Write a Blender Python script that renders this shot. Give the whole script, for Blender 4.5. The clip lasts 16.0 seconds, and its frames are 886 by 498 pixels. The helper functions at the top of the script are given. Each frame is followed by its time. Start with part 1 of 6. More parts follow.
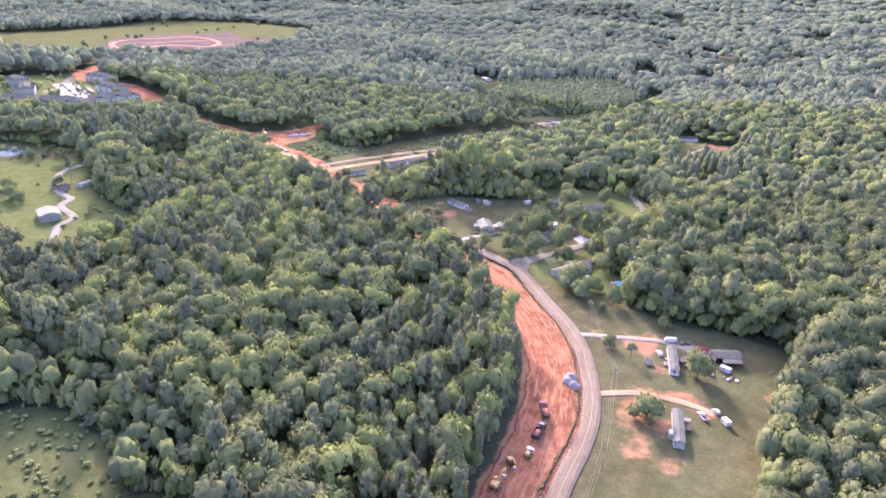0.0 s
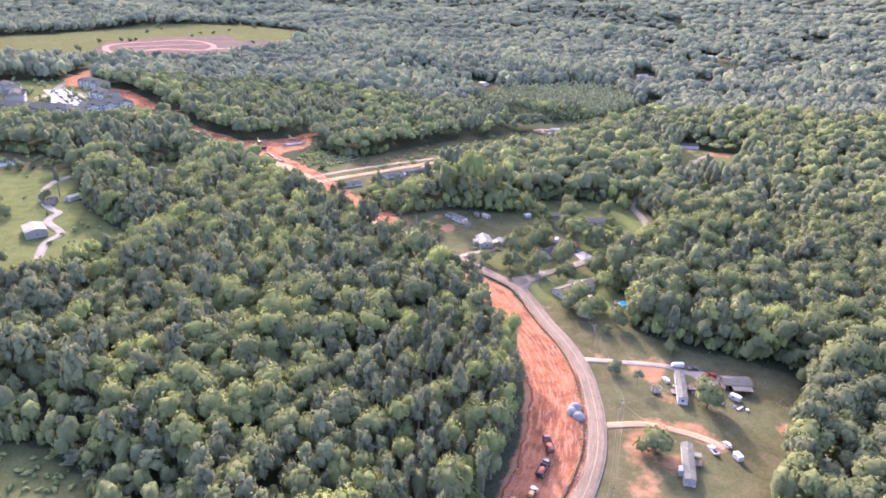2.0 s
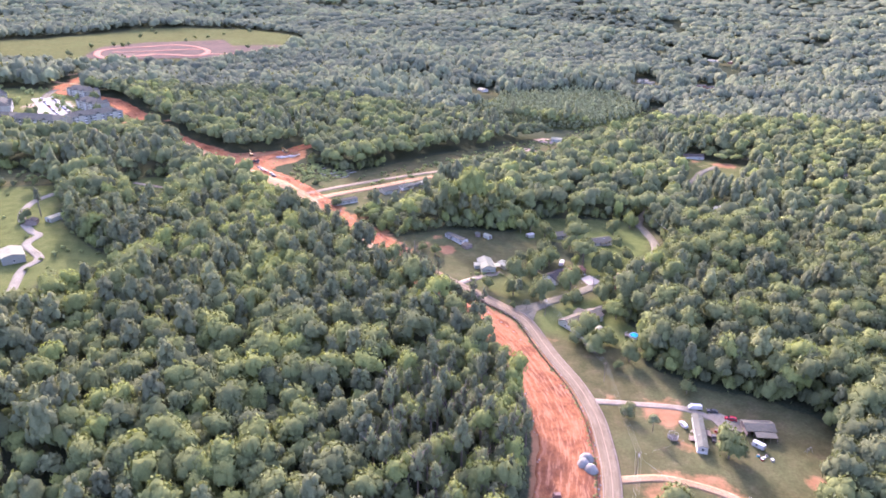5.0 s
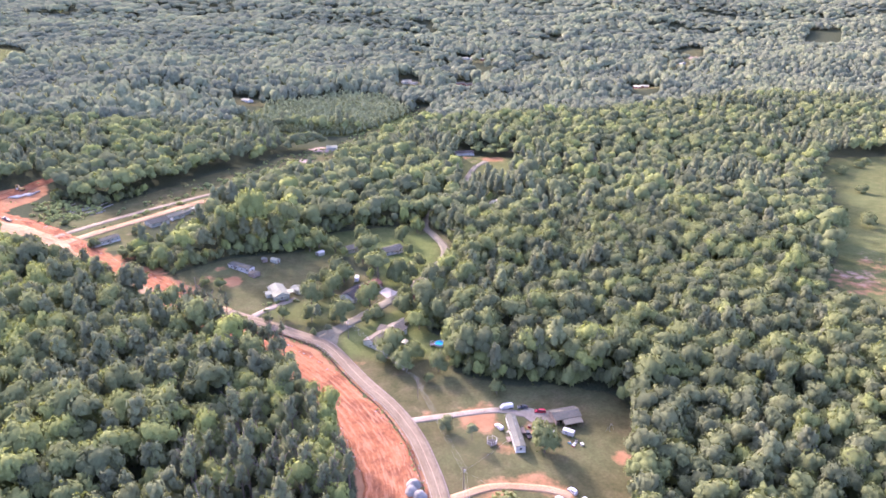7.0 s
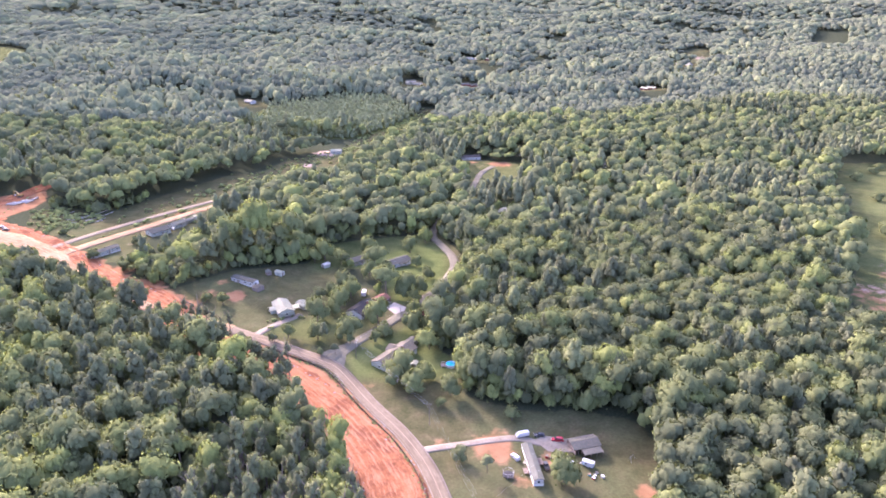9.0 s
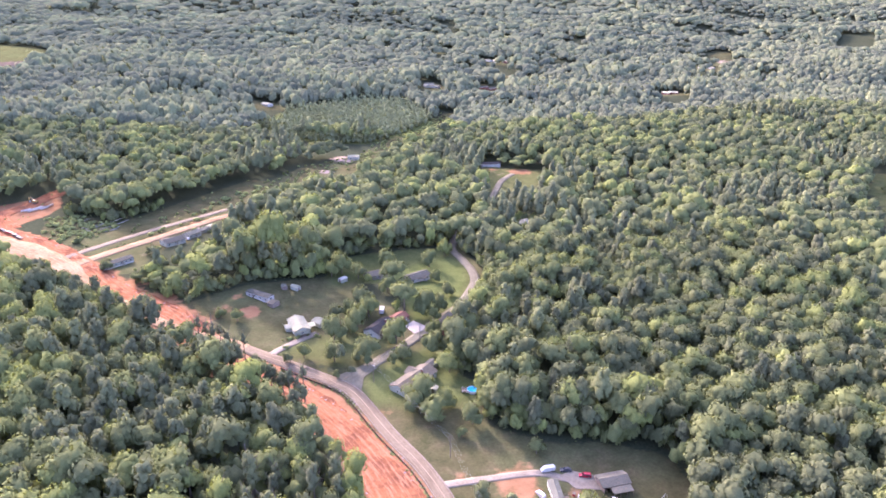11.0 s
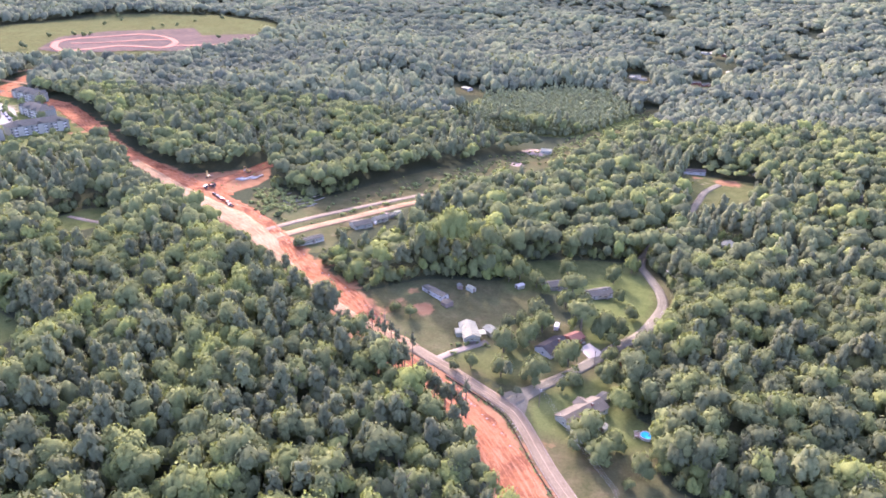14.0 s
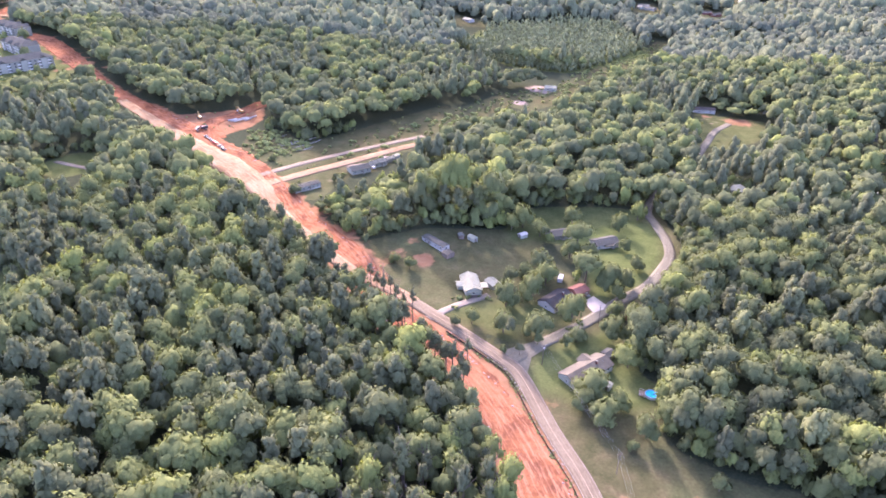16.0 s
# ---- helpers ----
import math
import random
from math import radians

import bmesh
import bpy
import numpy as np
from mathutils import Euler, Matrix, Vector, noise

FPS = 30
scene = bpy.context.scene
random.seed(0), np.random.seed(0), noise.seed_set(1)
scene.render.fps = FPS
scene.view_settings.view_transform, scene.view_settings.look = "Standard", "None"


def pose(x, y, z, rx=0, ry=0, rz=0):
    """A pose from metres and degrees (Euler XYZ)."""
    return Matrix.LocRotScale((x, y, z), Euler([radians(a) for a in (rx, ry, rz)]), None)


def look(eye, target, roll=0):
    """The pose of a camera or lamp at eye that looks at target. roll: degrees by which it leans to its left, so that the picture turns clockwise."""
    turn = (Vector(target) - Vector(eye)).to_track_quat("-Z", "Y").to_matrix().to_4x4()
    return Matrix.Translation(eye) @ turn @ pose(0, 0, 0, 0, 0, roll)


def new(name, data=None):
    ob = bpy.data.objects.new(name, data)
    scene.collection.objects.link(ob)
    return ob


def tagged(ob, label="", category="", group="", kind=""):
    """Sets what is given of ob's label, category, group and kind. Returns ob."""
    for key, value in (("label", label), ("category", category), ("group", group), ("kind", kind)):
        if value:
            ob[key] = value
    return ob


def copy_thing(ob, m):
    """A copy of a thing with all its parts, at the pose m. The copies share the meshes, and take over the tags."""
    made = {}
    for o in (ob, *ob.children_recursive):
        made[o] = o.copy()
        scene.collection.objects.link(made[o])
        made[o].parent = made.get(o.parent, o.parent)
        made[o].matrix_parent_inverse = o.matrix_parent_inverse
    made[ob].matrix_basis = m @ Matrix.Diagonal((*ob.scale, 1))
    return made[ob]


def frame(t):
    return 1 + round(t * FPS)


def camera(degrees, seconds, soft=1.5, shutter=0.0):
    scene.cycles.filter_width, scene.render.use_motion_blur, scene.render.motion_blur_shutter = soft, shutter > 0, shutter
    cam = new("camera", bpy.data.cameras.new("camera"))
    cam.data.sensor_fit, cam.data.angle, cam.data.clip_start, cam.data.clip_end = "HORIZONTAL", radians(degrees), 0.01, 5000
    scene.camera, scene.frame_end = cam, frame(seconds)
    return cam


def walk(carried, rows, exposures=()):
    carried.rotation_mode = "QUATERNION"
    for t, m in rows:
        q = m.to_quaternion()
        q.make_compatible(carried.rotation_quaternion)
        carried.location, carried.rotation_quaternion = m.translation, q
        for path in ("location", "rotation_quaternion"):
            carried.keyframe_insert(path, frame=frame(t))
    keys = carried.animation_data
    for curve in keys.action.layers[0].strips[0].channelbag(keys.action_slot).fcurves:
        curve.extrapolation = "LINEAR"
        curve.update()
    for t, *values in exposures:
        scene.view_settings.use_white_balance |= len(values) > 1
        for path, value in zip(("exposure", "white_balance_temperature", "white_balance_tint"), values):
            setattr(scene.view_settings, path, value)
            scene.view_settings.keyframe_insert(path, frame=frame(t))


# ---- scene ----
cam = camera(66.4, 16.0, 1.75)
# seconds, eye, heading to the left of +y, tilt, lean
PATH = [
    (0.0, (-0.11, 0.63, 162.25), 0.00, -21.05, 0.08),
    (0.5, (-0.31, 4.05, 163.71), -0.06, -21.03, 0.07),
    (1.0, (-0.51, 7.63, 165.06), -0.14, -21.04, 0.07),
    (1.5, (-0.70, 11.38, 166.29), -0.20, -21.03, 0.12),
    (2.0, (-0.90, 15.25, 167.43), -0.27, -21.02, 0.11),
    (2.5, (-1.10, 19.22, 168.50), -0.34, -21.01, 0.08),
    (3.0, (-1.30, 23.28, 169.53), -0.38, -21.01, 0.09),
    (3.5, (-1.50, 27.42, 170.50), -0.47, -20.99, 0.09),
    (5.6, (-2.18, 45.21, 174.42), -0.50, -20.92, 0.07),
    (5.8, (-2.23, 46.92, 174.79), -2.44, -20.82, 0.05),
    (6.0, (-2.27, 48.62, 175.17), -8.06, -20.80, -0.04),
    (6.2, (-2.29, 50.33, 175.55), -15.60, -20.82, -0.40),
    (6.5, (-2.31, 52.88, 176.11), -19.52, -20.84, -0.82),
    (7.0, (-2.31, 57.11, 177.09), -19.64, -20.89, -0.68),
    (7.5, (-2.27, 61.32, 178.09), -19.73, -20.92, -0.61),
    (8.0, (-2.15, 65.50, 179.10), -19.82, -20.95, -0.59),
    (8.5, (-1.96, 69.64, 180.15), -19.84, -21.00, -0.55),
    (9.0, (-1.71, 73.75, 181.22), -19.51, -21.08, -0.50),
    (9.2, (-1.58, 75.38, 181.66), -19.53, -21.09, -0.47),
    (10.8, (-0.24, 88.18, 185.26), -19.40, -21.10, -0.40),
    (11.3, (0.29, 92.10, 186.40), -13.42, -21.11, -0.10),
    (11.5, (0.53, 93.66, 186.86), -9.73, -21.13, -0.10),
    (12.0, (1.11, 97.53, 188.00), -5.64, -21.11, 0.33),
    (12.5, (1.70, 101.36, 189.12), -2.70, -21.11, 0.46),
    (13.0, (2.29, 105.20, 190.22), -1.79, -21.09, 0.60),
    (13.5, (2.83, 109.01, 191.27), -1.83, -21.19, 0.61),
    (14.0, (3.30, 112.82, 192.27), -1.87, -22.58, 0.60),
    (14.5, (3.67, 116.64, 193.19), -1.86, -24.01, 0.54),
    (15.0, (3.88, 120.49, 194.04), -1.88, -25.43, 0.55),
    (15.5, (3.91, 124.37, 194.77), -1.89, -26.84, 0.53),
    (16.0, (3.66, 128.31, 195.37), -1.88, -28.24, 0.52),
]
walk(cam, [(t, pose(*eye, 90 + tilt, 0, turn) @ pose(0, 0, 0, 0, 0, lean)) for t, eye, turn, tilt, lean in PATH],
     exposures=((0, 3.48, 5850, 44.0), (16, 3.48, 5850, 44.0)))

# ---- light ----
SUN_TURN, SUN_UP = -14.0, 26.0
world = bpy.data.worlds.new("sky")
scene.world = world
world.use_nodes = True
sky = world.node_tree.nodes.new("ShaderNodeTexSky")
sky.sky_type, sky.sun_disc = "NISHITA", False
sky.sun_elevation, sky.sun_rotation = radians(SUN_UP), radians(SUN_TURN)
sky.air_density, sky.dust_density, sky.ozone_density = 0.7, 2.4, 0.3
world.node_tree.links.new(sky.outputs[0], world.node_tree.nodes["Background"].inputs[0])
world.node_tree.nodes["Background"].inputs[1].default_value = 0.15
lamp = bpy.data.lights.new("sun", "SUN")
lamp.energy, lamp.angle, lamp.color = 1.3, radians(1.5), (1.0, 0.92, 0.80)
sun = new("sun", lamp)
away = Vector((math.sin(radians(SUN_TURN)) * math.cos(radians(SUN_UP)), math.cos(radians(SUN_TURN)) * math.cos(radians(SUN_UP)), math.sin(radians(SUN_UP))))
sun.matrix_world = look(away * 900, (0, 0, 0))


# ---- materials ----
def shader(name):
    m = bpy.data.materials.new(name)
    m.use_nodes = True
    return m, m.node_tree.nodes, m.node_tree.links, m.node_tree.nodes["Principled BSDF"]


def add(nodes, kind, **values):
    n = nodes.new(kind)
    for key, value in values.items():
        n.inputs[key.replace("_", " ")].default_value = value
    return n


def coords(nodes, links, space, scale):
    c = nodes.new("ShaderNodeTexCoord") if space != "Position" else nodes.new("ShaderNodeNewGeometry")
    mp = add(nodes, "ShaderNodeMapping", Scale=scale)
    links.new(c.outputs[space], mp.inputs["Vector"])
    return mp.outputs[0]


def noise_tex(nodes, links, vector, scale, detail=4.0, rough=0.6):
    n = add(nodes, "ShaderNodeTexNoise", Scale=scale, Detail=detail, Roughness=rough)
    links.new(vector, n.inputs["Vector"])
    return n.outputs["Fac"]


def ramp(nodes, links, fac, stops):
    r = nodes.new("ShaderNodeValToRGB")
    r.color_ramp.elements[0].position, r.color_ramp.elements[0].color = stops[0][0], (*stops[0][1], 1)
    r.color_ramp.elements[1].position, r.color_ramp.elements[1].color = stops[-1][0], (*stops[-1][1], 1)
    for p, c in stops[1:-1]:
        r.color_ramp.elements.new(p).color = (*c, 1)
    links.new(fac, r.inputs[0])
    return r.outputs[0]


def blend(nodes, links, fac, a, b, mode="MIX"):
    m = nodes.new("ShaderNodeMix")
    m.data_type, m.blend_type = "RGBA", mode
    if isinstance(fac, float):
        m.inputs[0].default_value = fac
    else:
        links.new(fac, m.inputs[0])
    for sock, v in ((m.inputs[6], a), (m.inputs[7], b)):
        if isinstance(v, tuple):
            sock.default_value = (*v, 1)
        else:
            links.new(v, sock)
    return m.outputs[2]


def bump(nodes, links, p, fac, strength, distance):
    b = add(nodes, "ShaderNodeBump", Strength=strength, Distance=distance)
    links.new(fac, b.inputs["Height"])
    links.new(b.outputs[0], p.inputs["Normal"])


def surface(name, dark, light, scale=1.0, rough=0.8, metal=0.0, relief=0.0, big=0.08, stain=None, space="Position"):
    """Two scales of variation between two colours, with an optional stain and fine relief."""
    m, nodes, links, p = shader(name)
    v = coords(nodes, links, space, (1, 1, 1))
    fine, wide = noise_tex(nodes, links, v, scale), noise_tex(nodes, links, v, big, 3)
    col = ramp(nodes, links, fine, ((0.3, dark), (0.7, light)))
    tone = ramp(nodes, links, wide, ((0.3, tuple(c * 0.8 for c in dark)), (0.7, light)))
    col = blend(nodes, links, 0.45, col, tone)
    if stain:
        col = blend(nodes, links, ramp(nodes, links, noise_tex(nodes, links, v, big * 4, 6, 0.7), ((0.55, (0, 0, 0)), (0.7, (1, 1, 1)))), col, stain)
    links.new(col, p.inputs["Base Color"])
    p.inputs["Roughness"].default_value, p.inputs["Metallic"].default_value = rough, metal
    p.inputs["Specular IOR Level"].default_value = 0.0 if rough > 0.65 else 0.3
    if relief:
        bump(nodes, links, p, fine, 0.6, relief)
    return m


def foliage(name, dark, light, through_light=0.22, relief=1.7, gloss=0.0):
    """Leaves: each plant has its own tint, each clump differs a little, and light passes through."""
    m, nodes, links, p = shader(name)
    g = nodes.new("ShaderNodeNewGeometry")
    a = nodes.new("ShaderNodeAttribute")
    a.attribute_name = "tint"
    col = ramp(nodes, links, a.outputs["Fac"], ((0.0, dark), (0.6, tuple((d + l) / 2 for d, l in zip(dark, light))), (1.0, light)))
    isle = ramp(nodes, links, g.outputs["Random Per Island"], ((0.0, (0.87, 0.88, 0.87)), (1.0, (1.12, 1.11, 1.06))))
    col = blend(nodes, links, 1.0, col, isle, "MULTIPLY")
    links.new(col, p.inputs["Base Color"])
    p.inputs["Roughness"].default_value = 0.5
    p.inputs["Specular IOR Level"].default_value = gloss
    v = coords(nodes, links, "Position", (1, 1, 1))
    mottle = noise_tex(nodes, links, v, relief * 0.75, 4, 0.75)
    col = blend(nodes, links, 1.0, col, ramp(nodes, links, mottle, ((0.32, (0.80, 0.82, 0.80)), (0.68, (1.18, 1.17, 1.12)))), "MULTIPLY")
    links.new(col, p.inputs["Base Color"])
    bump(nodes, links, p, mottle, 0.5, 0.7 / relief)
    t = nodes.new("ShaderNodeBsdfTranslucent")
    warm = blend(nodes, links, 1.0, col, (1.15, 1.2, 0.85), "MULTIPLY")
    links.new(warm, t.inputs["Color"])
    mix = nodes.new("ShaderNodeMixShader")
    mix.inputs[0].default_value = through_light
    links.new(p.outputs[0], mix.inputs[1]), links.new(t.outputs[0], mix.inputs[2])
    links.new(mix.outputs[0], nodes["Material Output"].inputs[0])
    return m


def ground_material():
    """Cover is an attribute: red for grass, green for red clay, blue for pale dust; the rest is leaf litter."""
    m, nodes, links, p = shader("ground_cover")
    v = coords(nodes, links, "Position", (1, 1, 1))
    a = nodes.new("ShaderNodeAttribute")
    a.attribute_name = "cover"
    parts = nodes.new("ShaderNodeSeparateColor")
    links.new(a.outputs["Color"], parts.inputs[0])
    fine, mid, wide = noise_tex(nodes, links, v, 0.9, 5), noise_tex(nodes, links, v, 0.13, 5, 0.65), noise_tex(nodes, links, v, 0.025, 4)
    litter = ramp(nodes, links, fine, ((0.3, (0.022, 0.028, 0.015)), (0.7, (0.046, 0.050, 0.028))))
    green = ramp(nodes, links, mid, ((0.3, (0.040, 0.042, 0.018)), (0.52, (0.061, 0.057, 0.026)), (0.75, (0.090, 0.071, 0.038))))
    green = blend(nodes, links, ramp(nodes, links, wide, ((0.45, (0, 0, 0)), (0.7, (0.5, 0.5, 0.5)))), green, (0.078, 0.09, 0.04))
    lush = ramp(nodes, links, mid, ((0.3, (0.056, 0.071, 0.022)), (0.7, (0.090, 0.106, 0.034))))
    green = blend(nodes, links, a.outputs["Alpha"], green, lush)
    green = blend(nodes, links, 1.0, green, ramp(nodes, links, fine, ((0.25, (0.75, 0.75, 0.75)), (0.75, (1.2, 1.2, 1.2)))), "MULTIPLY")
    clay = ramp(nodes, links, mid, ((0.3, (0.145, 0.071, 0.034)), (0.55, (0.180, 0.097, 0.050)), (0.75, (0.21, 0.127, 0.070))))
    pale = ramp(nodes, links, fine, ((0.3, (0.22, 0.158, 0.115)), (0.7, (0.30, 0.232, 0.18))))

    def broken(channel, low, high):
        s = nodes.new("ShaderNodeMath")
        s.operation = "ADD"
        links.new(parts.outputs[channel], s.inputs[0])
        d = nodes.new("ShaderNodeMath")
        d.operation = "MULTIPLY_ADD"
        d.inputs[1].default_value, d.inputs[2].default_value = 1.1, -0.55
        links.new(mid, d.inputs[0]), links.new(d.outputs[0], s.inputs[1])
        return ramp(nodes, links, s.outputs[0], ((low, (0, 0, 0)), (high, (1, 1, 1))))

    col = blend(nodes, links, broken(0, 0.38, 0.6), litter, green)
    col = blend(nodes, links, broken(1, 0.38, 0.62), col, clay)
    col = blend(nodes, links, broken(2, 0.38, 0.62), col, pale)
    links.new(col, p.inputs["Base Color"])
    p.inputs["Roughness"].default_value = 0.95
    p.inputs["Specular IOR Level"].default_value = 0.0
    bump(nodes, links, p, fine, 0.5, 0.25)
    return m


def track_material(name, dark, mid_col, light, pale, ruts=9.0):
    """Worked earth: streaks of wheel ruts along the strip, damp and dry patches across."""
    m, nodes, links, p = shader(name)
    v = coords(nodes, links, "Position", (1, 1, 1))
    uv = coords(nodes, links, "UV", (ruts, 0.05, 1))
    along = noise_tex(nodes, links, uv, 1.6, 6, 0.7)
    patch, grain = noise_tex(nodes, links, v, 0.07, 5, 0.65), noise_tex(nodes, links, v, 1.1, 4)
    col = ramp(nodes, links, patch, ((0.36, dark), (0.5, mid_col), (0.62, light)))
    blots = noise_tex(nodes, links, v, 0.22, 5, 0.7)
    col = blend(nodes, links, ramp(nodes, links, blots, ((0.52, (0, 0, 0)), (0.66, (0.7, 0.7, 0.7)))), col, dark)
    col = blend(nodes, links, ramp(nodes, links, along, ((0.48, (0, 0, 0)), (0.62, (0.85, 0.85, 0.85)))), col, pale)
    col = blend(nodes, links, ramp(nodes, links, along, ((0.3, (0.6, 0.6, 0.6)), (0.42, (0, 0, 0)))), col, dark)
    col = blend(nodes, links, 1.0, col, ramp(nodes, links, grain, ((0.3, (0.85, 0.84, 0.82)), (0.7, (1.12, 1.12, 1.1)))), "MULTIPLY")
    links.new(col, p.inputs["Base Color"])
    p.inputs["Roughness"].default_value = 0.95
    p.inputs["Specular IOR Level"].default_value = 0.0
    bump(nodes, links, p, along, 0.7, 0.25)
    return m


LEAF = foliage("broad_leaves", (0.085, 0.094, 0.050), (0.160, 0.180, 0.058))
NEEDLE = foliage("pine_needles", (0.091, 0.097, 0.057), (0.144, 0.154, 0.076), 0.2)
# greyer and bluer than LEAF: distance haze put into the leaf colour
HAZED_LEAF = foliage("hazed_far_leaves", (0.088, 0.096, 0.066), (0.146, 0.159, 0.086), 0.2, 0.5, 0.0)
SCRUB = foliage("scrub_leaves", (0.115, 0.135, 0.058), (0.205, 0.225, 0.090), 0.25)
BARK = surface("bark", (0.07, 0.055, 0.042), (0.17, 0.14, 0.11), 3.0, 0.9, 0, 0.04)
DEADWOOD = surface("deadwood", (0.2, 0.18, 0.15), (0.36, 0.33, 0.29), 3.0, 0.9)
GROUND = ground_material()
CLAY = track_material("red_clay", (0.098, 0.042, 0.024), (0.176, 0.072, 0.034), (0.226, 0.099, 0.050), (0.262, 0.132, 0.076), 4.5)
TANDIRT = track_material("tan_dirt", (0.150, 0.090, 0.048), (0.190, 0.124, 0.071), (0.216, 0.149, 0.089), (0.236, 0.178, 0.112), 5)
GRAVEL = track_material("gravel_drive", (0.133, 0.106, 0.075), (0.171, 0.141, 0.103), (0.200, 0.170, 0.129), (0.222, 0.194, 0.150), 4)
ASPHALT = track_material("worn_asphalt", (0.105, 0.081, 0.053), (0.128, 0.101, 0.066), (0.146, 0.116, 0.078), (0.165, 0.131, 0.090), 4)
OLD_ASPHALT = track_material("grey_asphalt", (0.092, 0.083, 0.058), (0.116, 0.104, 0.073), (0.134, 0.121, 0.086), (0.153, 0.139, 0.098), 4)
CONCRETE = surface("concrete", (0.194, 0.179, 0.137), (0.252, 0.236, 0.183), 1.2, 0.85)
PALE_CONCRETE = surface("pale_concrete", (0.290, 0.248, 0.190), (0.345, 0.300, 0.238), 1.2, 0.85)
PAINT_YELLOW = surface("worn_yellow_paint", (0.191, 0.144, 0.096), (0.244, 0.183, 0.122), 4)
PAINT_WHITE = surface("worn_white_paint", (0.174, 0.144, 0.122), (0.235, 0.196, 0.165), 4)
WHITE_METAL = surface("white_metal_roof", (0.240, 0.226, 0.147), (0.300, 0.284, 0.192), 2.0, 0.75, 0.0, 0, 0.3, (0.19, 0.180, 0.131))
GREY_METAL = surface("grey_metal_roof", (0.112, 0.109, 0.081), (0.152, 0.149, 0.113), 2.0, 0.7, 0.0, 0, 0.3, (0.101, 0.090, 0.067))
RUSTY_METAL = surface("rusty_metal_roof", (0.070, 0.069, 0.054), (0.112, 0.107, 0.083), 2.0, 0.7, 0.0, 0, 0.3, (0.138, 0.107, 0.077))
SHINGLE = surface("brown_shingle", (0.078, 0.067, 0.048), (0.137, 0.119, 0.084), 5.0, 0.9, 0, 0.02, 0.3)
DARK_SHINGLE = surface("dark_shingle", (0.029, 0.027, 0.025), (0.059, 0.055, 0.050), 5.0, 0.9, 0, 0.02, 0.3)
RED_SHINGLE = surface("red_brown_shingle", (0.104, 0.052, 0.039), (0.167, 0.089, 0.068), 5.0, 0.9, 0, 0.02, 0.3)
GREY_SHINGLE = surface("grey_shingle", (0.056, 0.054, 0.043), (0.090, 0.088, 0.070), 5.0, 0.9, 0, 0.02, 0.2)
SIDING = surface("white_siding", (0.242, 0.240, 0.181), (0.308, 0.306, 0.236), 2.0, 0.6)
CREAM = surface("cream_siding", (0.313, 0.294, 0.250), (0.388, 0.362, 0.313), 2.0, 0.6)
GREY_SIDING = surface("grey_siding", (0.154, 0.151, 0.115), (0.220, 0.215, 0.166), 2.0, 0.6)
BRICK = surface("red_brick", (0.140, 0.063, 0.045), (0.231, 0.112, 0.084), 6.0, 0.85)
WOOD = surface("weathered_wood", (0.105, 0.077, 0.056), (0.210, 0.168, 0.133), 3.0, 0.85)
TRIM = surface("white_trim", (0.430, 0.417, 0.367), (0.491, 0.476, 0.422), 3.0, 0.5)
POLE = surface("creosote_pole", (0.10, 0.075, 0.055), (0.20, 0.16, 0.13), 4.0, 0.9)
WIRE = surface("aluminium_wire", (0.4, 0.4, 0.4), (0.55, 0.55, 0.55), 3.0, 0.4, 0.6)
RUBBER = surface("tyre_rubber", (0.02, 0.02, 0.02), (0.05, 0.048, 0.045), 6.0, 0.85)
STEEL = surface("dull_steel", (0.3, 0.3, 0.3), (0.48, 0.48, 0.48), 4.0, 0.4, 0.7)
WHITE_CAR = surface("white_car_paint", (0.351, 0.344, 0.317), (0.410, 0.401, 0.371), 1.0, 0.45)
SILVER_CAR = surface("silver_car_paint", (0.42, 0.43, 0.44), (0.52, 0.53, 0.54), 1.0, 0.3, 0.4)
RED_CAR = surface("dark_red_car_paint", (0.22, 0.012, 0.02), (0.32, 0.02, 0.03), 1.0, 0.25)
DARK_CAR = surface("dark_car_paint", (0.02, 0.022, 0.025), (0.045, 0.046, 0.048), 1.0, 0.5)
YELLOW = surface("machine_yellow", (0.32, 0.19, 0.05), (0.44, 0.27, 0.08), 2.0, 0.5, 0, 0, 0.4, (0.36, 0.16, 0.08))
ORANGE = surface("clay_stained_steel", (0.11, 0.06, 0.045), (0.20, 0.10, 0.07), 2.0, 0.6, 0, 0, 0.4, (0.26, 0.11, 0.06))
PLASTIC = surface("pale_plastic_pipe", (0.27, 0.255, 0.23), (0.36, 0.34, 0.31), 1.5, 0.4)
CRUSHED = surface("crushed_stone", (0.140, 0.130, 0.108), (0.23, 0.215, 0.182), 2.5, 0.95, 0, 0.1, 0.3)
PALE_GRAVEL = track_material("pale_farm_gravel", (0.131, 0.119, 0.087), (0.158, 0.144, 0.109), (0.180, 0.167, 0.127), (0.197, 0.185, 0.144), 4)
PALE_LANE = track_material("pale_lane", (0.135, 0.106, 0.072), (0.163, 0.130, 0.090), (0.183, 0.148, 0.105), (0.203, 0.166, 0.120), 4)
BLUE = surface("pool_liner", (0.02, 0.30, 0.55), (0.04, 0.42, 0.68), 2.0, 0.3)
ROCK = surface("rubble_stone", (0.156, 0.132, 0.120), (0.288, 0.258, 0.240), 3.0, 0.9)
SILT = surface("silt_cloth", (0.04, 0.035, 0.03), (0.11, 0.08, 0.065), 2.0, 0.9)


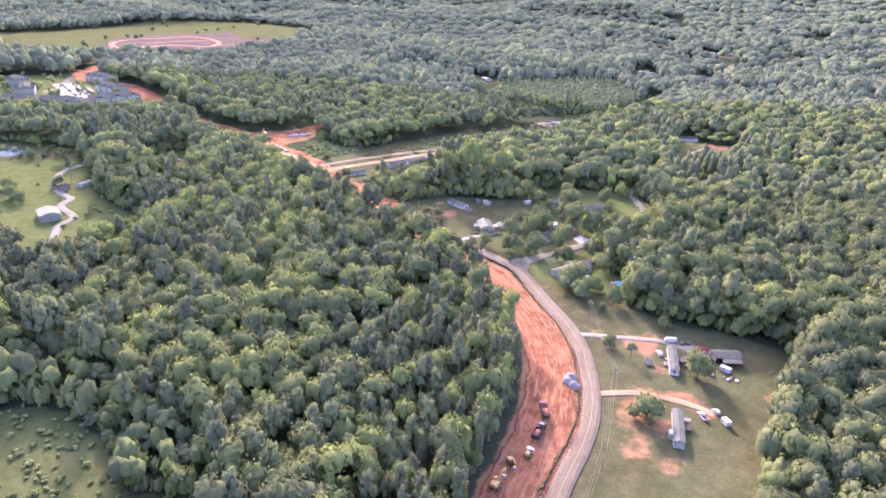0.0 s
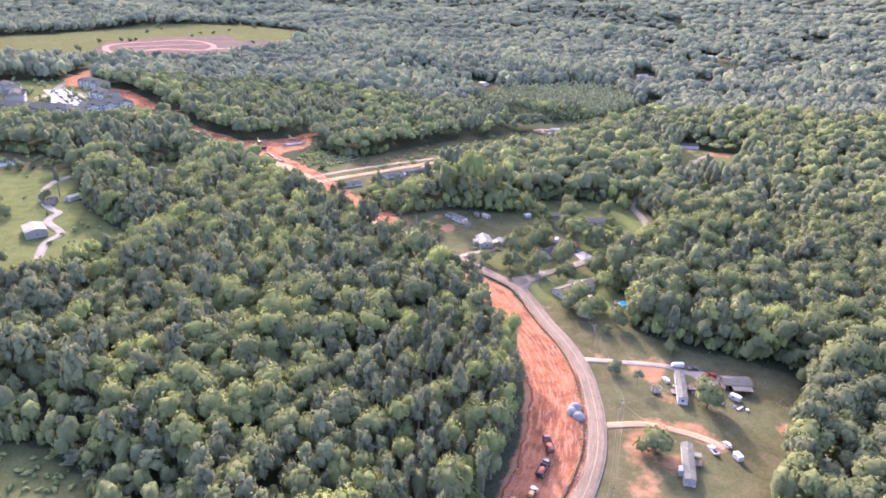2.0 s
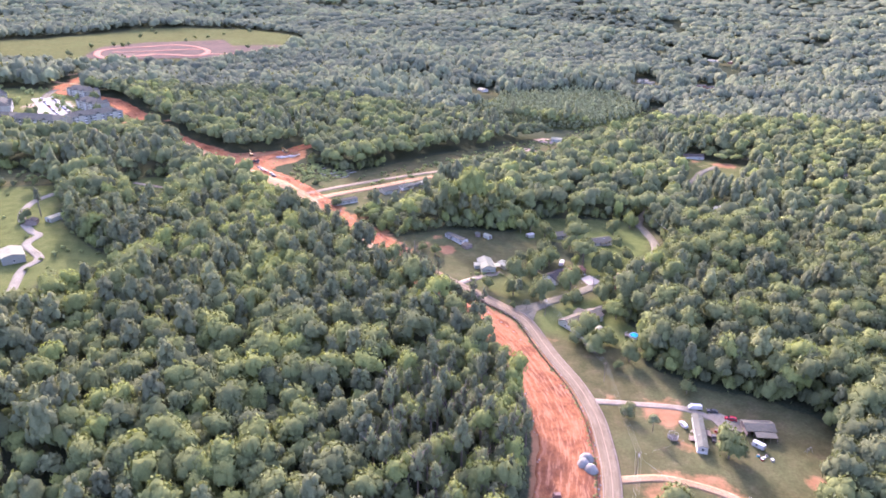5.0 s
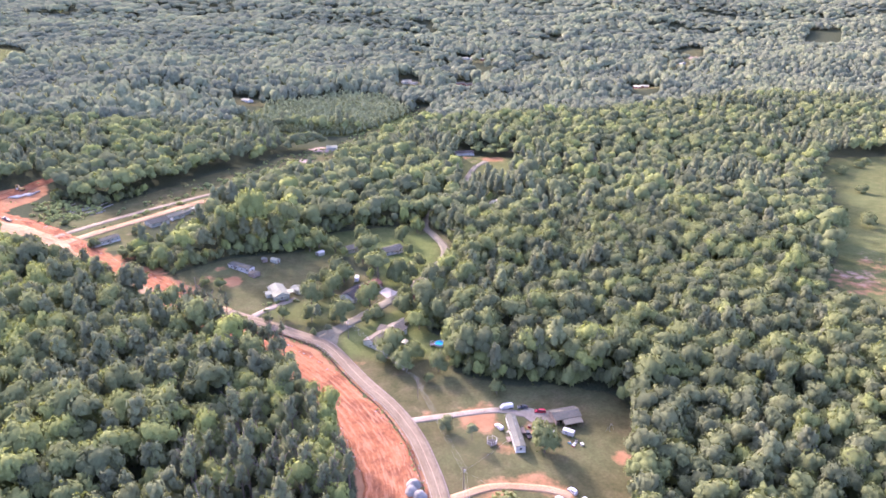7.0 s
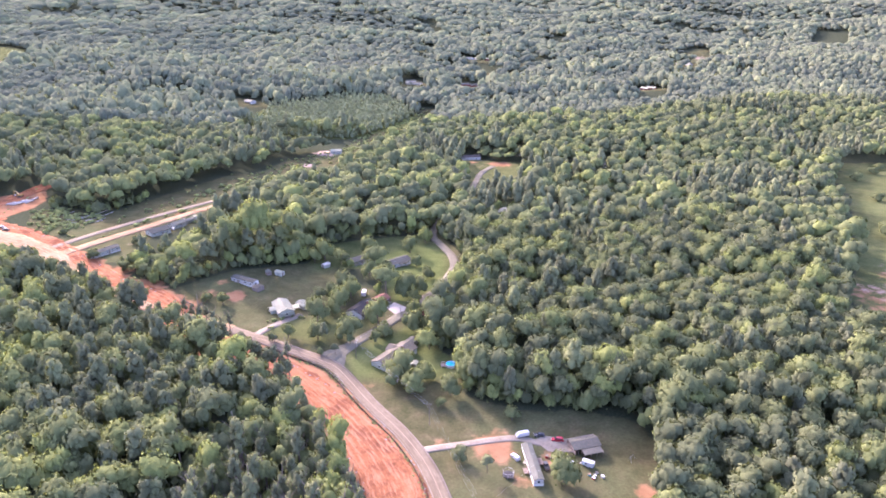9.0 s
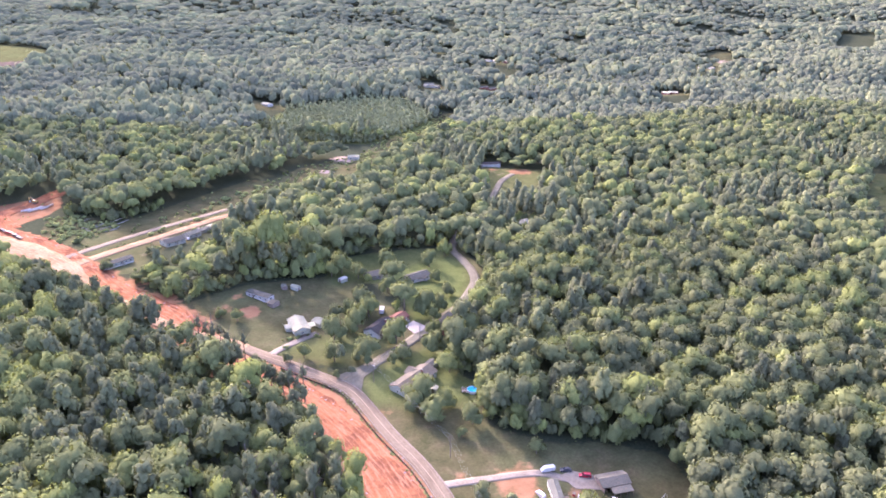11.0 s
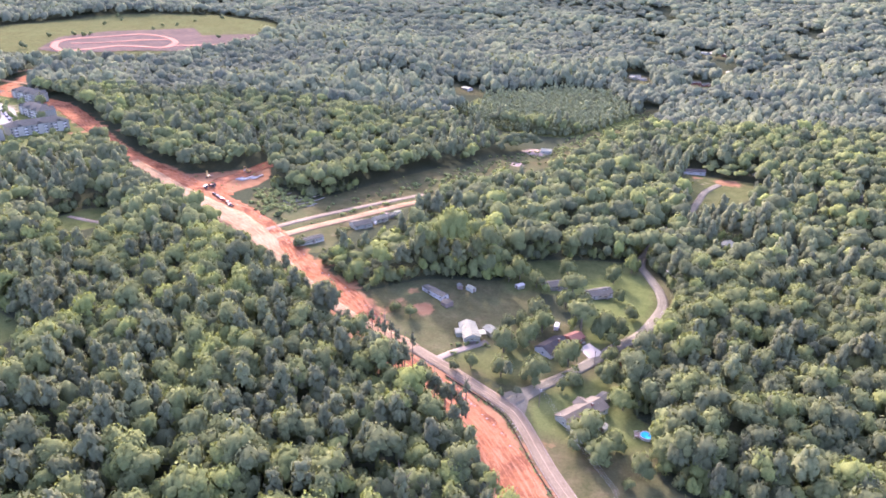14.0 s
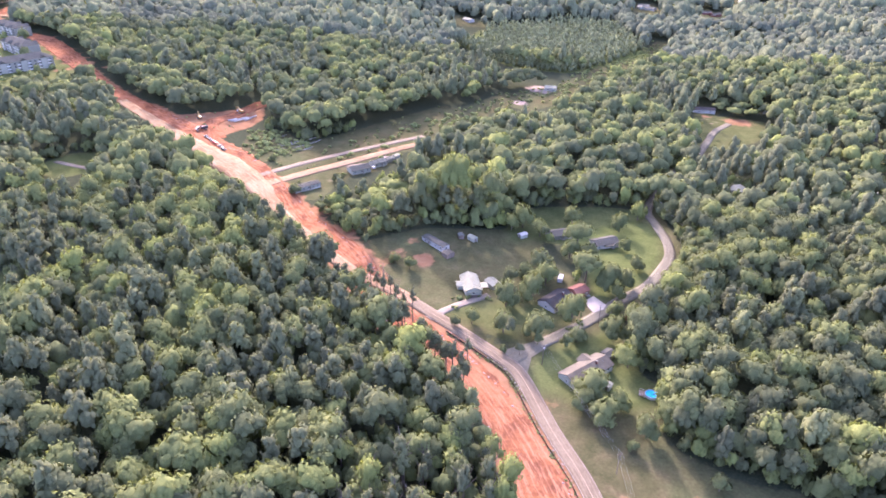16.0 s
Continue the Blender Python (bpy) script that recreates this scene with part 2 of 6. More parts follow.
def clear_glass(name, tint, rough):
    m, nodes, links, p = shader(name)
    v = coords(nodes, links, "Position", (1, 1, 1))
    links.new(ramp(nodes, links, noise_tex(nodes, links, v, 0.7, 2), ((0.3, tint), (0.7, tuple(c * 1.5 for c in tint)))), p.inputs["Base Color"])
    p.inputs["Roughness"].default_value = rough
    p.inputs["Specular IOR Level"].default_value = 0.8
    return m


GLASS = clear_glass("dark_window_glass", (0.02, 0.024, 0.03), 0.08)
WATER = clear_glass("pond_water", (0.10, 0.12, 0.12), 0.04)
POOL_WATER = clear_glass("pool_water", (0.015, 0.26, 0.46), 0.05)


# ---- lie of the land ----
LAND_X = (-1062, -413, -177, 0, 142, 307, 531, 885, 1416)
LAND_Y = (0, 260, 366, 472, 590, 732, 944, 1298, 1770, 2596)
LAND_Z = np.array((
    (28, 11, 4, -2, -7, -13, -21, -32, -46),
    (37, 22, 17, 9, 2, -7, -17, -27, -39),
    (40, 27, 21, 14, 6, -5, -15, -26, -37),
    (44, 31, 25, 17, 7, -4, -15, -25, -34),
    (47, 35, 27, 17, 7, -4, -15, -24, -31),
    (52, 38, 27, 15, 5, -6, -17, -21, -27),
    (59, 41, 26, 13, 2, -8, -17, -19, -22),
    (70, 48, 32, 18, 7, -1, -8, -9, -13),
    (83, 61, 48, 38, 30, 21, 14, 8, 1),
    (103, 84, 76, 70, 65, 59, 52, 42, 28)), float)


# wooded knolls and ridges: centre, half widths, height
KNOLLS = ((-62, 1215, 85, 62, 24), (95, 1330, 260, 55, 12), (560, 760, 170, 70, 13), (760, 900, 240, 80, 14), (430, 900, 130, 60, 9), (-230, 1010, 150, 60, 9), (900, 1150, 300, 80, 14), (480, 1180, 150, 60, 10))


def land(x, y):
    """Height of the ground."""
    x0, y0 = np.asarray(x, float), np.asarray(y, float)
    x, y = np.clip(x0, LAND_X[0], LAND_X[-1] - 1e-6), np.clip(y0, LAND_Y[0], LAND_Y[-1] - 1e-6)
    gx, gy = np.array(LAND_X, float), np.array(LAND_Y, float)
    i, j = np.searchsorted(gx, x, side="right") - 1, np.searchsorted(gy, y, side="right") - 1
    u, v = (x - gx[i]) / (gx[i + 1] - gx[i]), (y - gy[j]) / (gy[j + 1] - gy[j])
    z = (LAND_Z[j, i] * (1 - u) + LAND_Z[j, i + 1] * u) * (1 - v) + (LAND_Z[j + 1, i] * (1 - u) + LAND_Z[j + 1, i + 1] * u) * v
    far = np.hypot(x0, y0)
    calm = np.clip(np.hypot(x0 + 566, y0 - 1534) / 300 - 1, 0, 1) * np.clip(np.hypot(x0 - 640, y0 - 1500) / 300 - 1, 0.25, 1)
    roll = 17 * np.sin(x0 / 228 + 1.3) * np.sin(y0 / 170 + 0.4) + 11 * np.sin(x0 / 118 + y0 / 135)
    for cx, cy, wide, deep, high in KNOLLS:
        z = z + high * np.exp(-((x0 - cx) / wide) ** 2 - ((y0 - cy) / deep) ** 2)
    return z + calm * roll * np.clip((far - 1000) / 700, 0, 1) + 118 * np.clip((far - 2700) / 1700, 0, 1)


def inside(poly, x, y):
    p = np.array(poly, float)
    hit = np.zeros(np.shape(x), bool)
    for (x1, y1), (x2, y2) in zip(p, np.roll(p, -1, 0)):
        cross = (y1 > y) != (y2 > y)
        hit ^= cross & (x < (x2 - x1) * (y - y1) / (y2 - y1 + 1e-12) + x1)
    return hit


def off_line(line, x, y):
    """Distance from a polyline."""
    best = np.full(np.shape(x), 1e9)
    for (x1, y1), (x2, y2) in zip(line, line[1:]):
        dx, dy = x2 - x1, y2 - y1
        k = np.clip(((x - x1) * dx + (y - y1) * dy) / (dx * dx + dy * dy), 0, 1)
        best = np.minimum(best, np.hypot(x - x1 - k * dx, y - y1 - k * dy))
    return best


def soft(poly, x, y, width):
    """1 inside a polygon, falling to 0 over a width round its edge."""
    d = off_line([*poly, poly[0]], x, y)
    return np.clip(0.5 + np.where(inside(poly, x, y), d, -d) / width, 0, 1)


MAIN_ROAD = [(21.2, 144), (38, 181.1), (43.5, 192.6), (51.3, 207.8), (58.1, 224.9), (62.2, 244), (63.8, 261.1), (64, 280.2), (60.5, 301.4),
             (53, 324.9), (44.8, 356.4), (37.8, 367), (29.6, 376.3), (17.8, 389), (7.1, 399.9), (-1.2, 408.3)]
TAN_LANE = [(-1.2, 408.3), (-13.3, 419.5), (-28.3, 430.7), (-44.8, 448.6), (-61.6, 470.8), (-77.9, 493.2), (-93.2, 519.2), (-106.2, 541.6), (-132.2, 573.5), (-156.9, 598.3), (-182.9, 626.6), (-219.5, 667.9), (-254.9, 708)]
TAN_WIDE = [(*p, w) for p, w in zip(TAN_LANE, (3.9, 3.9, 3.8, 3.8, 4, 4.5, 5.9, 8.8, 11.2, 9.4, 6.5, 5.3, 4.7))]
SIDE_ROAD = [(43.1, 367), (56.5, 378.6), (68.6, 387), (80.4, 396.2), (92, 406.5), (105.5, 419.2), (122, 432.6), (135.2, 450), (146.2, 467.8),
             (151, 487.5), (151.4, 508.6), (152.2, 532), (170.2, 565.2), (192.3, 600.6), (226, 644.9), (251, 685.6), (272.9, 722.2), (297.8, 749.8)]
CLAY_STRIP = [(14.2, 144, 10.6), (23.6, 180.5, 11.3), (33, 200.6, 11.8), (40.1, 219.5, 11.8), (44.8, 238.4, 11.6), (48.4, 259.6, 11.1), (47.8, 283.2, 11.1), (43.1, 305.6, 10), (34.2, 331.6, 9.4), (26, 350.5, 8.8),
              (14.8, 368.2, 8.5), (2.4, 383.5, 8.3), (-13, 403.6, 8.3), (-26, 426, 8.8), (-35.4, 448.4, 10), (-50.7, 468.5, 10.6), (-68.4, 490.9, 10.6), (-88.5, 527.5, 9.4), (-114.5, 566.4, 11.8), (-134.5, 590, 13), (-154.6, 611.2, 11.2), (-177, 638.4, 10.6), (-203, 664.3, 10), (-228.9, 690.3, 8.8), (-254.9, 716.3, 8.3), (-282, 746.9, 7.1), (-323.3, 800, 8.3), (-369.3, 860.2, 11.2), (-417.7, 915.7, 10.6), (-460.2, 940.5, 8.3), (-519.2, 981.8, 5.9), (-557, 1162.3, 4.7)]
CROSS_PAVED = [(-108.6, 553.4), (-86.5, 575.8), (-57.8, 602.3), (-26, 630.1), (4.7, 656.1)]
CROSS_DIRT = [(-106.2, 534.5), (-76.7, 562.9), (-48.4, 588.3), (-21.2, 615.3), (0, 634.8)]
DRIVE_WHITE = [(5.9, 395.3), (15.1, 403.6), (26.9, 411.8), (36.6, 417.7)]
DRIVE_A = [(64.9, 289.7), (83, 288.7), (104.2, 286.7), (114.5, 280.2), (127.4, 274.9)]
DRIVE_B = [(64.3, 241.4), (81.8, 243.1), (96.9, 238.4), (104.5, 234), (108.5, 230)]
LEFT_DRIVE = [(-290.3, 533.4), (-295, 511.5), (-286.3, 482.6), (-267.3, 457.8), (-257.2, 449.6), (-256.5, 434.2), (-237.8, 414.2), (-238.8, 398.8), (-228.9, 368.2), (-226.6, 349.3)]
APARTMENT_DRIVE = [(-520.4, 981.8), (-507.4, 932.2), (-472, 867.3), (-439, 826)]
RIDGE_DRIVE = [(-212.4, 554.6), (-226.6, 559.3), (-244.3, 566.4)]
POWER_CUT = [(-70.8, 590), (-23.6, 631.3), (21.2, 696.2), (89.7, 793), (156.9, 846.1), (215.9, 940.5), (290.3, 1030.1), (354, 1121)]

LAWN_EAST = [(35.4, 153.4), (42.5, 177), (61.4, 221.8), (68.4, 253.7), (68.4, 283.2), (63.7, 304.4), (55.5, 326.9), (49.6, 349.3), (49.6, 364.6), (56.6, 374.1), (68.4, 383.5), (82.6, 392.9), (94.4, 389.4), (97.9, 372.9), (99.1, 358.7),
             (106.2, 350.5), (101.5, 336.3), (95.6, 322.1), (101.5, 315.1), (119.2, 302.1), (141.6, 296.2), (161.7, 284.4), (162.8, 269), (152.2, 253.7), (144, 243.1), (127.4, 220.7), (114.5, 194.7), (103.8, 174.6), (82.6, 151)]
LAWN_WEST = [(-26, 441.3), (-5.9, 415.4), (9.4, 403.6), (42.5, 377.6), (55.5, 383.5), (73.2, 396.5), (85, 403.6), (96.8, 413), (92, 422.4), (82.6, 439), (70.8, 462.6), (73.2, 479.1), (62.5, 493.2), (40.1, 489.7), (4.7, 487.3), (-14.2, 477.9), (-33, 464.9)]
YARD_NORTH = [(89.7, 415.4), (103.8, 422.4), (122.7, 436.6), (141.6, 466.1), (148.7, 489.7), (146.3, 510.9), (132.2, 514.5), (106.2, 501.5), (70.8, 490.9), (73.2, 477.9), (99.1, 472), (92, 448.4)]
CLEARING_NORTH = [(236, 664.3), (269, 672.6), (309.2, 704.5), (338.7, 755.2), (309.2, 775.3), (274.9, 781.2), (253.7, 722.2)]
CLEARING_FAR = [(80.2, 764.6), (108.6, 755.2), (165.2, 814.2), (171.1, 859), (141.6, 863.8), (113.3, 828.4)]
FIELD_EAST = [(375.2, 328), (387, 316.2), (507.4, 295), (755.2, 448.4), (932.2, 643.1), (778.8, 646.6), (717.4, 660.8), (651.4, 616), (590, 545.2), (519.2, 476.7), (418.9, 389.4), (375.2, 361.1)]
CLEARING_WEST = [(-389.4, 519.2), (-354, 540.4), (-302.1, 554.6), (-278.5, 519.2), (-258.4, 477.9), (-217.1, 433.1), (-188.8, 413), (-200.6, 400), (-219.5, 388.2), (-225.4, 354), (-240.7, 354), (-262, 389.4), (-309.2, 415.4), (-389.4, 454.3)]
FIELD_MIDDLE = [(-256.1, 554.6), (-243.1, 580.6), (-224.2, 587.6), (-210, 552.2), (-232.5, 538.1)]
BASIN_WEST = [(-448.4, 528.6), (-389.4, 528.6), (-342.2, 545.2), (-304.4, 559.3), (-309.2, 580.6), (-354, 592.4), (-448.4, 595.9)]
SCRUB_NEAR = [(-177, 207.7), (-160.5, 219.5), (-144, 217.1), (-123.9, 204.1), (-110.9, 188.8), (-103.8, 175.8), (-77.9, 175.8), (-61.4, 151), (-177, 132.2)]
HILL_FIELD = [(-967.6, 1510.4), (-866.1, 1616.6), (-816.6, 1739.3), (-743.4, 1864.4), (-593.5, 1941.1), (-516.8, 2030.8), (-357.5, 1896.3), (-316.2, 1746.4), (-377.6, 1498.6), (-448.4, 1333.4), (-613.6, 1280.3), (-826, 1309.8)]
APARTMENT_GROUND = [(-601.8, 979.4), (-519.2, 985.3), (-448.4, 932.2), (-377.6, 873.2), (-300.9, 788.2), (-309.2, 755.2), (-354, 715.1), (-407.1, 708), (-489.7, 722.2), (-590, 826)]
STAGING = [(-160.5, 616), (-177, 646.6), (-198.2, 672.6), (-172.3, 686.8), (-153.4, 698.6), (-129.8, 743.4), (-116.8, 750.5), (-133.3, 708), (-127.4, 676.1), (-134.5, 651.4), (-148.7, 631.3)]
VERGE_NORTH = [(-99.1, 564), (-104, 604), (-78, 630), (-46.5, 667), (-10, 712), (24, 755), (41, 733), (16.5, 660.8), (0, 625.4), (-47.2, 575.8), (-99.1, 526.3)]
FELLED = [(-108.6, 578.2), (-127.4, 601.8), (-132.2, 643.1), (-108.6, 651.4), (-77.9, 613.6)]
YARD_CROSS = [(-99.1, 531), (-76, 515.7), (-62, 522), (-55, 540), (-45, 562), (-30, 572), (-16, 590), (-12, 612), (-21.2, 608.9), (-73.2, 557)]
RAW_BANK = [(-47.2, 439), (-23.6, 422.4), (-16.5, 439), (-35.4, 467.3), (-61.4, 500.3), (-87.3, 531), (-103.8, 533.4), (-94.4, 507.4), (-70.8, 472)]
HOUSE_FRONT = [(-108, 508), (-60, 498), (-18, 540), (-2, 590), (-20, 604), (-62, 562)]
YOUNG_GROWTH = [(-96, 519), (-64, 529), (-37, 546), (-15, 576), (-5, 556), (-10, 520), (-12, 495), (-30, 478), (-48, 484), (-62, 488)]
YOUNG_PINES = [(47.2, 1038.4), (87.3, 1132.8), (234.8, 1262.6), (309.2, 1239), (316.2, 1050.2), (177, 928.7), (106.2, 944)]
FIELD_FAR = [(1957, 1873), (2053, 1979), (2116, 1882), (1980, 1760)]
FIELD_BRIGHT = [(1300, 1700), (1420, 1860), (1515, 1870), (1400, 1680), (1290, 1600)]
YARD_BACK = [(53, 495.5), (61, 518.9), (81.4, 528), (120.3, 534.3), (148.1, 531.3), (143.6, 509.9), (110, 490.5), (73.9, 481.2), (54.8, 476.1)]
GRASSY = (YARD_BACK, LAWN_EAST, LAWN_WEST, YARD_NORTH, CLEARING_NORTH, CLEARING_FAR, FIELD_EAST, CLEARING_WEST, FIELD_MIDDLE, BASIN_WEST, SCRUB_NEAR, HILL_FIELD, APARTMENT_GROUND, VERGE_NORTH, FELLED, YARD_CROSS, RAW_BANK, FIELD_FAR, FIELD_BRIGHT)
CLAYEY = (STAGING,)
FAR_HOMES = [(396.5, 1392.4), (410.6, 1383), (506.2, 1371.2), (554.6, 1639), (676.1, 1715.7), (651.4, 1483.3), (1027.8, 1738.1), (1119.8, 1493.9), (804.8, 1184.7), (1182.4, 1866.8), (1147, 1309.8), (696.2, 1699.2), (660.8, 1725.2), (407.1, 1411.3), (519.2, 1357), (625.4, 1498.6), (73.2, 1182.4), (1215.4, 1840.8),
             (1162.3, 1888), (1132.8, 1475), (826, 1194.2), (1180, 1652), (755.2, 1640.2), (1345.2, 1770), (1463.2, 2006), (896.8, 1888), (1062, 2029.6), (590, 1911.6)]
# openings in the woods round single houses: centre and reach
GLADES = [(228.9, 571.1, 10.6), (236, 565.2, 8.3), (338.7, 578.2, 9.4), (415.4, 712.7, 14.2), (286.7, 788.2, 16.5), (354, 788.2, 9.4)] + [(x, y, 34 + int(x * 7 + y) % 12) for x, y in FAR_HOMES]
# bare clay in the grass: centre, reach, strength
BARE_LAWN = [(76, 221, 10, 0.52), (71, 206, 8, 0.5), (84, 242, 7, 0.62), (94, 242.5, 6.5, 0.62), (103, 237, 7, 0.66), (108, 232, 6, 0.6), (74, 290, 5, 0.5), (98, 291, 6, 0.55), (80, 200, 8, 0.5), (96, 262, 6, 0.5), (94.4, 283.2, 10.6, 0.7), (86.1, 220.7, 8, 0.55), (77.9, 233.6, 9.4, 0.6), (73.2, 214.8, 8.3, 0.5), (113.3, 269, 7.1, 0.55), (99.1, 240.7, 8.3, 0.55), (139.2, 243.1, 4.7, 0.8), (54.3, 339.8, 5.9, 0.4), (54.3, 354, 3.5, 0.4)]
BARE_FAR = [(3.5, 449.6, 7.1, 0.9), (-9.4, 454.3, 8.3, 0.5), (-42.5, 476.7, 10.6, 0.7), (-59, 505, 9.4, 0.7), (-77.9, 526.3, 9.4, 0.6), (-28.3, 453.1, 8.3, 0.6), (401.2, 354, 30.7, 0.5), (439, 375.2, 21.2, 0.45), (380, 389.4, 9.4, 0.8), (-590, 1392.4, 70.8, 0.75), (-519.2, 1451.4, 59, 0.8), (-460.2, 1416, 47.2, 0.6), (-354, 755.2, 11.8, 0.9), (-344.6, 790.6, 9.4, 0.6), (309.2, 755.2, 14.2, 0.8), (283.2, 772.9, 9.4, 0.6), (-26, 616, 7.1, 0.7), (127.4, 415.4, 8.3, 0.5), (-309.2, 814.2, 9.4, 0.5), (-1.2, 469.6, 5.9, 0.5), (-16.5, 448.4, 5.9, 0.6)]
DUSTY = [(2030, 1870, 70, 0.55), (1400, 1740, 60, 0.55), (410, 362, 20, 0.42), (455, 392, 16, 0.4), (129.8, 842.5, 16.5, 0.8), (99.1, 781.2, 9.4, 0.7), (-42.5, 580.6, 8.3, 0.6), (-59, 554.6, 5.9, 0.5), (-23.6, 599.4, 7.1, 0.7), (283.2, 755.2, 11.8, 0.4), (-472, 873.2, 35.4, 0.6), (-224.2, 684.4, 9.4, 0.7), (-177, 675, 5.9, 0.5)]


def axis(knots):
    """Lines of a grid whose spacing grows: from, to, step."""
    out = []
    for a, b, step in knots:
        out += list(np.linspace(a, b, max(1, round((b - a) / step)), endpoint=False))
    return np.array(out + [knots[-1][1]])


def link(name, verts, faces, mats, parent=None, label="", smooth=False, slots=None):
    """One mesh object from vertices and faces; parent: the thing it is a part of."""
    me = bpy.data.meshes.new(name)
    me.from_pydata([tuple(map(float, v)) for v in verts] if not isinstance(verts, np.ndarray) else verts.tolist(), [], faces if isinstance(faces, list) else faces.tolist())
    for m in mats if isinstance(mats, (list, tuple)) else [mats]:
        me.materials.append(m)
    if slots is not None:
        me.polygons.foreach_set("material_index", np.asarray(slots, np.int32))
    if smooth:
        me.polygons.foreach_set("use_smooth", np.ones(len(me.polygons), bool))
    me.update()
    ob = new(name, me)
    if parent:
        ob.parent = parent
    return tagged(ob, label)


def build_ground():
    xs = axis([(-4800, -1770, 220), (-1770, -660, 47), (-660, -320, 14), (-320, 177, 4.1), (177, 545, 9.5), (545, 1060, 24), (1060, 1900, 82), (1900, 4800, 220)])
    ys = axis([(-1500, 0, 250), (0, 130, 24), (130, 555, 4.1), (555, 826, 7), (826, 1300, 16), (1300, 2120, 28), (2120, 3000, 70), (3000, 4900, 200)])
    x, y = np.meshgrid(xs, ys)
    z = land(x, y)
    nx, ny = len(xs), len(ys)
    idx = np.arange(nx * ny).reshape(ny, nx)
    faces = np.stack([idx[:-1, :-1], idx[:-1, 1:], idx[1:, 1:], idx[1:, :-1]], -1).reshape(-1, 4)
    ob = link("ground", np.stack([x, y, z], -1).reshape(-1, 3), faces, GROUND, smooth=True)
    grass = np.zeros(x.shape)
    for poly in GRASSY:
        grass = np.maximum(grass, soft(poly, x, y, 7 if poly is not HILL_FIELD else 30))
    grass = np.maximum(grass, np.clip((18 - off_line(POWER_CUT, x, y)) / 6, 0, 1))
    grass = np.maximum(grass, soft(YOUNG_PINES, x, y, 12))
    for gx, gy, r in GLADES:
        grass = np.maximum(grass, np.clip(1.4 - np.hypot(x - gx, y - gy) / r, 0, 1))
    for line, w in ((MAIN_ROAD, 7), (SIDE_ROAD, 8), (CROSS_PAVED, 12), (LEFT_DRIVE, 7)):
        grass = np.maximum(grass, np.clip((w - off_line(line, x, y)) / 4 + 0.5, 0, 1))
    clay = np.zeros(x.shape)
    for poly in CLAYEY:
        clay = np.maximum(clay, soft(poly, x, y, 6))
    clay = np.maximum(clay, np.clip((14 - off_line([p[:2] for p in CLAY_STRIP[:13]], x, y)) / 4 + 0.3, 0, 1))
    clay = np.maximum(clay, np.clip((15 - off_line([p[:2] for p in CLAY_STRIP[13:24]], x, y)) / 5, 0, 1))
    clay = np.maximum(clay, np.clip((12 - off_line([p[:2] for p in CLAY_STRIP[23:]], x, y)) / 6, 0, 1))
    for cx, cy, r, s in BARE_LAWN + BARE_FAR:
        clay = np.maximum(clay, s * np.clip(1.5 - np.hypot(x - cx, y - cy) / r, 0, 1))
    pale = np.zeros(x.shape)
    for cx, cy, r, s in DUSTY:
        pale = np.maximum(pale, s * np.clip(1.5 - np.hypot(x - cx, y - cy) / r, 0, 1))
    lush = np.maximum(0.9 * soft(YARD_NORTH, x, y, 8), 0.75 * soft([(49.6, 349.3), (49.6, 364.6), (68.4, 383.5), (92, 391.8), (103.8, 354), (99.1, 339.8), (77.9, 335.1), (63.7, 342.2)], x, y, 9))
    for poly, k in ((CLEARING_WEST, 0.7), (FIELD_MIDDLE, 0.7), (FIELD_EAST, 0.45), (HILL_FIELD, 0.35), (SCRUB_NEAR, 0.45), (CLEARING_NORTH, 0.4), (YARD_BACK, 0.6), (YOUNG_PINES, 0.8), (APARTMENT_GROUND, 0.6)):
        lush = np.maximum(lush, k * soft(poly, x, y, 8))
    lush = np.maximum(lush, 0.5 * soft([(11.8, 403.6), (42.5, 380), (73.2, 396.5), (70.8, 415.4), (35.4, 413)], x, y, 9))
    data = ob.data.attributes.new("cover", "FLOAT_COLOR", "POINT")
    data.data.foreach_set("color", np.stack([grass, clay, pale, lush], -1).astype(np.float32).ravel())
    return tagged(ob, "rolling ground of mown grass, leaf litter and bare red clay", "ground", "", "structure")


def rounded(points, step):
    """A smooth line through points, with its other columns carried along."""
    p = np.array(points, float)
    p = np.concatenate([[2 * p[0] - p[1]], p, [2 * p[-1] - p[-2]]])
    out = []
    for a, b, c, d in zip(p, p[1:], p[2:], p[3:]):
        n = max(2, round(np.hypot(*(c - b)[:2]) / step))
        for k in np.arange(n) / n:
            out.append(0.5 * (2 * b + (c - a) * k + (2 * a - 5 * b + 4 * c - d) * k**2 + (3 * b - a - 3 * c + d) * k**3))
    return np.array(out + [p[-2]])


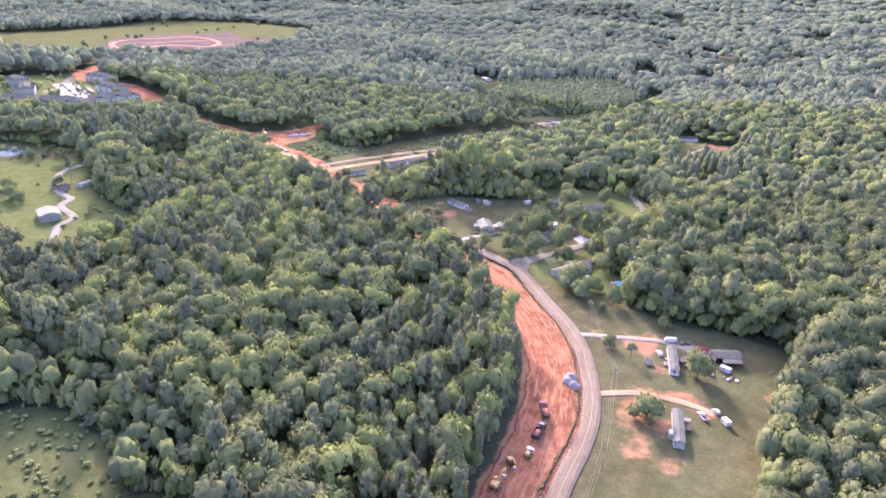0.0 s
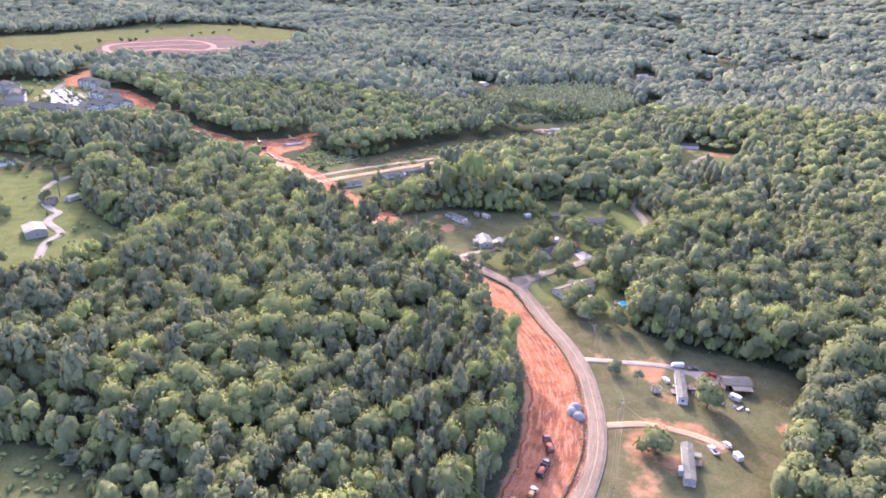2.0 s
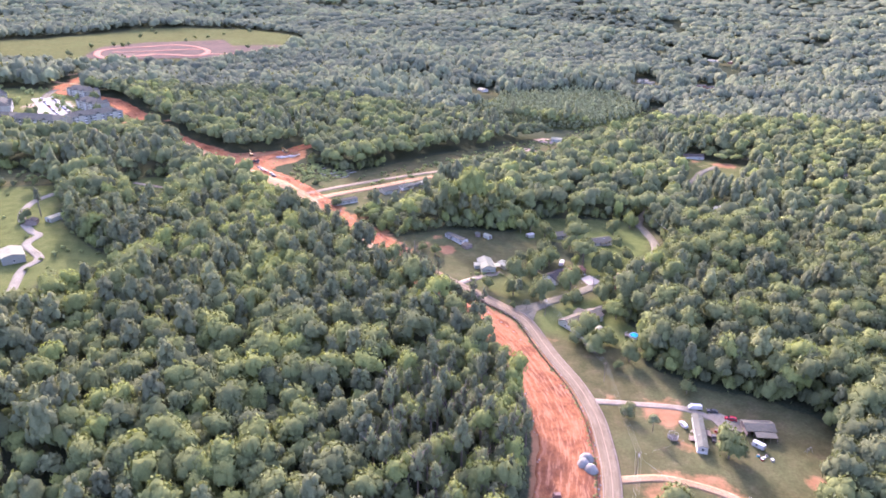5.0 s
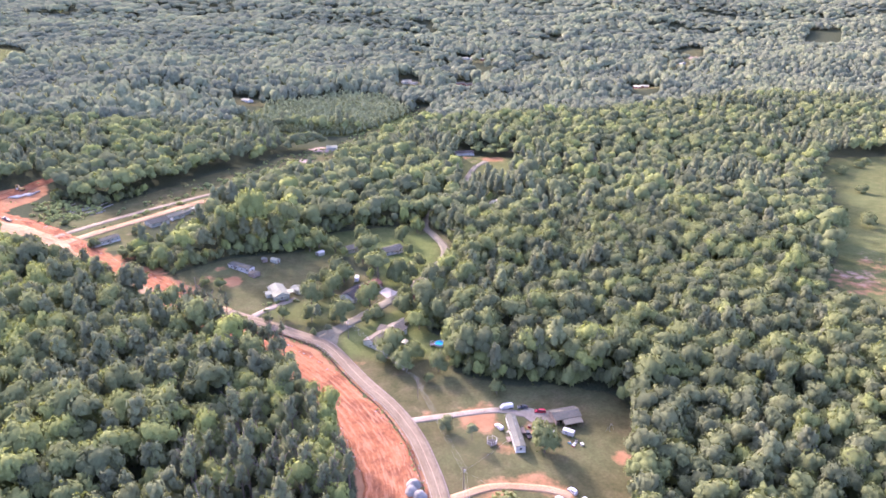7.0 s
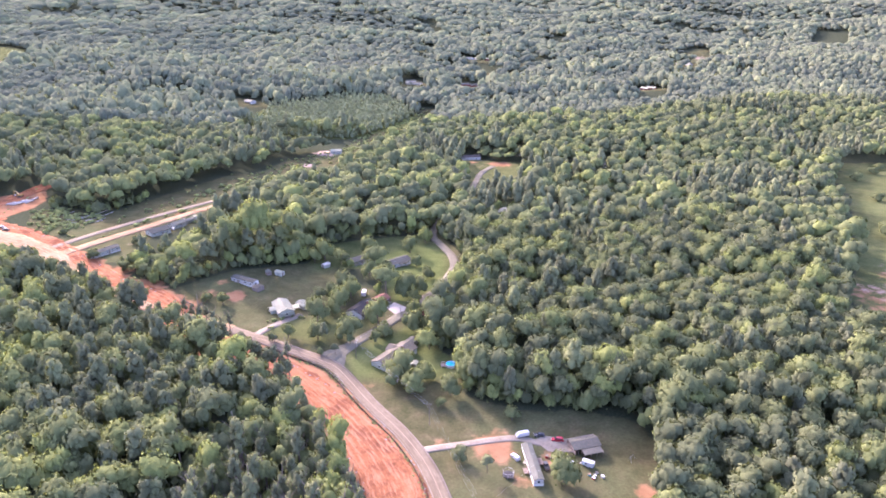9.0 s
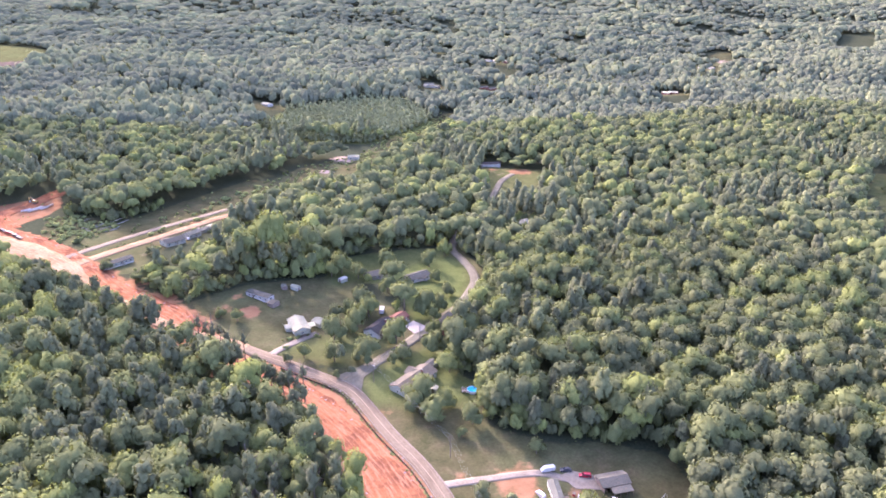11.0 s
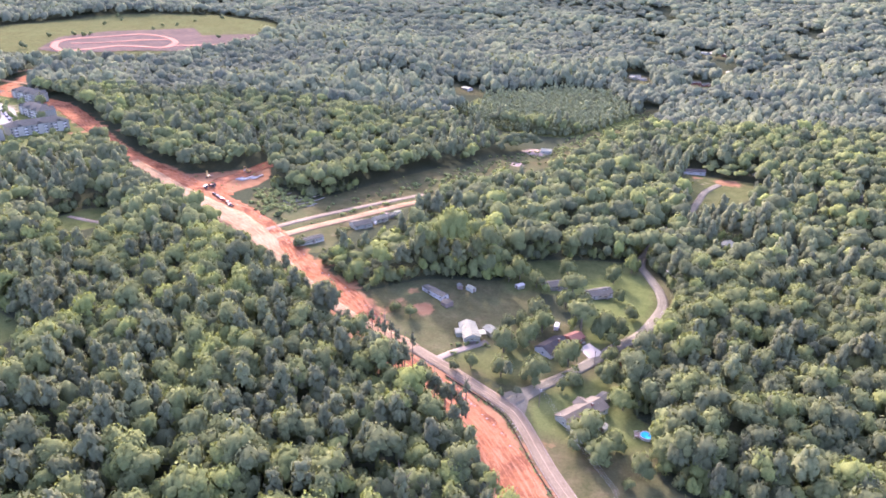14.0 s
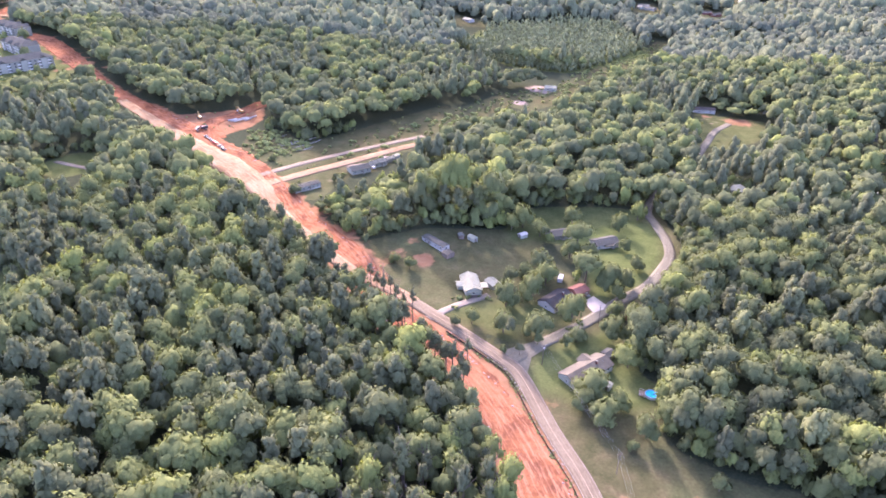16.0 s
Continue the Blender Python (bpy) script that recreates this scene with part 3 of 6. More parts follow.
def strip(name, points, half, lift, mat, label, category, step=3.0, rows=5, crown=0.06, rough=0.0, kind="structure"):
    """A road or track draped on the land: a crowned top with sides that go down into the ground."""
    p = rounded(points, step)
    way = np.gradient(p[:, :2], axis=0)
    way /= np.linalg.norm(way, axis=1)[:, None]
    side = np.stack([way[:, 1], -way[:, 0]], 1)
    width = p[:, 2] if p.shape[1] > 2 else np.full(len(p), half)
    s = np.linspace(-1, 1, rows)
    across = np.concatenate([[-1.0], s, [1.0]])
    wob = np.zeros((len(p), rows + 2))
    if rough:
        rng = np.random.RandomState(len(p))
        wob = rng.uniform(-0.2 * rough, 0.2 * rough, wob.shape)
        sway = 0.6 * np.sin(np.arange(len(p)) * 0.11)[:, None]
        wob[:, 1:-1] += rough * np.sin(s[None] * 15 + sway) + rough * 2.2 * np.abs(s[None]) ** 8
    jag = 1 + (np.sin(np.arange(len(p)) * 1.7) * 0.03 + np.sin(np.arange(len(p)) * 0.61) * 0.04 if rough else np.zeros(len(p)))
    xy = p[:, None, :2] + side[:, None] * (across[None] * (width * jag)[:, None])[..., None]
    z = land(xy[..., 0], xy[..., 1]) + lift + crown * (1 - across[None] ** 2) + np.maximum(wob, -lift * 0.6)
    z[:, 0] -= lift + 0.6
    z[:, -1] -= lift + 0.6
    n, m = len(p), rows + 2
    idx = np.arange(n * m).reshape(n, m)
    faces = np.stack([idx[:-1, :-1], idx[:-1, 1:], idx[1:, 1:], idx[1:, :-1]], -1).reshape(-1, 4)
    ob = link(name, np.concatenate([xy, z[..., None]], -1).reshape(-1, 3), faces, mat, smooth=True)
    run = np.concatenate([[0], np.cumsum(np.hypot(*np.diff(p[:, :2], axis=0).T))])
    uv = np.stack([np.broadcast_to(across[None], (n, m)), np.broadcast_to(run[:, None], (n, m))], -1).reshape(-1, 2)
    loops = np.empty(len(ob.data.loops), np.int32)
    ob.data.loops.foreach_get("vertex_index", loops)
    ob.data.uv_layers.new(name="UVMap").data.foreach_set("uv", uv[loops].astype(np.float32).ravel())
    return tagged(ob, label, category, "", kind)


def beside(points, off):
    """A line parallel to another."""
    p = rounded(points, 3.0)[:, :2]
    way = np.gradient(p, axis=0)
    way /= np.linalg.norm(way, axis=1)[:, None]
    return [tuple(v) for v in p + off * np.stack([way[:, 1], -way[:, 0]], 1)]


def flat_patch(name, poly, lift, mat, label, category, kind="structure"):
    """A slab with a level-draped top and sides sunk into the ground."""
    p = np.array(poly, float)
    top = np.c_[p, land(p[:, 0], p[:, 1]) + lift]
    low = np.c_[p, land(p[:, 0], p[:, 1]) - 0.5]
    n = len(p)
    faces = [list(range(n))] + [[k, k + n, (k + 1) % n + n, (k + 1) % n] for k in range(n)]
    ob = link(name, np.concatenate([top, low]), faces, mat)
    me = ob.data
    bm = bmesh.new()
    bm.from_mesh(me)
    bmesh.ops.recalc_face_normals(bm, faces=bm.faces)
    bm.to_mesh(me)
    bm.free()
    return tagged(ob, label, category, "", kind)


def draped(name, poly, step, lift, mat, label, category):
    """A ragged-edged sheet of ground that follows the land."""
    p = np.array(poly, float)
    xs, ys = np.arange(p[:, 0].min(), p[:, 0].max(), step), np.arange(p[:, 1].min(), p[:, 1].max(), step)
    x, y = np.meshgrid(xs, ys)
    idx = np.arange(x.size).reshape(x.shape)
    faces = np.stack([idx[:-1, :-1], idx[:-1, 1:], idx[1:, 1:], idx[1:, :-1]], -1).reshape(-1, 4)
    ok = inside(poly, x, y).ravel()
    faces = faces[ok[faces].sum(1) > 2]
    used, back = np.unique(faces, return_inverse=True)
    v = np.stack([x, y, land(x, y) + lift], -1).reshape(-1, 3)[used]
    return tagged(link(name, v, back.reshape(-1, 4), mat, smooth=True), label, category, "", "structure")


RAW_TRACK = surface("raw_pink_clay", (0.20, 0.105, 0.070), (0.26, 0.150, 0.102), 0.5, 0.95, 0, 0, 0.05)
PIT = surface("stripped_clay", (0.062, 0.052, 0.042), (0.100, 0.074, 0.056), 0.1, 0.95, 0, 0, 0.02, (0.130, 0.080, 0.058))
build_ground()
strip("construction_track", CLAY_STRIP, 0, 0.16, CLAY, "freshly graded red clay roadbed with wheel ruts", "dirt road", 2.5, 21, 0.05, 0.06)
strip("haul_lane", TAN_WIDE, 0, 0.42, TANDIRT, "dusty tan haul lane of packed earth", "dirt road", 2.5, 5, 0.04, 0.03)
strip("road", MAIN_ROAD, 3.6, 0.3, ASPHALT, "worn two-lane asphalt road with a pinkish cast", "road")
strip("side_road", SIDE_ROAD, 3.2, 0.24, OLD_ASPHALT, "narrow grey asphalt side road winding uphill", "road")
strip("cross_road", CROSS_PAVED, 2.6, 0.22, PALE_LANE, "pale narrow paved lane beside a grass verge", "road")
strip("cross_track", CROSS_DIRT, 4, 0.18, TANDIRT, "red dirt track running past small houses", "dirt road", 3, 5, 0.04, 0.04)
strip("driveway_white_house", DRIVE_WHITE, 2.1, 0.2, GRAVEL, "short gravel driveway to the white house", "driveway")
strip("driveway_one", DRIVE_A, 1.8, 0.1, GRAVEL, "pale gravel driveway to the first trailer", "driveway", 3, 5, 0.04, 0.03)
strip("driveway_two", DRIVE_B, 1.9, 0.1, TANDIRT, "dusty dirt driveway to the second trailer", "driveway", 3, 5, 0.04, 0.03)
strip("driveway_farm", LEFT_DRIVE, 2.6, 0.2, PALE_GRAVEL, "winding pale gravel farm drive", "driveway", 3, 5, 0.04, 0.03)
strip("driveway_ridge", RIDGE_DRIVE, 1.8, 0.2, GRAVEL, "thin pale gravel track through a small field", "driveway", 3, 5)
strip("apartment_drive", APARTMENT_DRIVE, 4.7, 0.2, OLD_ASPHALT, "paved drive into the apartment grounds", "road")
strip("centre_line", beside(MAIN_ROAD[:-1], 0.0), 0.16, 0.375, PAINT_YELLOW, "worn double yellow centre line", "road marking", 3, 3, 0)
for off in (-3.25, 3.25):
    strip("edge_line", beside(MAIN_ROAD[:-1], off), 0.09, 0.33, PAINT_WHITE, "worn white edge line", "road marking", 3, 3, 0)
flat_patch("junction", [(47.8, 344.6), (43.1, 358.1), (31.9, 369.9), (43.7, 375.2), (54.3, 380.5), (59, 375.8), (51.3, 368.8), (48.1, 358.7)], 0.27, OLD_ASPHALT, "widened asphalt mouth of the side road", "road")
flat_patch("driveway_apron", [(84.4, 415.4), (90.9, 421), (95.6, 413), (93.2, 408.9), (87.3, 405.9)], 0.3, PALE_CONCRETE, "bright concrete parking apron", "driveway")
flat_patch("carport_apron", [(112.1, 283.2), (118, 284.4), (127.4, 278.5), (125.1, 271.4), (114.5, 274.9)], 0.22, GRAVEL, "gravel parking patch between the sheds", "driveway")
flat_patch("parking_lot", [(-495.6, 922.8), (-454.3, 887.4), (-415.4, 826), (-434.2, 804.8), (-457.8, 814.2), (-483.8, 867.3), (-514.5, 908.6)], 0.25, CONCRETE, "sunlit pale car park between apartments", "car park")
flat_patch("water", [(-442.5, 554.6), (-401.2, 545.2), (-368.2, 545.2), (-349.3, 559.3), (-349.3, 569.9), (-375.2, 574.7), (-424.8, 580.6)], 0.15, WATER, "still farm pond reflecting the sky", "pond")
draped("pit_floor", [(-651.5, 1320), (-690.7, 1481), (-641, 1593), (-548, 1657), (-503, 1707), (-449, 1587), (-322, 1678), (-300, 1629), (-349, 1480), (-430, 1365), (-519, 1341), (-579, 1285)], 6.0, 1.0, PIT, "levelled red clay pad on the hill", "building site")
strip("pit_cut", [(-628, 1400), (-580, 1430), (-530, 1480), (-490, 1500)], 4.0, 1.7, RAW_TRACK, "graded bench across the stripped hillside", "dirt road", 10, 5, 0.1, 0.1)
strip("pit_loop", [(-637, 1352), (-659, 1415), (-643, 1470), (-606, 1508), (-570, 1556), (-521, 1544), (-475, 1487), (-460, 1433), (-469, 1392), (-540, 1394), (-570, 1349), (-601, 1313), (-637, 1352)], 6.0, 1.7, RAW_TRACK, "looping haul road on the stripped hillside", "dirt road", 10, 5, 0.1, 0.1)
strip("pit_spur", [(-458, 1425), (-422, 1436), (-379, 1472), (-354, 1501), (-338, 1581), (-318, 1691)], 6.0, 1.7, RAW_TRACK, "bare haul road along the field edge", "dirt road", 10, 5, 0.1, 0.1)
strip("pit_branch", [(-345, 1500), (-335, 1486), (-313, 1441), (-290, 1408)], 5.0, 1.9, RAW_TRACK, "short bare spur off the haul road", "dirt road", 10, 5, 0.1, 0.1)
strip("gravel_spur", [(-564, 1162.3), (-590, 1097.4), (-559.3, 1052.6), (-505, 1031.3)], 4.7, 0.3, TANDIRT, "pale construction spur by the apartments", "dirt road", 6, 5, 0.1, 0.05)
strip("staging_track", [(-151, 623), (-165.2, 656.1), (-151, 684.4), (-134.5, 725.7), (-118, 750.5)], 6.5, 0.2, CLAY, "red clay spur to the staging yard", "dirt road", 3, 7, 0.05, 0.08)


# ---- woods ----
def icosa():
    g = (1 + 5**0.5) / 2
    v = np.array([(-1, g, 0), (1, g, 0), (-1, -g, 0), (1, -g, 0), (0, -1, g), (0, 1, g), (0, -1, -g), (0, 1, -g), (g, 0, -1), (g, 0, 1), (-g, 0, -1), (-g, 0, 1)], float)
    f = np.array([(0, 11, 5), (0, 5, 1), (0, 1, 7), (0, 7, 10), (0, 10, 11), (1, 5, 9), (5, 11, 4), (11, 10, 2), (10, 7, 6), (7, 1, 8), (3, 9, 4), (3, 4, 2), (3, 2, 6), (3, 6, 8), (3, 8, 9), (4, 9, 5), (2, 4, 11), (6, 2, 10), (8, 6, 7), (9, 8, 1)])
    return v / np.linalg.norm(v[0]), f


def lump(level):
    """A sphere of triangles without its underside."""
    v, f = icosa()
    for _ in range(level):
        out, mid = [], {}
        v = list(v)
        for a, b, c in f:
            m = []
            for i, j in ((a, b), (b, c), (c, a)):
                key = (min(i, j), max(i, j))
                if key not in mid:
                    p = (np.array(v[i]) + np.array(v[j])) / 2
                    v.append(p / np.linalg.norm(p))
                    mid[key] = len(v) - 1
                m.append(mid[key])
            out += [(a, m[0], m[2]), (b, m[1], m[0]), (c, m[2], m[1]), tuple(m)]
        v, f = np.array(v), np.array(out)
    return v, f


def crown(rng, kind, lobes, tufts, tuft_size, level=0):
    """Crown of unit radius: lobes of foliage inside, covered by tufts of leaves. Triangles only."""
    base, tri = lump(level)
    verts, faces, norms, count = [], [], [], 0
    centres, radii = [], []
    for k in range(lobes):
        f = k / max(1, lobes - 1)
        a = k * 2.4 + rng.uniform(-0.5, 0.5)
        if kind == "pine":
            ring, high, r = 0.40 * (1 - 0.5 * f), 0.3 + 0.85 * f, 0.50 * (5 / lobes) ** 0.3 * (1 - 0.3 * f) * rng.uniform(0.85, 1.15)
        elif k == 0:
            ring, high, r = 0.05, 0.60, 0.66
        else:
            high = 0.24 + 0.64 * ((k * 0.618 + rng.uniform(-0.1, 0.1)) % 1)
            ring, r = rng.uniform(0.5, 0.7) * math.sqrt(max(0.1, 1 - ((high - 0.46) / 0.52) ** 2)), rng.uniform(0.36, 0.52) * (5.5 / lobes) ** 0.4
        c = np.array([math.cos(a) * ring, math.sin(a) * ring, high])
        squash = np.array([1, 1, rng.uniform(0.75, 0.95)])
        q, _ = np.linalg.qr(rng.normal(size=(3, 3)))
        ball = base @ q
        v = ball * rng.uniform(0.9, 1.08, (len(base), 1)) * r * squash * (0.78 if tufts > 40 else 0.92) + c
        up = ball[tri].mean(1)[:, 2] > -0.45
        verts.append(v)
        norms.append(ball + 0.9 * (v - (0, 0, 0.35)) / (0.2 + np.linalg.norm(v - (0, 0, 0.35), axis=1))[:, None])
        faces.append(tri[up] + count)
        count += len(base)
        centres.append(c)
        radii.append(r * squash)
    weight = np.array([r[0] ** 2 for r in radii])
    made = 0
    while made < tufts:
        n = rng.choice(lobes, p=weight / weight.sum())
        way = rng.normal(size=3)
        way[2] = abs(way[2]) * 1.1 - 0.35
        way /= np.linalg.norm(way)
        at = centres[n] + way * radii[n] * rng.uniform(0.86, 1.16)
        if any(m != n and np.linalg.norm((at - centres[m]) / radii[m]) < 0.85 for m in range(lobes)):
            continue
        made += 1
        t = np.cross(way, rng.normal(size=3))
        t = t / np.linalg.norm(t) + way * rng.uniform(-0.45, 0.45)
        b = np.cross(way, t) + way * rng.uniform(-0.45, 0.45)
        s = tuft_size * rng.uniform(0.6, 1.35)
        verts.append(np.array([at + t * s, at + 0.75 * b * s - way * s * 0.2, at - t * s, at - 0.75 * b * s - way * s * 0.2]))
        face = np.cross(t, b)
        face *= np.sign(face @ way) / np.linalg.norm(face)
        dome = at - np.array([0, 0, 0.3])
        lean = 0.7 * way + 0.7 * dome / np.linalg.norm(dome) + 0.4 * face + np.array([0, 0, 0.2])
        norms.append(np.repeat(lean[None] / np.linalg.norm(lean), 4, 0))
        faces.append(np.array([(0, 1, 2), (0, 2, 3)]) + count)
        count += 4
    v, f = np.concatenate(verts), np.concatenate(faces)
    used, back = np.unique(f, return_inverse=True)
    return v[used], back.reshape(f.shape), np.concatenate(norms)[used]


def stem(top, thick, bend=0.0, sides=5):
    """A tapered trunk of unit tree height."""
    rings = []
    for h, k in ((-0.05, 1.25), (0.06, 1.0), (top * 0.6, 0.75), (top, 0.35)):
        a = np.arange(sides) * 2 * np.pi / sides
        rings.append(np.stack([np.cos(a) * thick * k + bend * h, np.sin(a) * thick * k, np.full(sides, h)], -1))
    f = []
    for r in range(3):
        for s in range(sides):
            f.append((r * sides + s, r * sides + (s + 1) % sides, (r + 1) * sides + (s + 1) % sides, (r + 1) * sides + s))
    return np.concatenate(rings), f


def limbs(rng, count, reach, low, high):
    """Tapered limbs that leave the trunk and rise into the crown."""
    verts, faces = [], []
    for k in range(count):
        a, h = k * 2.4 + rng.uniform(-0.4, 0.4), rng.uniform(low, high)
        root, tip = np.array([0, 0, h]), np.array([math.cos(a) * reach, math.sin(a) * reach, h + rng.uniform(0.14, 0.26)])
        n = sum(len(v) for v in verts)
        side = np.array([-math.sin(a), math.cos(a), 0])
        up = np.array([0, 0, 1.0])
        ring = []
        for at, r in ((root, 0.010), (tip, 0.003)):
            ring += [at + side * r, at + up * r, at - side * r, at - up * r]
        verts.append(np.array(ring))
        faces += [(n + i, n + (i + 1) % 4, n + 4 + (i + 1) % 4, n + 4 + i) for i in range(4)]
    return np.concatenate(verts), faces


def stamp(name, templates, places, mats, label, category):
    """Many trees as one mesh. places: x, y, height, crown radius, turn, tint, template."""
    vs, fs, tint, ns, n = [], [], [], [], 0
    for k, (cv, cf, lift, tall, cn) in enumerate(templates):
        rows = places[places[:, 6] == k]
        if not len(rows):
            continue
        c, s = np.cos(rows[:, 4])[:, None], np.sin(rows[:, 4])[:, None]
        r, h = rows[:, 3][:, None], rows[:, 2][:, None]
        x = (cv[None, :, 0] * c - cv[None, :, 1] * s) * r + rows[:, 0][:, None]
        y = (cv[None, :, 0] * s + cv[None, :, 1] * c) * r + rows[:, 1][:, None]
        z = land(rows[:, 0], rows[:, 1])[:, None] + h * (lift + (1 - lift) * cv[None, :, 2] / tall)
        vs.append(np.stack([x, y, z], -1).reshape(-1, 3))
        fs.append((cf[None] + (np.arange(len(rows)) * len(cv))[:, None, None]).reshape(-1, 3) + n)
        nx, ny = cn[None, :, 0] * c - cn[None, :, 1] * s, cn[None, :, 0] * s + cn[None, :, 1] * c
        ns.append(np.stack([nx, ny, np.broadcast_to(cn[None, :, 2], nx.shape)], -1).reshape(-1, 3))
        tint.append(np.repeat(rows[:, 5], len(cv)))
        n += len(rows) * len(cv)
    v, f, tint = np.concatenate(vs), np.concatenate(fs), np.concatenate(tint)
    me = bpy.data.meshes.new(name)
    me.vertices.add(len(v))
    me.vertices.foreach_set("co", v.astype(np.float32).ravel())
    me.loops.add(len(f) * 3)
    me.loops.foreach_set("vertex_index", f.astype(np.int32).ravel())
    me.polygons.add(len(f))
    me.polygons.foreach_set("loop_start", np.arange(0, len(f) * 3, 3, dtype=np.int32))
    me.polygons.foreach_set("loop_total", np.full(len(f), 3, np.int32))
    me.attributes.new("tint", "FLOAT", "POINT").data.foreach_set("value", tint.astype(np.float32))
    me.materials.append(mats)
    me.polygons.foreach_set("use_smooth", np.ones(len(f), bool))
    me.update(calc_edges=True)
    me.normals_split_custom_set_from_vertices(np.concatenate(ns).tolist())
    return tagged(new(name, me), label, category, "", "stuff")


def with_stem(rng, kind, lobes, tufts, size, lift, level=0, flat=0.0):
    """Crown, trunk-to-crown proportion and the crown's own height."""
    cv, cf, cn = crown(rng, kind, lobes, tufts, size, level)
    cv[:, 2] -= cv[:, 2].min()
    cn = cn + np.array([0, 0, flat])
    return cv, cf, lift, cv[:, 2].max(), cn / np.linalg.norm(cn, axis=1)[:, None]


RNG = np.random.RandomState(7)
NEAR_BROAD = [with_stem(RNG, "broad", 9, 150, 0.085, 0.48, 0, 0.7) for _ in range(9)]
NEAR_PINE = [with_stem(RNG, "pine", 8, 110, 0.105, 0.46, 0, 0.6) for _ in range(5)]
MID_BROAD = [with_stem(RNG, "broad", 7, 26, 0.13, 0.42, 0, 0.8) for _ in range(6)]
MID_PINE = [with_stem(RNG, "pine", 6, 16, 0.16, 0.36, 0, 0.7) for _ in range(3)]
FAR_BROAD = [with_stem(RNG, "broad", 3, 3, 0.24, 0.2, 0, 1.1) for _ in range(6)]
HORIZON = [with_stem(RNG, "broad", 2, 0, 0.3, 0.3, 0, 1.6) for _ in range(4)]
UNDER = [with_stem(RNG, "broad", 5, 60, 0.15, 0.0, 0, 0.6) for _ in range(4)]
LOW = [with_stem(RNG, "broad", 4, 6, 0.2, 0.2, 0, 0.7) for _ in range(4)]
SHRUB = [with_stem(RNG, "broad", 3, 22, 0.26, 0.0) for _ in range(4)]
YOUNG = [with_stem(RNG, "pine", 2, 5, 0.34, 0.05) for _ in range(4)]


def open_land(x, y, margin):
    """True where no trees of the woods stand."""
    bare = np.zeros(x.shape, bool)
    for poly in GRASSY + CLAYEY:
        bare |= inside(poly, x, y)
    # the woods stand back on the near side of clearings
    for k in (1.05, 1.10):
        xk, yk = x * k, 71 + (y - 71) * k
        for poly in (CLEARING_NORTH, CLEARING_FAR, FIELD_EAST, CLEARING_WEST, FIELD_MIDDLE, HILL_FIELD, STAGING, YARD_NORTH, VERGE_NORTH, YOUNG_PINES, FIELD_FAR, FIELD_BRIGHT):
            bare |= inside(poly, xk, yk) & ~inside(YOUNG_PINES, x, y)
        if k < 1.06:
            bare |= inside(APARTMENT_GROUND, xk, yk)
        for a, b in zip(CLAY_STRIP[12:], CLAY_STRIP[13:]):
            bare |= (a[1] > 520) & (abs(a[1] - 755) > 60) & (off_line([a[:2], b[:2]], xk, yk) < (a[2] + b[2]) / 2 + 0.5)
        bare |= off_line(SIDE_ROAD[5:11], xk, yk) < 3.5
        bare |= off_line(POWER_CUT, xk, yk) < 10.5
        for gx, gy, r in GLADES:
            bare |= np.hypot(xk - gx, yk - gy) < r * 0.8
    for gx, gy, r in GLADES:
        bare |= np.hypot(x - gx, y - gy) < r
    for line, w in ((MAIN_ROAD, 7), (TAN_LANE, 8), (SIDE_ROAD[:11], 6.5), (SIDE_ROAD[10:], 2.5), (CROSS_PAVED, 8), (CROSS_DIRT, 7), (LEFT_DRIVE, 7), (POWER_CUT, 16)):
        bare |= off_line(line, x, y) < w + margin
    for a, b in zip(CLAY_STRIP, CLAY_STRIP[1:]):
        bare |= off_line([a[:2], b[:2]], x, y) < (a[2] + b[2]) / 2 + 3 + margin
    return bare


def scatter(rng, x0, x1, y0, y1, gap):
    """Jittered points in a box."""
    xs, ys = np.meshgrid(np.arange(x0, x1, gap), np.arange(y0, y1, gap))
    x = xs + (np.arange(xs.shape[0])[:, None] % 2) * gap / 2 + rng.uniform(-0.36, 0.36, xs.shape) * gap
    y = ys + rng.uniform(-0.36, 0.36, ys.shape) * gap
    return x.ravel(), y.ravel()


def seen_from_road_side(x, y):
    """The fan of country ahead, with room to spare."""
    return (x > -(y + 80) * 0.80 - 12) & (x > -y * 0.70 - 130) & (x < (y + 80) * 1.62 + 24) & (x < y * 1.38 + 130)


def patchy(x, y, size, seed):
    return np.array([noise.noise(Vector((a / size, b / size, seed))) for a, b in zip(x, y)])


def grow(rng, x, y, tall, radius, kinds, tint_shift=0.0, spread=0.29, vary=0.19):
    n = len(x)
    wide = patchy(x, y, 70, 3.1)
    size = np.clip(rng.normal(1, vary, n), 0.62, 1.45)
    tint = np.clip(0.42 + tint_shift + wide * 0.35 + rng.normal(0, spread, n), 0, 1)
    return np.stack([x, y, tall * size * (1 + 0.15 * wide), radius * size * rng.uniform(0.85, 1.15, n), rng.uniform(0, 6.28, n), tint, rng.randint(0, kinds, n).astype(float)], -1)


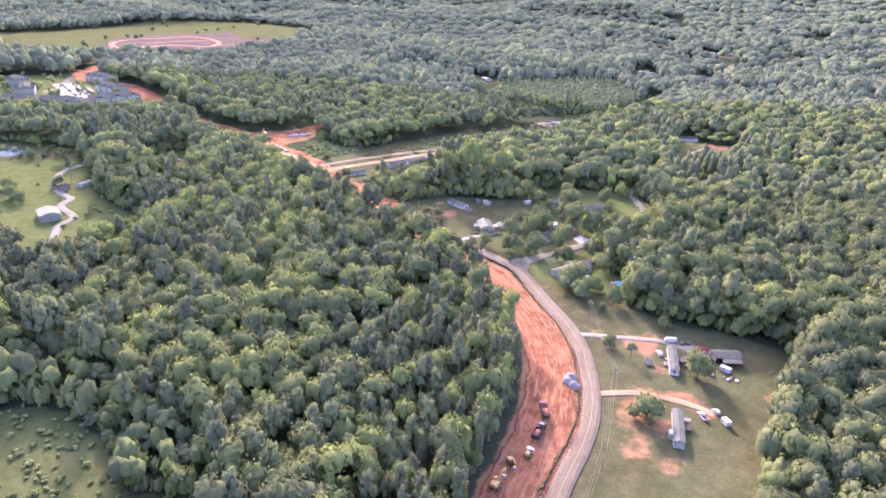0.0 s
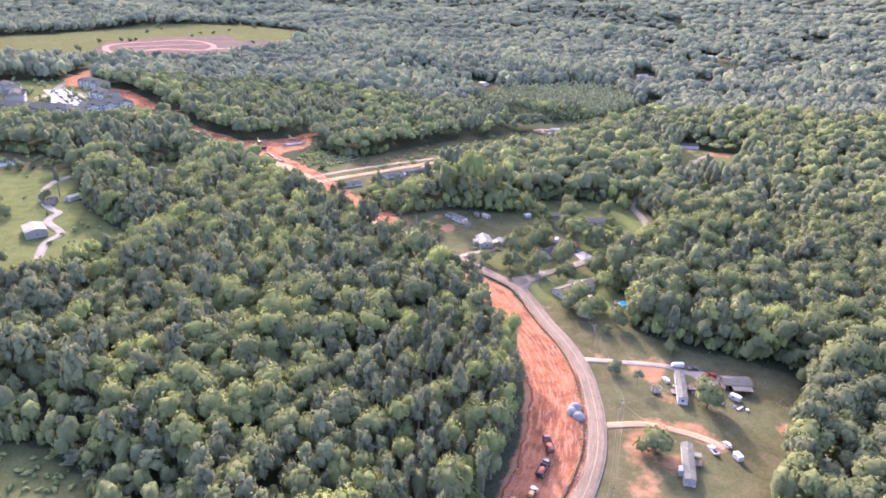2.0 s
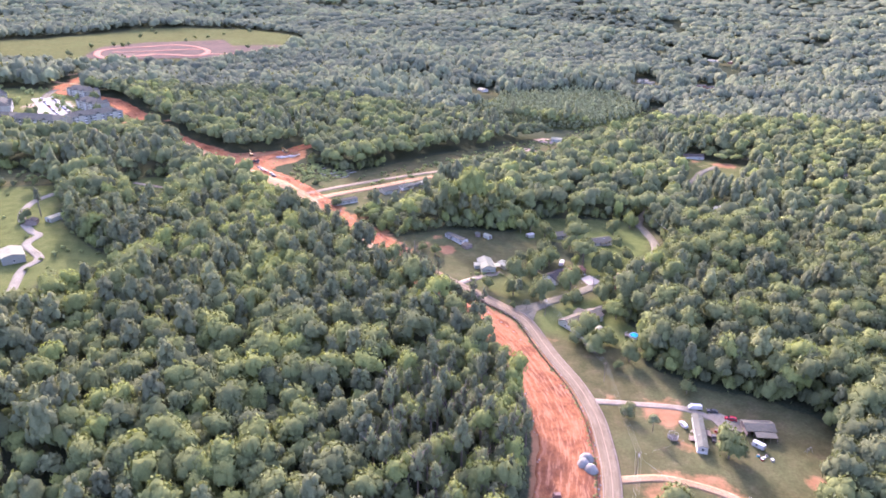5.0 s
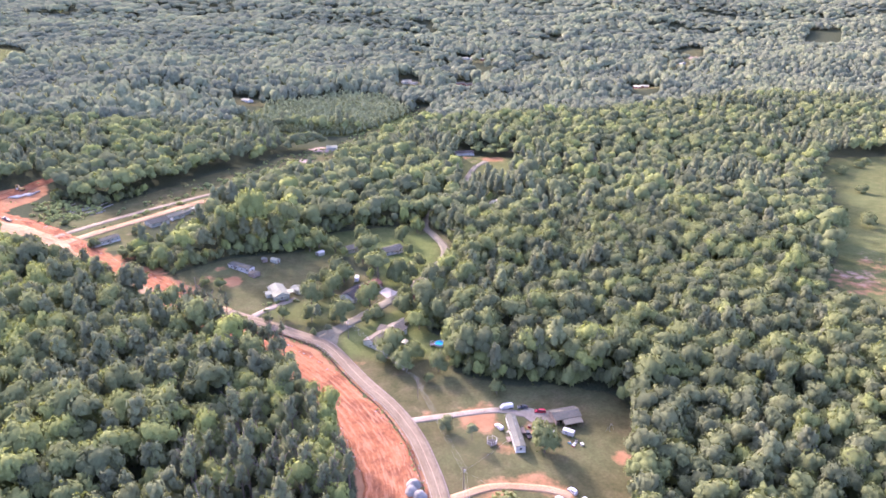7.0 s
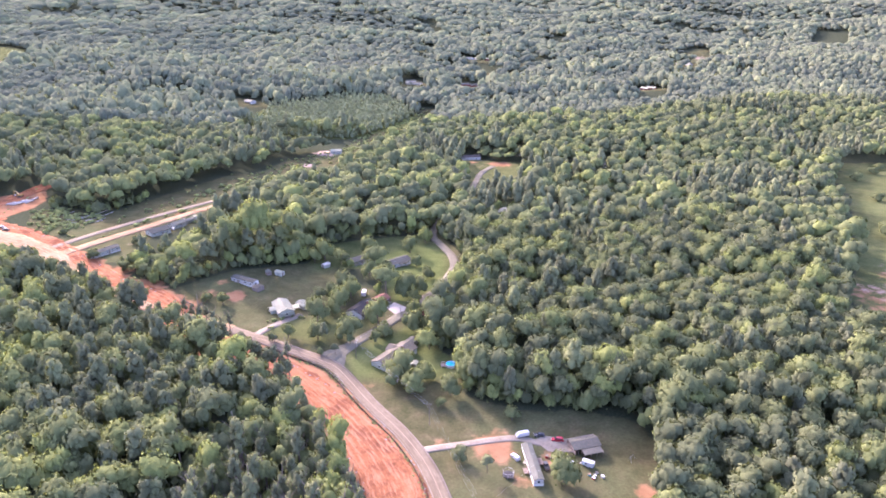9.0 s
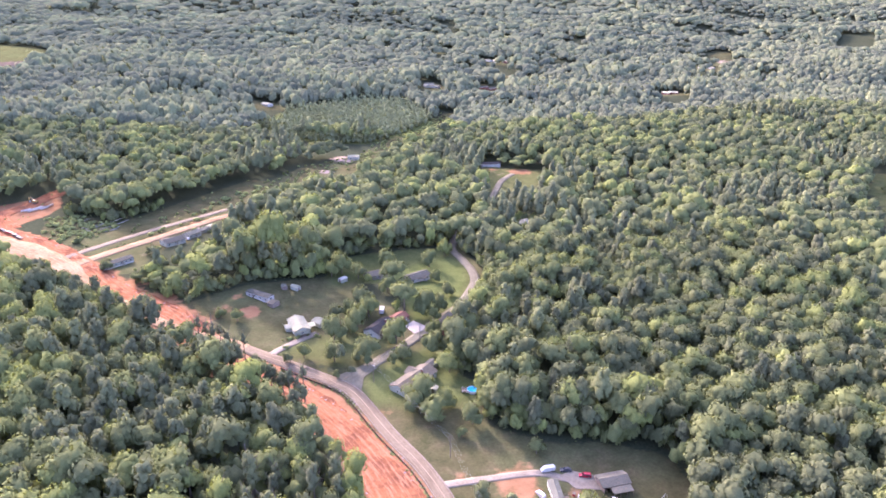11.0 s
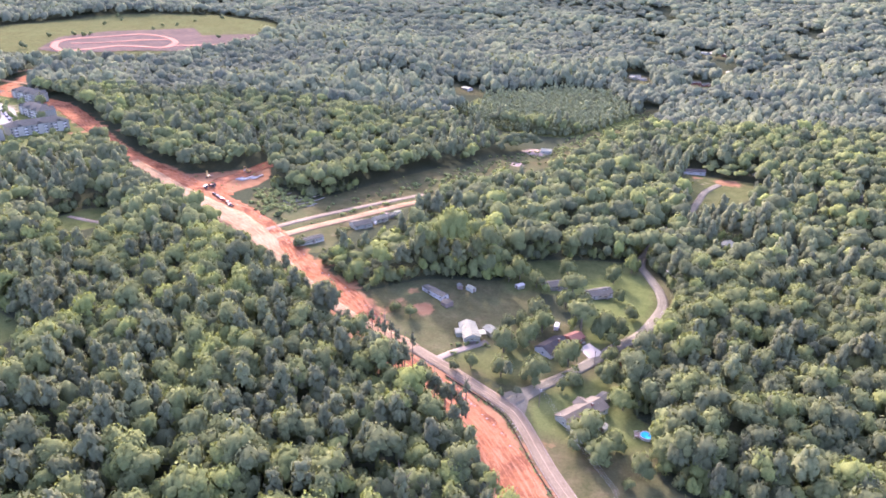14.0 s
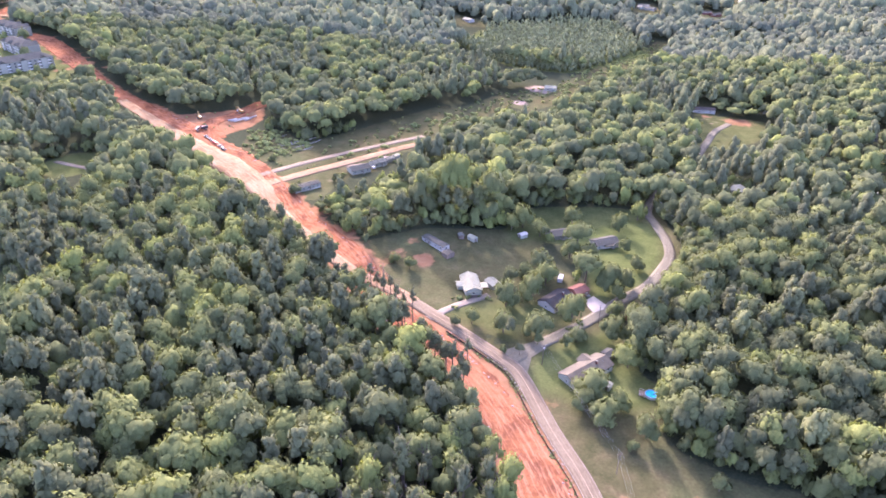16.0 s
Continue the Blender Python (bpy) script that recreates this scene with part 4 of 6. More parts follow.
def single_tree(kind, variant, height, radius, tint, lobes=9, tufts=330, bare=0.0):
    """A tree of its own: trunk with limbs, and crown."""
    rng = np.random.RandomState(100 + variant)
    root = new("pine_tree" if kind == "pine" else "tree")
    cv, cf, lift, tall, cn = with_stem(rng, kind, lobes, tufts, 0.08, bare or (0.50 if kind == "pine" else (0.42 if height > 18.5 else 0.06)), 0, 0.6)
    v = cv * (radius, radius, 1)
    v[:, 2] = height * (lift + (1 - lift) * cv[:, 2] / tall)
    leaf = link("crown", v, cf, NEEDLE if kind == "pine" else LEAF, root)
    leaf.data.polygons.foreach_set("use_smooth", np.ones(len(cf), bool))
    leaf.data.normals_split_custom_set_from_vertices(cn.tolist())
    leaf.data.attributes.new("tint", "FLOAT", "POINT").data.foreach_set("value", np.full(len(v), tint, np.float32))
    sv, sf = stem(0.85, 0.017 if kind == "pine" else 0.022, rng.uniform(-0.03, 0.03))
    bv, bf = limbs(rng, 6, 0.16, lift + 0.02, lift + 0.35)
    trunk = np.concatenate([sv, bv]) * height
    link("trunk", trunk, sf + [tuple(i + len(sv) for i in q) for q in bf], BARK, root)
    return root


def on_ground(x, y, turn=0.0, sink=0.0, size=1.0):
    return pose(x, y, float(land(x, y)) - sink, 0, 0, turn) @ Matrix.Diagonal((size, size, size, 1))


def put(ob, x, y, turn=0.0, size=1.0, sink=0.0):
    ob.matrix_basis = on_ground(x, y, turn, sink)
    ob.scale = (size, size, size)
    return ob


def place_copy(ob, x, y, turn=0.0, size=1.0, sink=0.0):
    made = copy_thing(ob, on_ground(x, y, turn, sink))
    made.scale = (size, size, size)
    return made


def build_woods():
    rng = np.random.RandomState(21)
    # the strip of wood nearest the roadbed: trees of their own
    x, y = scatter(rng, -112, 47, 139, 309, 6.9)
    keep = ~open_land(x, y, 0.5) & (x < 38)
    x, y = x[keep], y[keep]
    close = (y < 300) & (x > -25) & (y > 151)
    rank = np.flatnonzero(close)[:290]
    models = []
    for k in range(5):
        models.append(tagged(put(single_tree("broad", k, 19.5, 4.9, 0.25 + 0.17 * k, 8, 210), 0, 0), "", "tree", "woods by the roadbed"))
    for k in range(5, 9):
        models.append(tagged(put(single_tree("pine", k, 22.5, 3.7, 0.2 + 0.18 * (k - 5), 8, 190), 0, 0), "", "tree", "woods by the roadbed"))
    words = {"tree": "leafy broadleaf tree in a dense green wood", "pine_tree": "tall pine with a bare lower trunk in dense woods"}
    for n, i in enumerate(rank):
        pick = rng.randint(0, 5) if rng.rand() < 0.62 else rng.randint(5, 9)
        size = float(np.clip(rng.normal(0.97, 0.15), 0.6, 1.35))
        if n < len(models):
            ob = put(models[n], x[i], y[i], rng.uniform(0, 360), size, 0.1)
        else:
            ob = place_copy(models[pick], x[i], y[i], rng.uniform(0, 360), size, 0.1)
        tagged(ob, words[ob.name.split(".")[0]])
    used = np.zeros(len(x), bool)
    used[rank] = True
    rest = [np.stack([x[~used], y[~used]], -1)]
    # near woods on both sides
    x, y = scatter(rng, -390, 390, 132, 507, 7.7)
    keep = ~open_land(x, y, 0.5) & seen_from_road_side(x, y) & ~((x > -112) & (x < 47) & (y < 309) & (y > 139))
    rest.append(np.stack([x[keep], y[keep]], -1))
    near = np.concatenate(rest)
    # the dark stand behind the shaded trailer is older and taller
    old = inside([(-9, 470), (4.7, 485), (66.1, 489.7), (77.9, 509.8), (23.6, 531), (-9, 525)], near[:, 0], near[:, 1])
    pines = (patchy(near[:, 0], near[:, 1], 53, 9.0) + rng.normal(0, 0.25, len(near))) > np.where(near[:, 0] < 47, 0.05, 0.42)
    rows = grow(rng, *near[~pines].T, 19.5, 5.8, 9)
    rows[rows[:, 0] > 90, 5] = np.clip(rows[rows[:, 0] > 90, 5] - 0.16, 0, 1)
    rows[old[~pines], 2] *= 1.75
    rows[old[~pines], 3] *= 1.3
    young = np.zeros(len(rows), bool)
    for k in (1.03, 1.06, 1.09):
        young |= inside(YARD_CROSS, rows[:, 0] * k, 71 + (rows[:, 1] - 71) * k)
    for reach in (12, 22, 32):
        young |= inside(SCRUB_NEAR, rows[:, 0] + 0.34 * reach, rows[:, 1] - 0.94 * reach)
    rows[inside(HOUSE_FRONT, rows[:, 0], rows[:, 1]), 2] *= 0.6
    young |= inside(YOUNG_GROWTH, rows[:, 0], rows[:, 1])
    rows[young, 2] *= 0.5
    rows[young, 3] *= 0.72
    rows[young, 5] = np.clip(rows[young, 5] + 0.25, 0, 1)
    stamp("near_woods", NEAR_BROAD, rows, LEAF, "dense summer canopy of broadleaf trees", "woods")
    needles = grow(rng, *near[pines].T, 21, 4.7, 5)
    rows_front = inside(HOUSE_FRONT, needles[:, 0], needles[:, 1])
    needles[rows_front, 2] *= 0.5
    needles[inside(YOUNG_GROWTH, needles[:, 0], needles[:, 1]), 2] *= 0.45
    for reach in (10, 20, 30):
        needles[inside(SCRUB_NEAR, needles[:, 0] + 0.34 * reach, needles[:, 1] - 0.94 * reach), 2] *= 0.6
    stamp("near_pines", NEAR_PINE, needles, NEEDLE, "dark pines mixed through the woods", "woods")
    # lower storey in the gaps of the canopy
    x, y = scatter(rng, -300, 330, 140, 540, 9.2)
    keep = ~open_land(x, y, 2.0) & ((y < 470) | (x > -5)) & seen_from_road_side(x, y)
    stamp("understorey", LOW, grow(rng, x[keep], y[keep], 12.5, 4.4, 4, -0.1), LEAF, "lower storey of young trees under the canopy", "undergrowth")
    # undergrowth closes the woods' edges down to the ground
    def edge(x, y, d):
        out = np.zeros(x.shape, bool)
        for dx, dy in ((0, -d), (-d, 0), (d, 0), (-d * 0.7, -d * 0.7), (d * 0.7, -d * 0.7)):
            out |= open_land(x + dx, y + dy, 0.0)
        return out

    x, y = scatter(rng, -390, 390, 150, 660, 5.6)
    keep = ~open_land(x, y, 1.5) & seen_from_road_side(x, y)
    x, y = x[keep], y[keep]
    keep = edge(x, y, 9.0)
    stamp("wood_edge", UNDER, grow(rng, x[keep], y[keep], 8.5, 3.4, 4, 0.0), LEAF, "undergrowth and low trees along the woods' edges", "undergrowth")
    # middle distance
    x, y = scatter(rng, -730, 1360, 507, 968, 10.8)
    x2, y2 = scatter(rng, 390, 944, 212, 507, 10.8)
    x3, y3 = scatter(rng, -555, -390, 354, 507, 10.8)
    x, y = np.concatenate([x, x2, x3]), np.concatenate([y, y2, y3])
    keep = ~open_land(x, y, 1.0) & seen_from_road_side(x, y) & ~inside(HOUSE_FRONT, x, y)
    x, y = x[keep], y[keep]
    pines = (patchy(x, y, 106, 5.0) + rng.normal(0, 0.2, len(x))) > 0.3
    rows = grow(rng, x[~pines], y[~pines], 20, 7.5, 6, -0.12, 0.24)
    small = inside(YOUNG_GROWTH, rows[:, 0], rows[:, 1])
    rows[small, 2] *= 0.5
    rows[small, 5] = np.clip(rows[small, 5] + 0.3, 0, 1)
    for reach in (18, 34):
        rows[inside(CLEARING_NORTH, rows[:, 0] + 0.15 * reach, rows[:, 1] - reach), 2] *= 0.6
    stamp("middle_woods", MID_BROAD, rows, LEAF, "rolling broadleaf woods beyond the houses", "woods")
    stamp("middle_pines", MID_PINE, grow(rng, x[pines], y[pines], 22.5, 5.4, 3), NEEDLE, "stands of pine in the middle distance", "woods")
    # far country
    bands = ((-1130, 2100, 968, 1420, 14.2, 1.15), (-1500, 2700, 1420, 2000, 20.0, 1.6), (-2240, 3900, 2000, 2950, 31.0, 2.45))
    spots = [scatter(rng, *band[:5]) for band in bands]
    big = np.concatenate([np.full(len(p[0]), band[5]) for p, band in zip(spots, bands)])
    x, y = np.concatenate([p[0] for p in spots]), np.concatenate([p[1] for p in spots])
    gap = patchy(x, y, 150, 2.0) > 0.42
    keep = ~open_land(x, y, 2.0) & seen_from_road_side(x, y) & ~inside(YOUNG_PINES, x, y) & ~(gap & (y > 1350) & (x > 295))
    rows = grow(rng, x[keep], y[keep], 20, 8.4, 6, 0.0, 0.22, 0.16)
    rows[:, 3] *= big[keep]
    roll = patchy(rows[:, 0], rows[:, 1], 170, 6.4)
    rows[:, 2] *= 1.1 + 0.55 * roll
    rows[:, 5] = np.clip(rows[:, 5] + 0.5 * roll, 0, 1)
    stamp("far_woods", FAR_BROAD, rows, HAZED_LEAF, "far wooded hills, canopy beyond canopy", "woods")
    x, y = scatter(rng, -3400, 4700, 2950, 4700, 50.0)
    keep = seen_from_road_side(x, y)
    x, y = x[keep], y[keep]
    rows = grow(rng, x, y, 26, 34, 4, 0.0, 0.2, 0.1)
    rows[:, 2] *= 1.2 + 0.9 * patchy(x, y, 420, 1.4)
    stamp("horizon_woods", HORIZON, rows, HAZED_LEAF, "woods along the far ridges", "woods")
    # young plantation
    x, y = scatter(rng, 35, 330, 920, 1275, 6.4)
    keep = inside(YOUNG_PINES, x, y) & ~open_land(x, y, 0)
    stamp("young_pines", YOUNG, grow(rng, x[keep], y[keep], 12, 3.6, 4, 0.75, 0.15), HAZED_LEAF, "rows of young pines in a replanted cut", "plantation")


build_woods()


# ---- things ----
class Build:
    """Collects simple solids into one mesh."""

    def __init__(self):
        self.v, self.f = [], []

    def add(self, verts, faces):
        n = len(self.v)
        self.v += [tuple(map(float, p)) for p in verts]
        self.f += [tuple(i + n for i in q) for q in faces]
        return self

    def box(self, x, y, z, sx, sy, sz, taper=1.0):
        """Centre of the base, and size; the top may be smaller."""
        p = [(x + a * sx / 2 * k, y + b * sy / 2 * k, z + c) for c, k in ((0, 1.0), (sz, taper)) for a, b in ((-1, -1), (1, -1), (1, 1), (-1, 1))]
        return self.add(p, [(3, 2, 1, 0), (4, 5, 6, 7), (0, 1, 5, 4), (1, 2, 6, 5), (2, 3, 7, 6), (3, 0, 4, 7)])

    def prism(self, outline, y0, y1, shrink=1.0):
        """An outline in x and z drawn out along y."""
        n = len(outline)
        mx, mz = sum(p[0] for p in outline) / n, sum(p[1] for p in outline) / n
        p = [(x, y0, z) for x, z in outline] + [(mx + (x - mx) * shrink, y1, mz + (z - mz) * shrink) for x, z in outline]
        return self.add(p, [tuple(range(n)), tuple(range(2 * n - 1, n - 1, -1))] + [(k, k + n, (k + 1) % n + n, (k + 1) % n) for k in range(n)])

    def tube(self, a, b, r, sides=8, r2=None):
        """A cylinder from a to b."""
        a, b = Vector(a), Vector(b)
        way = (b - a).normalized()
        s = way.orthogonal().normalized()
        t = way.cross(s)
        p = []
        for at, k in ((a, r), (b, r if r2 is None else r2)):
            p += [at + (s * math.cos(i * 2 * math.pi / sides) + t * math.sin(i * 2 * math.pi / sides)) * k for i in range(sides)]
        return self.add(p, [tuple(range(sides - 1, -1, -1)), tuple(range(sides, 2 * sides))] + [(i, (i + 1) % sides, sides + (i + 1) % sides, sides + i) for i in range(sides)])

    def shell(self, a, b, r, wall, sides=16):
        """An open pipe from a to b."""
        a, b = Vector(a), Vector(b)
        way = (b - a).normalized()
        s = way.orthogonal().normalized()
        t = way.cross(s)
        p = []
        for at, k in ((a, r), (b, r), (b, r - wall), (a, r - wall)):
            p += [at + (s * math.cos(i * 2 * math.pi / sides) + t * math.sin(i * 2 * math.pi / sides)) * k for i in range(sides)]
        f = []
        for g in range(4):
            for i in range(sides):
                f.append((g * sides + i, g * sides + (i + 1) % sides, (g + 1) % 4 * sides + (i + 1) % sides, (g + 1) % 4 * sides + i))
        return self.add(p, f)

    def link(self, name, mat, parent=None, label="", smooth=False):
        me = bpy.data.meshes.new(name)
        me.from_pydata(self.v, [], self.f)
        me.materials.append(mat)
        bm = bmesh.new()
        bm.from_mesh(me)
        bmesh.ops.recalc_face_normals(bm, faces=bm.faces)
        bm.to_mesh(me)
        bm.free()
        if smooth:
            me.polygons.foreach_set("use_smooth", np.ones(len(me.polygons), bool))
        ob = new(name, me)
        if parent:
            ob.parent = parent
        return tagged(ob, label)


def window_on(parent, x, y, z, wide, high, facing, frame_mat=TRIM):
    """A window on a wall that faces along x or y: a frame with a pane set into it."""
    sx, sy = (0.10, wide) if facing == "x" else (wide, 0.10)
    f = Build()
    t = 0.09
    for dz, h in ((0, t), (high - t, t)):
        f.box(x, y, z + dz, sx, sy, h)
    for k in (-1, 1):
        if facing == "x":
            f.box(x, y + k * (wide - t) / 2, z + t, 0.10, t, high - 2 * t)
        else:
            f.box(x + k * (wide - t) / 2, y, z + t, t, 0.10, high - 2 * t)
    ob = f.link("window", frame_mat, parent)
    Build().box(x, y, z + t, sx * (0.5 if facing == "x" else 1) - (0 if facing == "x" else 2 * t), sy * (0.5 if facing == "y" else 1) - (0 if facing == "y" else 2 * t), high - 2 * t).link("pane", GLASS, ob)
    return ob


def gable_roof(width, length, base, rise, over, thick=0.18):
    """A pitched roof with its ridge along y."""
    hw = width / 2 + over
    drop = rise * over / (width / 2)
    outline = [(-hw, base - drop), (0, base + rise), (hw, base - drop), (hw, base - drop + thick), (0, base + rise + thick), (-hw, base - drop + thick)]
    return Build().prism(outline, -length / 2 - over, length / 2 + over)


def ribs(parent, width, length, base, rise, over, step, mat, thick=0.18):
    """Raised seams of a metal roof, as one part a slope."""
    hw, drop = width / 2 + over, rise * over / (width / 2)
    for k in (-1, 1):
        b = Build()
        n = int((length + 2 * over) / step)
        for i in range(n + 1):
            y = -length / 2 - over + i * step + 0.02
            p = [(0, y - 0.03, base + rise + thick), (0, y + 0.03, base + rise + thick), (k * hw, y + 0.03, base - drop + thick), (k * hw, y - 0.03, base - drop + thick)]
            b.add([*p, *[(x, yy, z + 0.06) for x, yy, z in p]], [(0, 1, 5, 4), (1, 2, 6, 5), (2, 3, 7, 6), (3, 0, 4, 7), (4, 5, 6, 7)])
        b.link("roof_seams", mat, parent)


def house(name, width, length, high, rise, wall, roof, label, category="house", over=0.4, seams=0.0, windows=3, chimney=False, skirt=0.0, door_side=1, wing=None, vent=False):
    """A gabled house on z = 0, ridge along y: walls, roof, doors, windows, and what else it has."""
    root = tagged(new(name), label, category)
    hw = width / 2
    body = Build().prism([(-hw, -0.6), (hw, -0.6), (hw, high), (0, high + rise), (-hw, high)], -length / 2, length / 2).link("wall", wall, root)
    r = gable_roof(width, length, high, rise, over).link("roof", roof, root)
    if seams:
        ribs(r, width, length, high, rise, over, seams, roof)
    if skirt:
        Build().box(0, 0, -0.5, width + 0.06, length + 0.06, 0.5 + skirt).link("skirting", TRIM, root)
    for k in (-1, 1):
        for i in range(windows):
            y = -length / 2 + (i + 0.5) * length / windows
            if k == door_side and i == windows // 2:
                d = Build().box(k * (hw + 0.02), y + 0.9, 0.25, 0.12, 0.95, 2.05).link("door", WOOD, root)
                Build().box(k * (hw + 0.10), y + 1.25, 1.2, 0.06, 0.06, 0.12).link("door_handle", STEEL, d)
                Build().box(k * (hw + 0.7), y + 0.9, -0.5, 1.3, 1.8, 0.75).link("step", CONCRETE, root)
            window_on(body, k * (hw + 0.01), y - 0.4, 0.95, 1.1, 1.25, "x")
    for k in (-1, 1):
        window_on(body, 0, k * (length / 2 + 0.01), 0.95, 1.2, 1.25, "y")
    Build().prism([(-hw - over, high - 0.25), (-hw - over + 0.05, high - 0.25), (-hw - over + 0.05, high - 0.05), (-hw - over, high - 0.05)], -length / 2, length / 2).link("gutter", TRIM, root)
    if chimney:
        c = Build().box(hw * 0.3, length * 0.2, high, 0.8, 0.8, rise + 0.9).link("chimney", BRICK, root)
        Build().box(hw * 0.3, length * 0.2, high + rise + 0.9, 0.95, 0.95, 0.12).link("chimney_cap", CONCRETE, c)
    if vent:
        for y in (-length * 0.3, length * 0.15, length * 0.35):
            Build().tube((hw * 0.4, y, high + rise * 0.4), (hw * 0.4, y, high + rise * 0.6 + 0.5), 0.07).link("vent_pipe", STEEL, root)
    if wing:
        wx, wy, ww, wl, wh, wr = wing
        b = Build().prism([(wy - ww / 2, -0.6), (wy + ww / 2, -0.6), (wy + ww / 2, wh), (wy, wh + wr), (wy - ww / 2, wh)], wx - wl / 2, wx + wl / 2)
        b.v = [(y, x, z) for x, y, z in b.v]
        b.link("wing", wall, root)
        b = gable_roof(ww, wl, wh, wr, over)
        b.v = [(y + wx, x + wy, z) for x, y, z in b.v]
        b.link("wing_roof", roof, root)
    return root


def deck(parent, x, y, sx, sy, z, rail=True):
    """A wooden porch with posts and a rail."""
    d = Build().box(x, y, z - 0.12, sx, sy, 0.12).link("porch", WOOD, parent)
    for a in (-1, 1):
        for b in (-1, 1):
            Build().box(x + a * (sx / 2 - 0.08), y + b * (sy / 2 - 0.08), -0.5, 0.12, 0.12, z + 0.5 + (0.95 if rail else 0)).link("post", WOOD, d)
    if rail:
        Build().box(x, y - sy / 2 + 0.08, z + 0.85, sx - 0.3, 0.08, 0.08).link("rail", WOOD, d)
        Build().box(x, y + sy / 2 - 0.08, z + 0.85, sx - 0.3, 0.08, 0.08).link("rail", WOOD, d)


def awning(parent, x, y, sx, sy, high, mat, name="awning"):
    """A flat roof on posts."""
    a = Build().box(x, y, high, sx, sy, 0.14).link(name, mat, parent)
    for i in (-1, 1):
        for k in (-1, 1):
            Build().box(x + i * (sx / 2 - 0.1), y + k * (sy / 2 - 0.1), -0.5, 0.1, 0.1, high + 0.5).link("post", WOOD, a)


def shed(name, width, length, high, rise, wall, roof, label, seams=0.0):
    root = tagged(new(name), label, "shed")
    hw = width / 2
    Build().prism([(-hw, -0.5), (hw, -0.5), (hw, high), (0, high + rise), (-hw, high)], -length / 2, length / 2).link("wall", wall, root)
    r = gable_roof(width, length, high, rise, 0.2, 0.1).link("roof", roof, root)
    if seams:
        ribs(r, width, length, high, rise, 0.2, seams, roof, 0.1)
    d = Build().box(0, -length / 2 - 0.02, 0.05, min(1.6, width * 0.5), 0.08, min(1.95, high - 0.1)).link("door", WOOD, root)
    Build().box(0.3, -length / 2 - 0.1, 1.0, 0.05, 0.06, 0.15).link("handle", STEEL, d)
    return root


# first trailer with its deck
t1 = house("mobile_home", 3.9, 22.0, 2.6, 0.6, CREAM, GREY_METAL, "long beige trailer with a grey ribbed metal roof", "mobile home", 0.2, 0.6, 6, False, 0.6, -1, None, True)
deck(t1, -3.2, -3.0, 2.0, 3.2, 0.75)
deck(t1, 3.4, 2.0, 2.4, 4.0, 0.75)
put(t1, 104.0, 268.6, -14)
t2 = house("mobile_home", 3.9, 21.6, 2.6, 0.6, SIDING, GREY_METAL, "long white trailer with a pale grey metal roof", "mobile home", 0.2, 0.6, 6, False, 0.6, 1, None, True)
deck(t2, 3.6, 2.5, 2.8, 3.6, 0.75)
awning(t2, 3.6, 4.8, 2.6, 2.4, 2.5, GREY_METAL)
Build().prism([(-3.6, -0.5), (-2.1, -0.5), (-2.1, 2.7), (-3.6, 2.4)], -6.4, -3.2).link("lean_to", SIDING, t2, "small white lean-to with a shed roof")
Build().box(0, -11.1, 0.4, 1.6, 0.5, 1.4).link("heat_unit", STEEL, t2)
put(t2, 90.5, 219.2, -15.7)

stable = tagged(new("stable"), "open-fronted stable with a ribbed grey metal roof", "shed")
Build().prism([(-5.5, 2.4), (5.5, 2.4), (5.5, 2.55), (-5.5, 2.55)], -3.8, 3.8).link("loft_beam", WOOD, stable)
sr = Build().prism([(-4.0, 2.7), (0, 4.0), (4.0, 2.7), (4.0, 2.82), (0, 4.14), (-4.0, 2.82)], -6.2, 6.2)
sr.v = [(y, x, z) for x, y, z in sr.v]
sr = sr.link("roof", RUSTY_METAL, stable)
for i in range(20):
    for k in (-1, 1):
        x = -6.1 + i * 0.64
        Build().add([(x, 0, 4.15), (x + 0.06, 0, 4.15), (x + 0.06, k * 4.0, 2.84), (x, k * 4.0, 2.84), (x, 0, 4.22), (x + 0.06, 0, 4.22), (x + 0.06, k * 4.0, 2.91), (x, k * 4.0, 2.91)],
                    [(4, 5, 6, 7), (0, 1, 5, 4), (1, 2, 6, 5), (2, 3, 7, 6), (3, 0, 4, 7)]).link("roof_seam", RUSTY_METAL, sr)
Build().box(0, 3.7, -0.5, 11.0, 0.15, 3.2).link("back_wall", WOOD, stable)
for k in (-1, 1):
    Build().box(k * 5.4, 0, -0.5, 0.15, 7.4, 3.1).link("side_wall", WOOD, stable)
for i in range(5):
    Build().box(-5.3 + i * 2.65, -3.8, -0.5, 0.16, 0.16, 3.2).link("post", WOOD, stable)
    if i < 4:
        Build().box(-4.0 + i * 2.65, -0.2, -0.3, 0.08, 7.0, 2.0).link("stall_wall", WOOD, stable)
lean = Build().add([(-3.0, -4.2, 2.6), (5.4, -4.2, 2.6), (5.4, -7.2, 2.0), (-3.0, -7.2, 2.0), (-3.0, -4.2, 2.7), (5.4, -4.2, 2.7), (5.4, -7.2, 2.1), (-3.0, -7.2, 2.1)],
                   [(0, 1, 2, 3), (4, 5, 6, 7), (0, 1, 5, 4), (1, 2, 6, 5), (2, 3, 7, 6), (3, 0, 4, 7)]).link("lean_to_roof", RUSTY_METAL, stable)
for i in range(4):
    Build().box(-2.9 + i * 2.75, -7.1, -0.5, 0.12, 0.12, 2.52).link("post", WOOD, lean)
put(stable, 129.8, 273.2, -4)

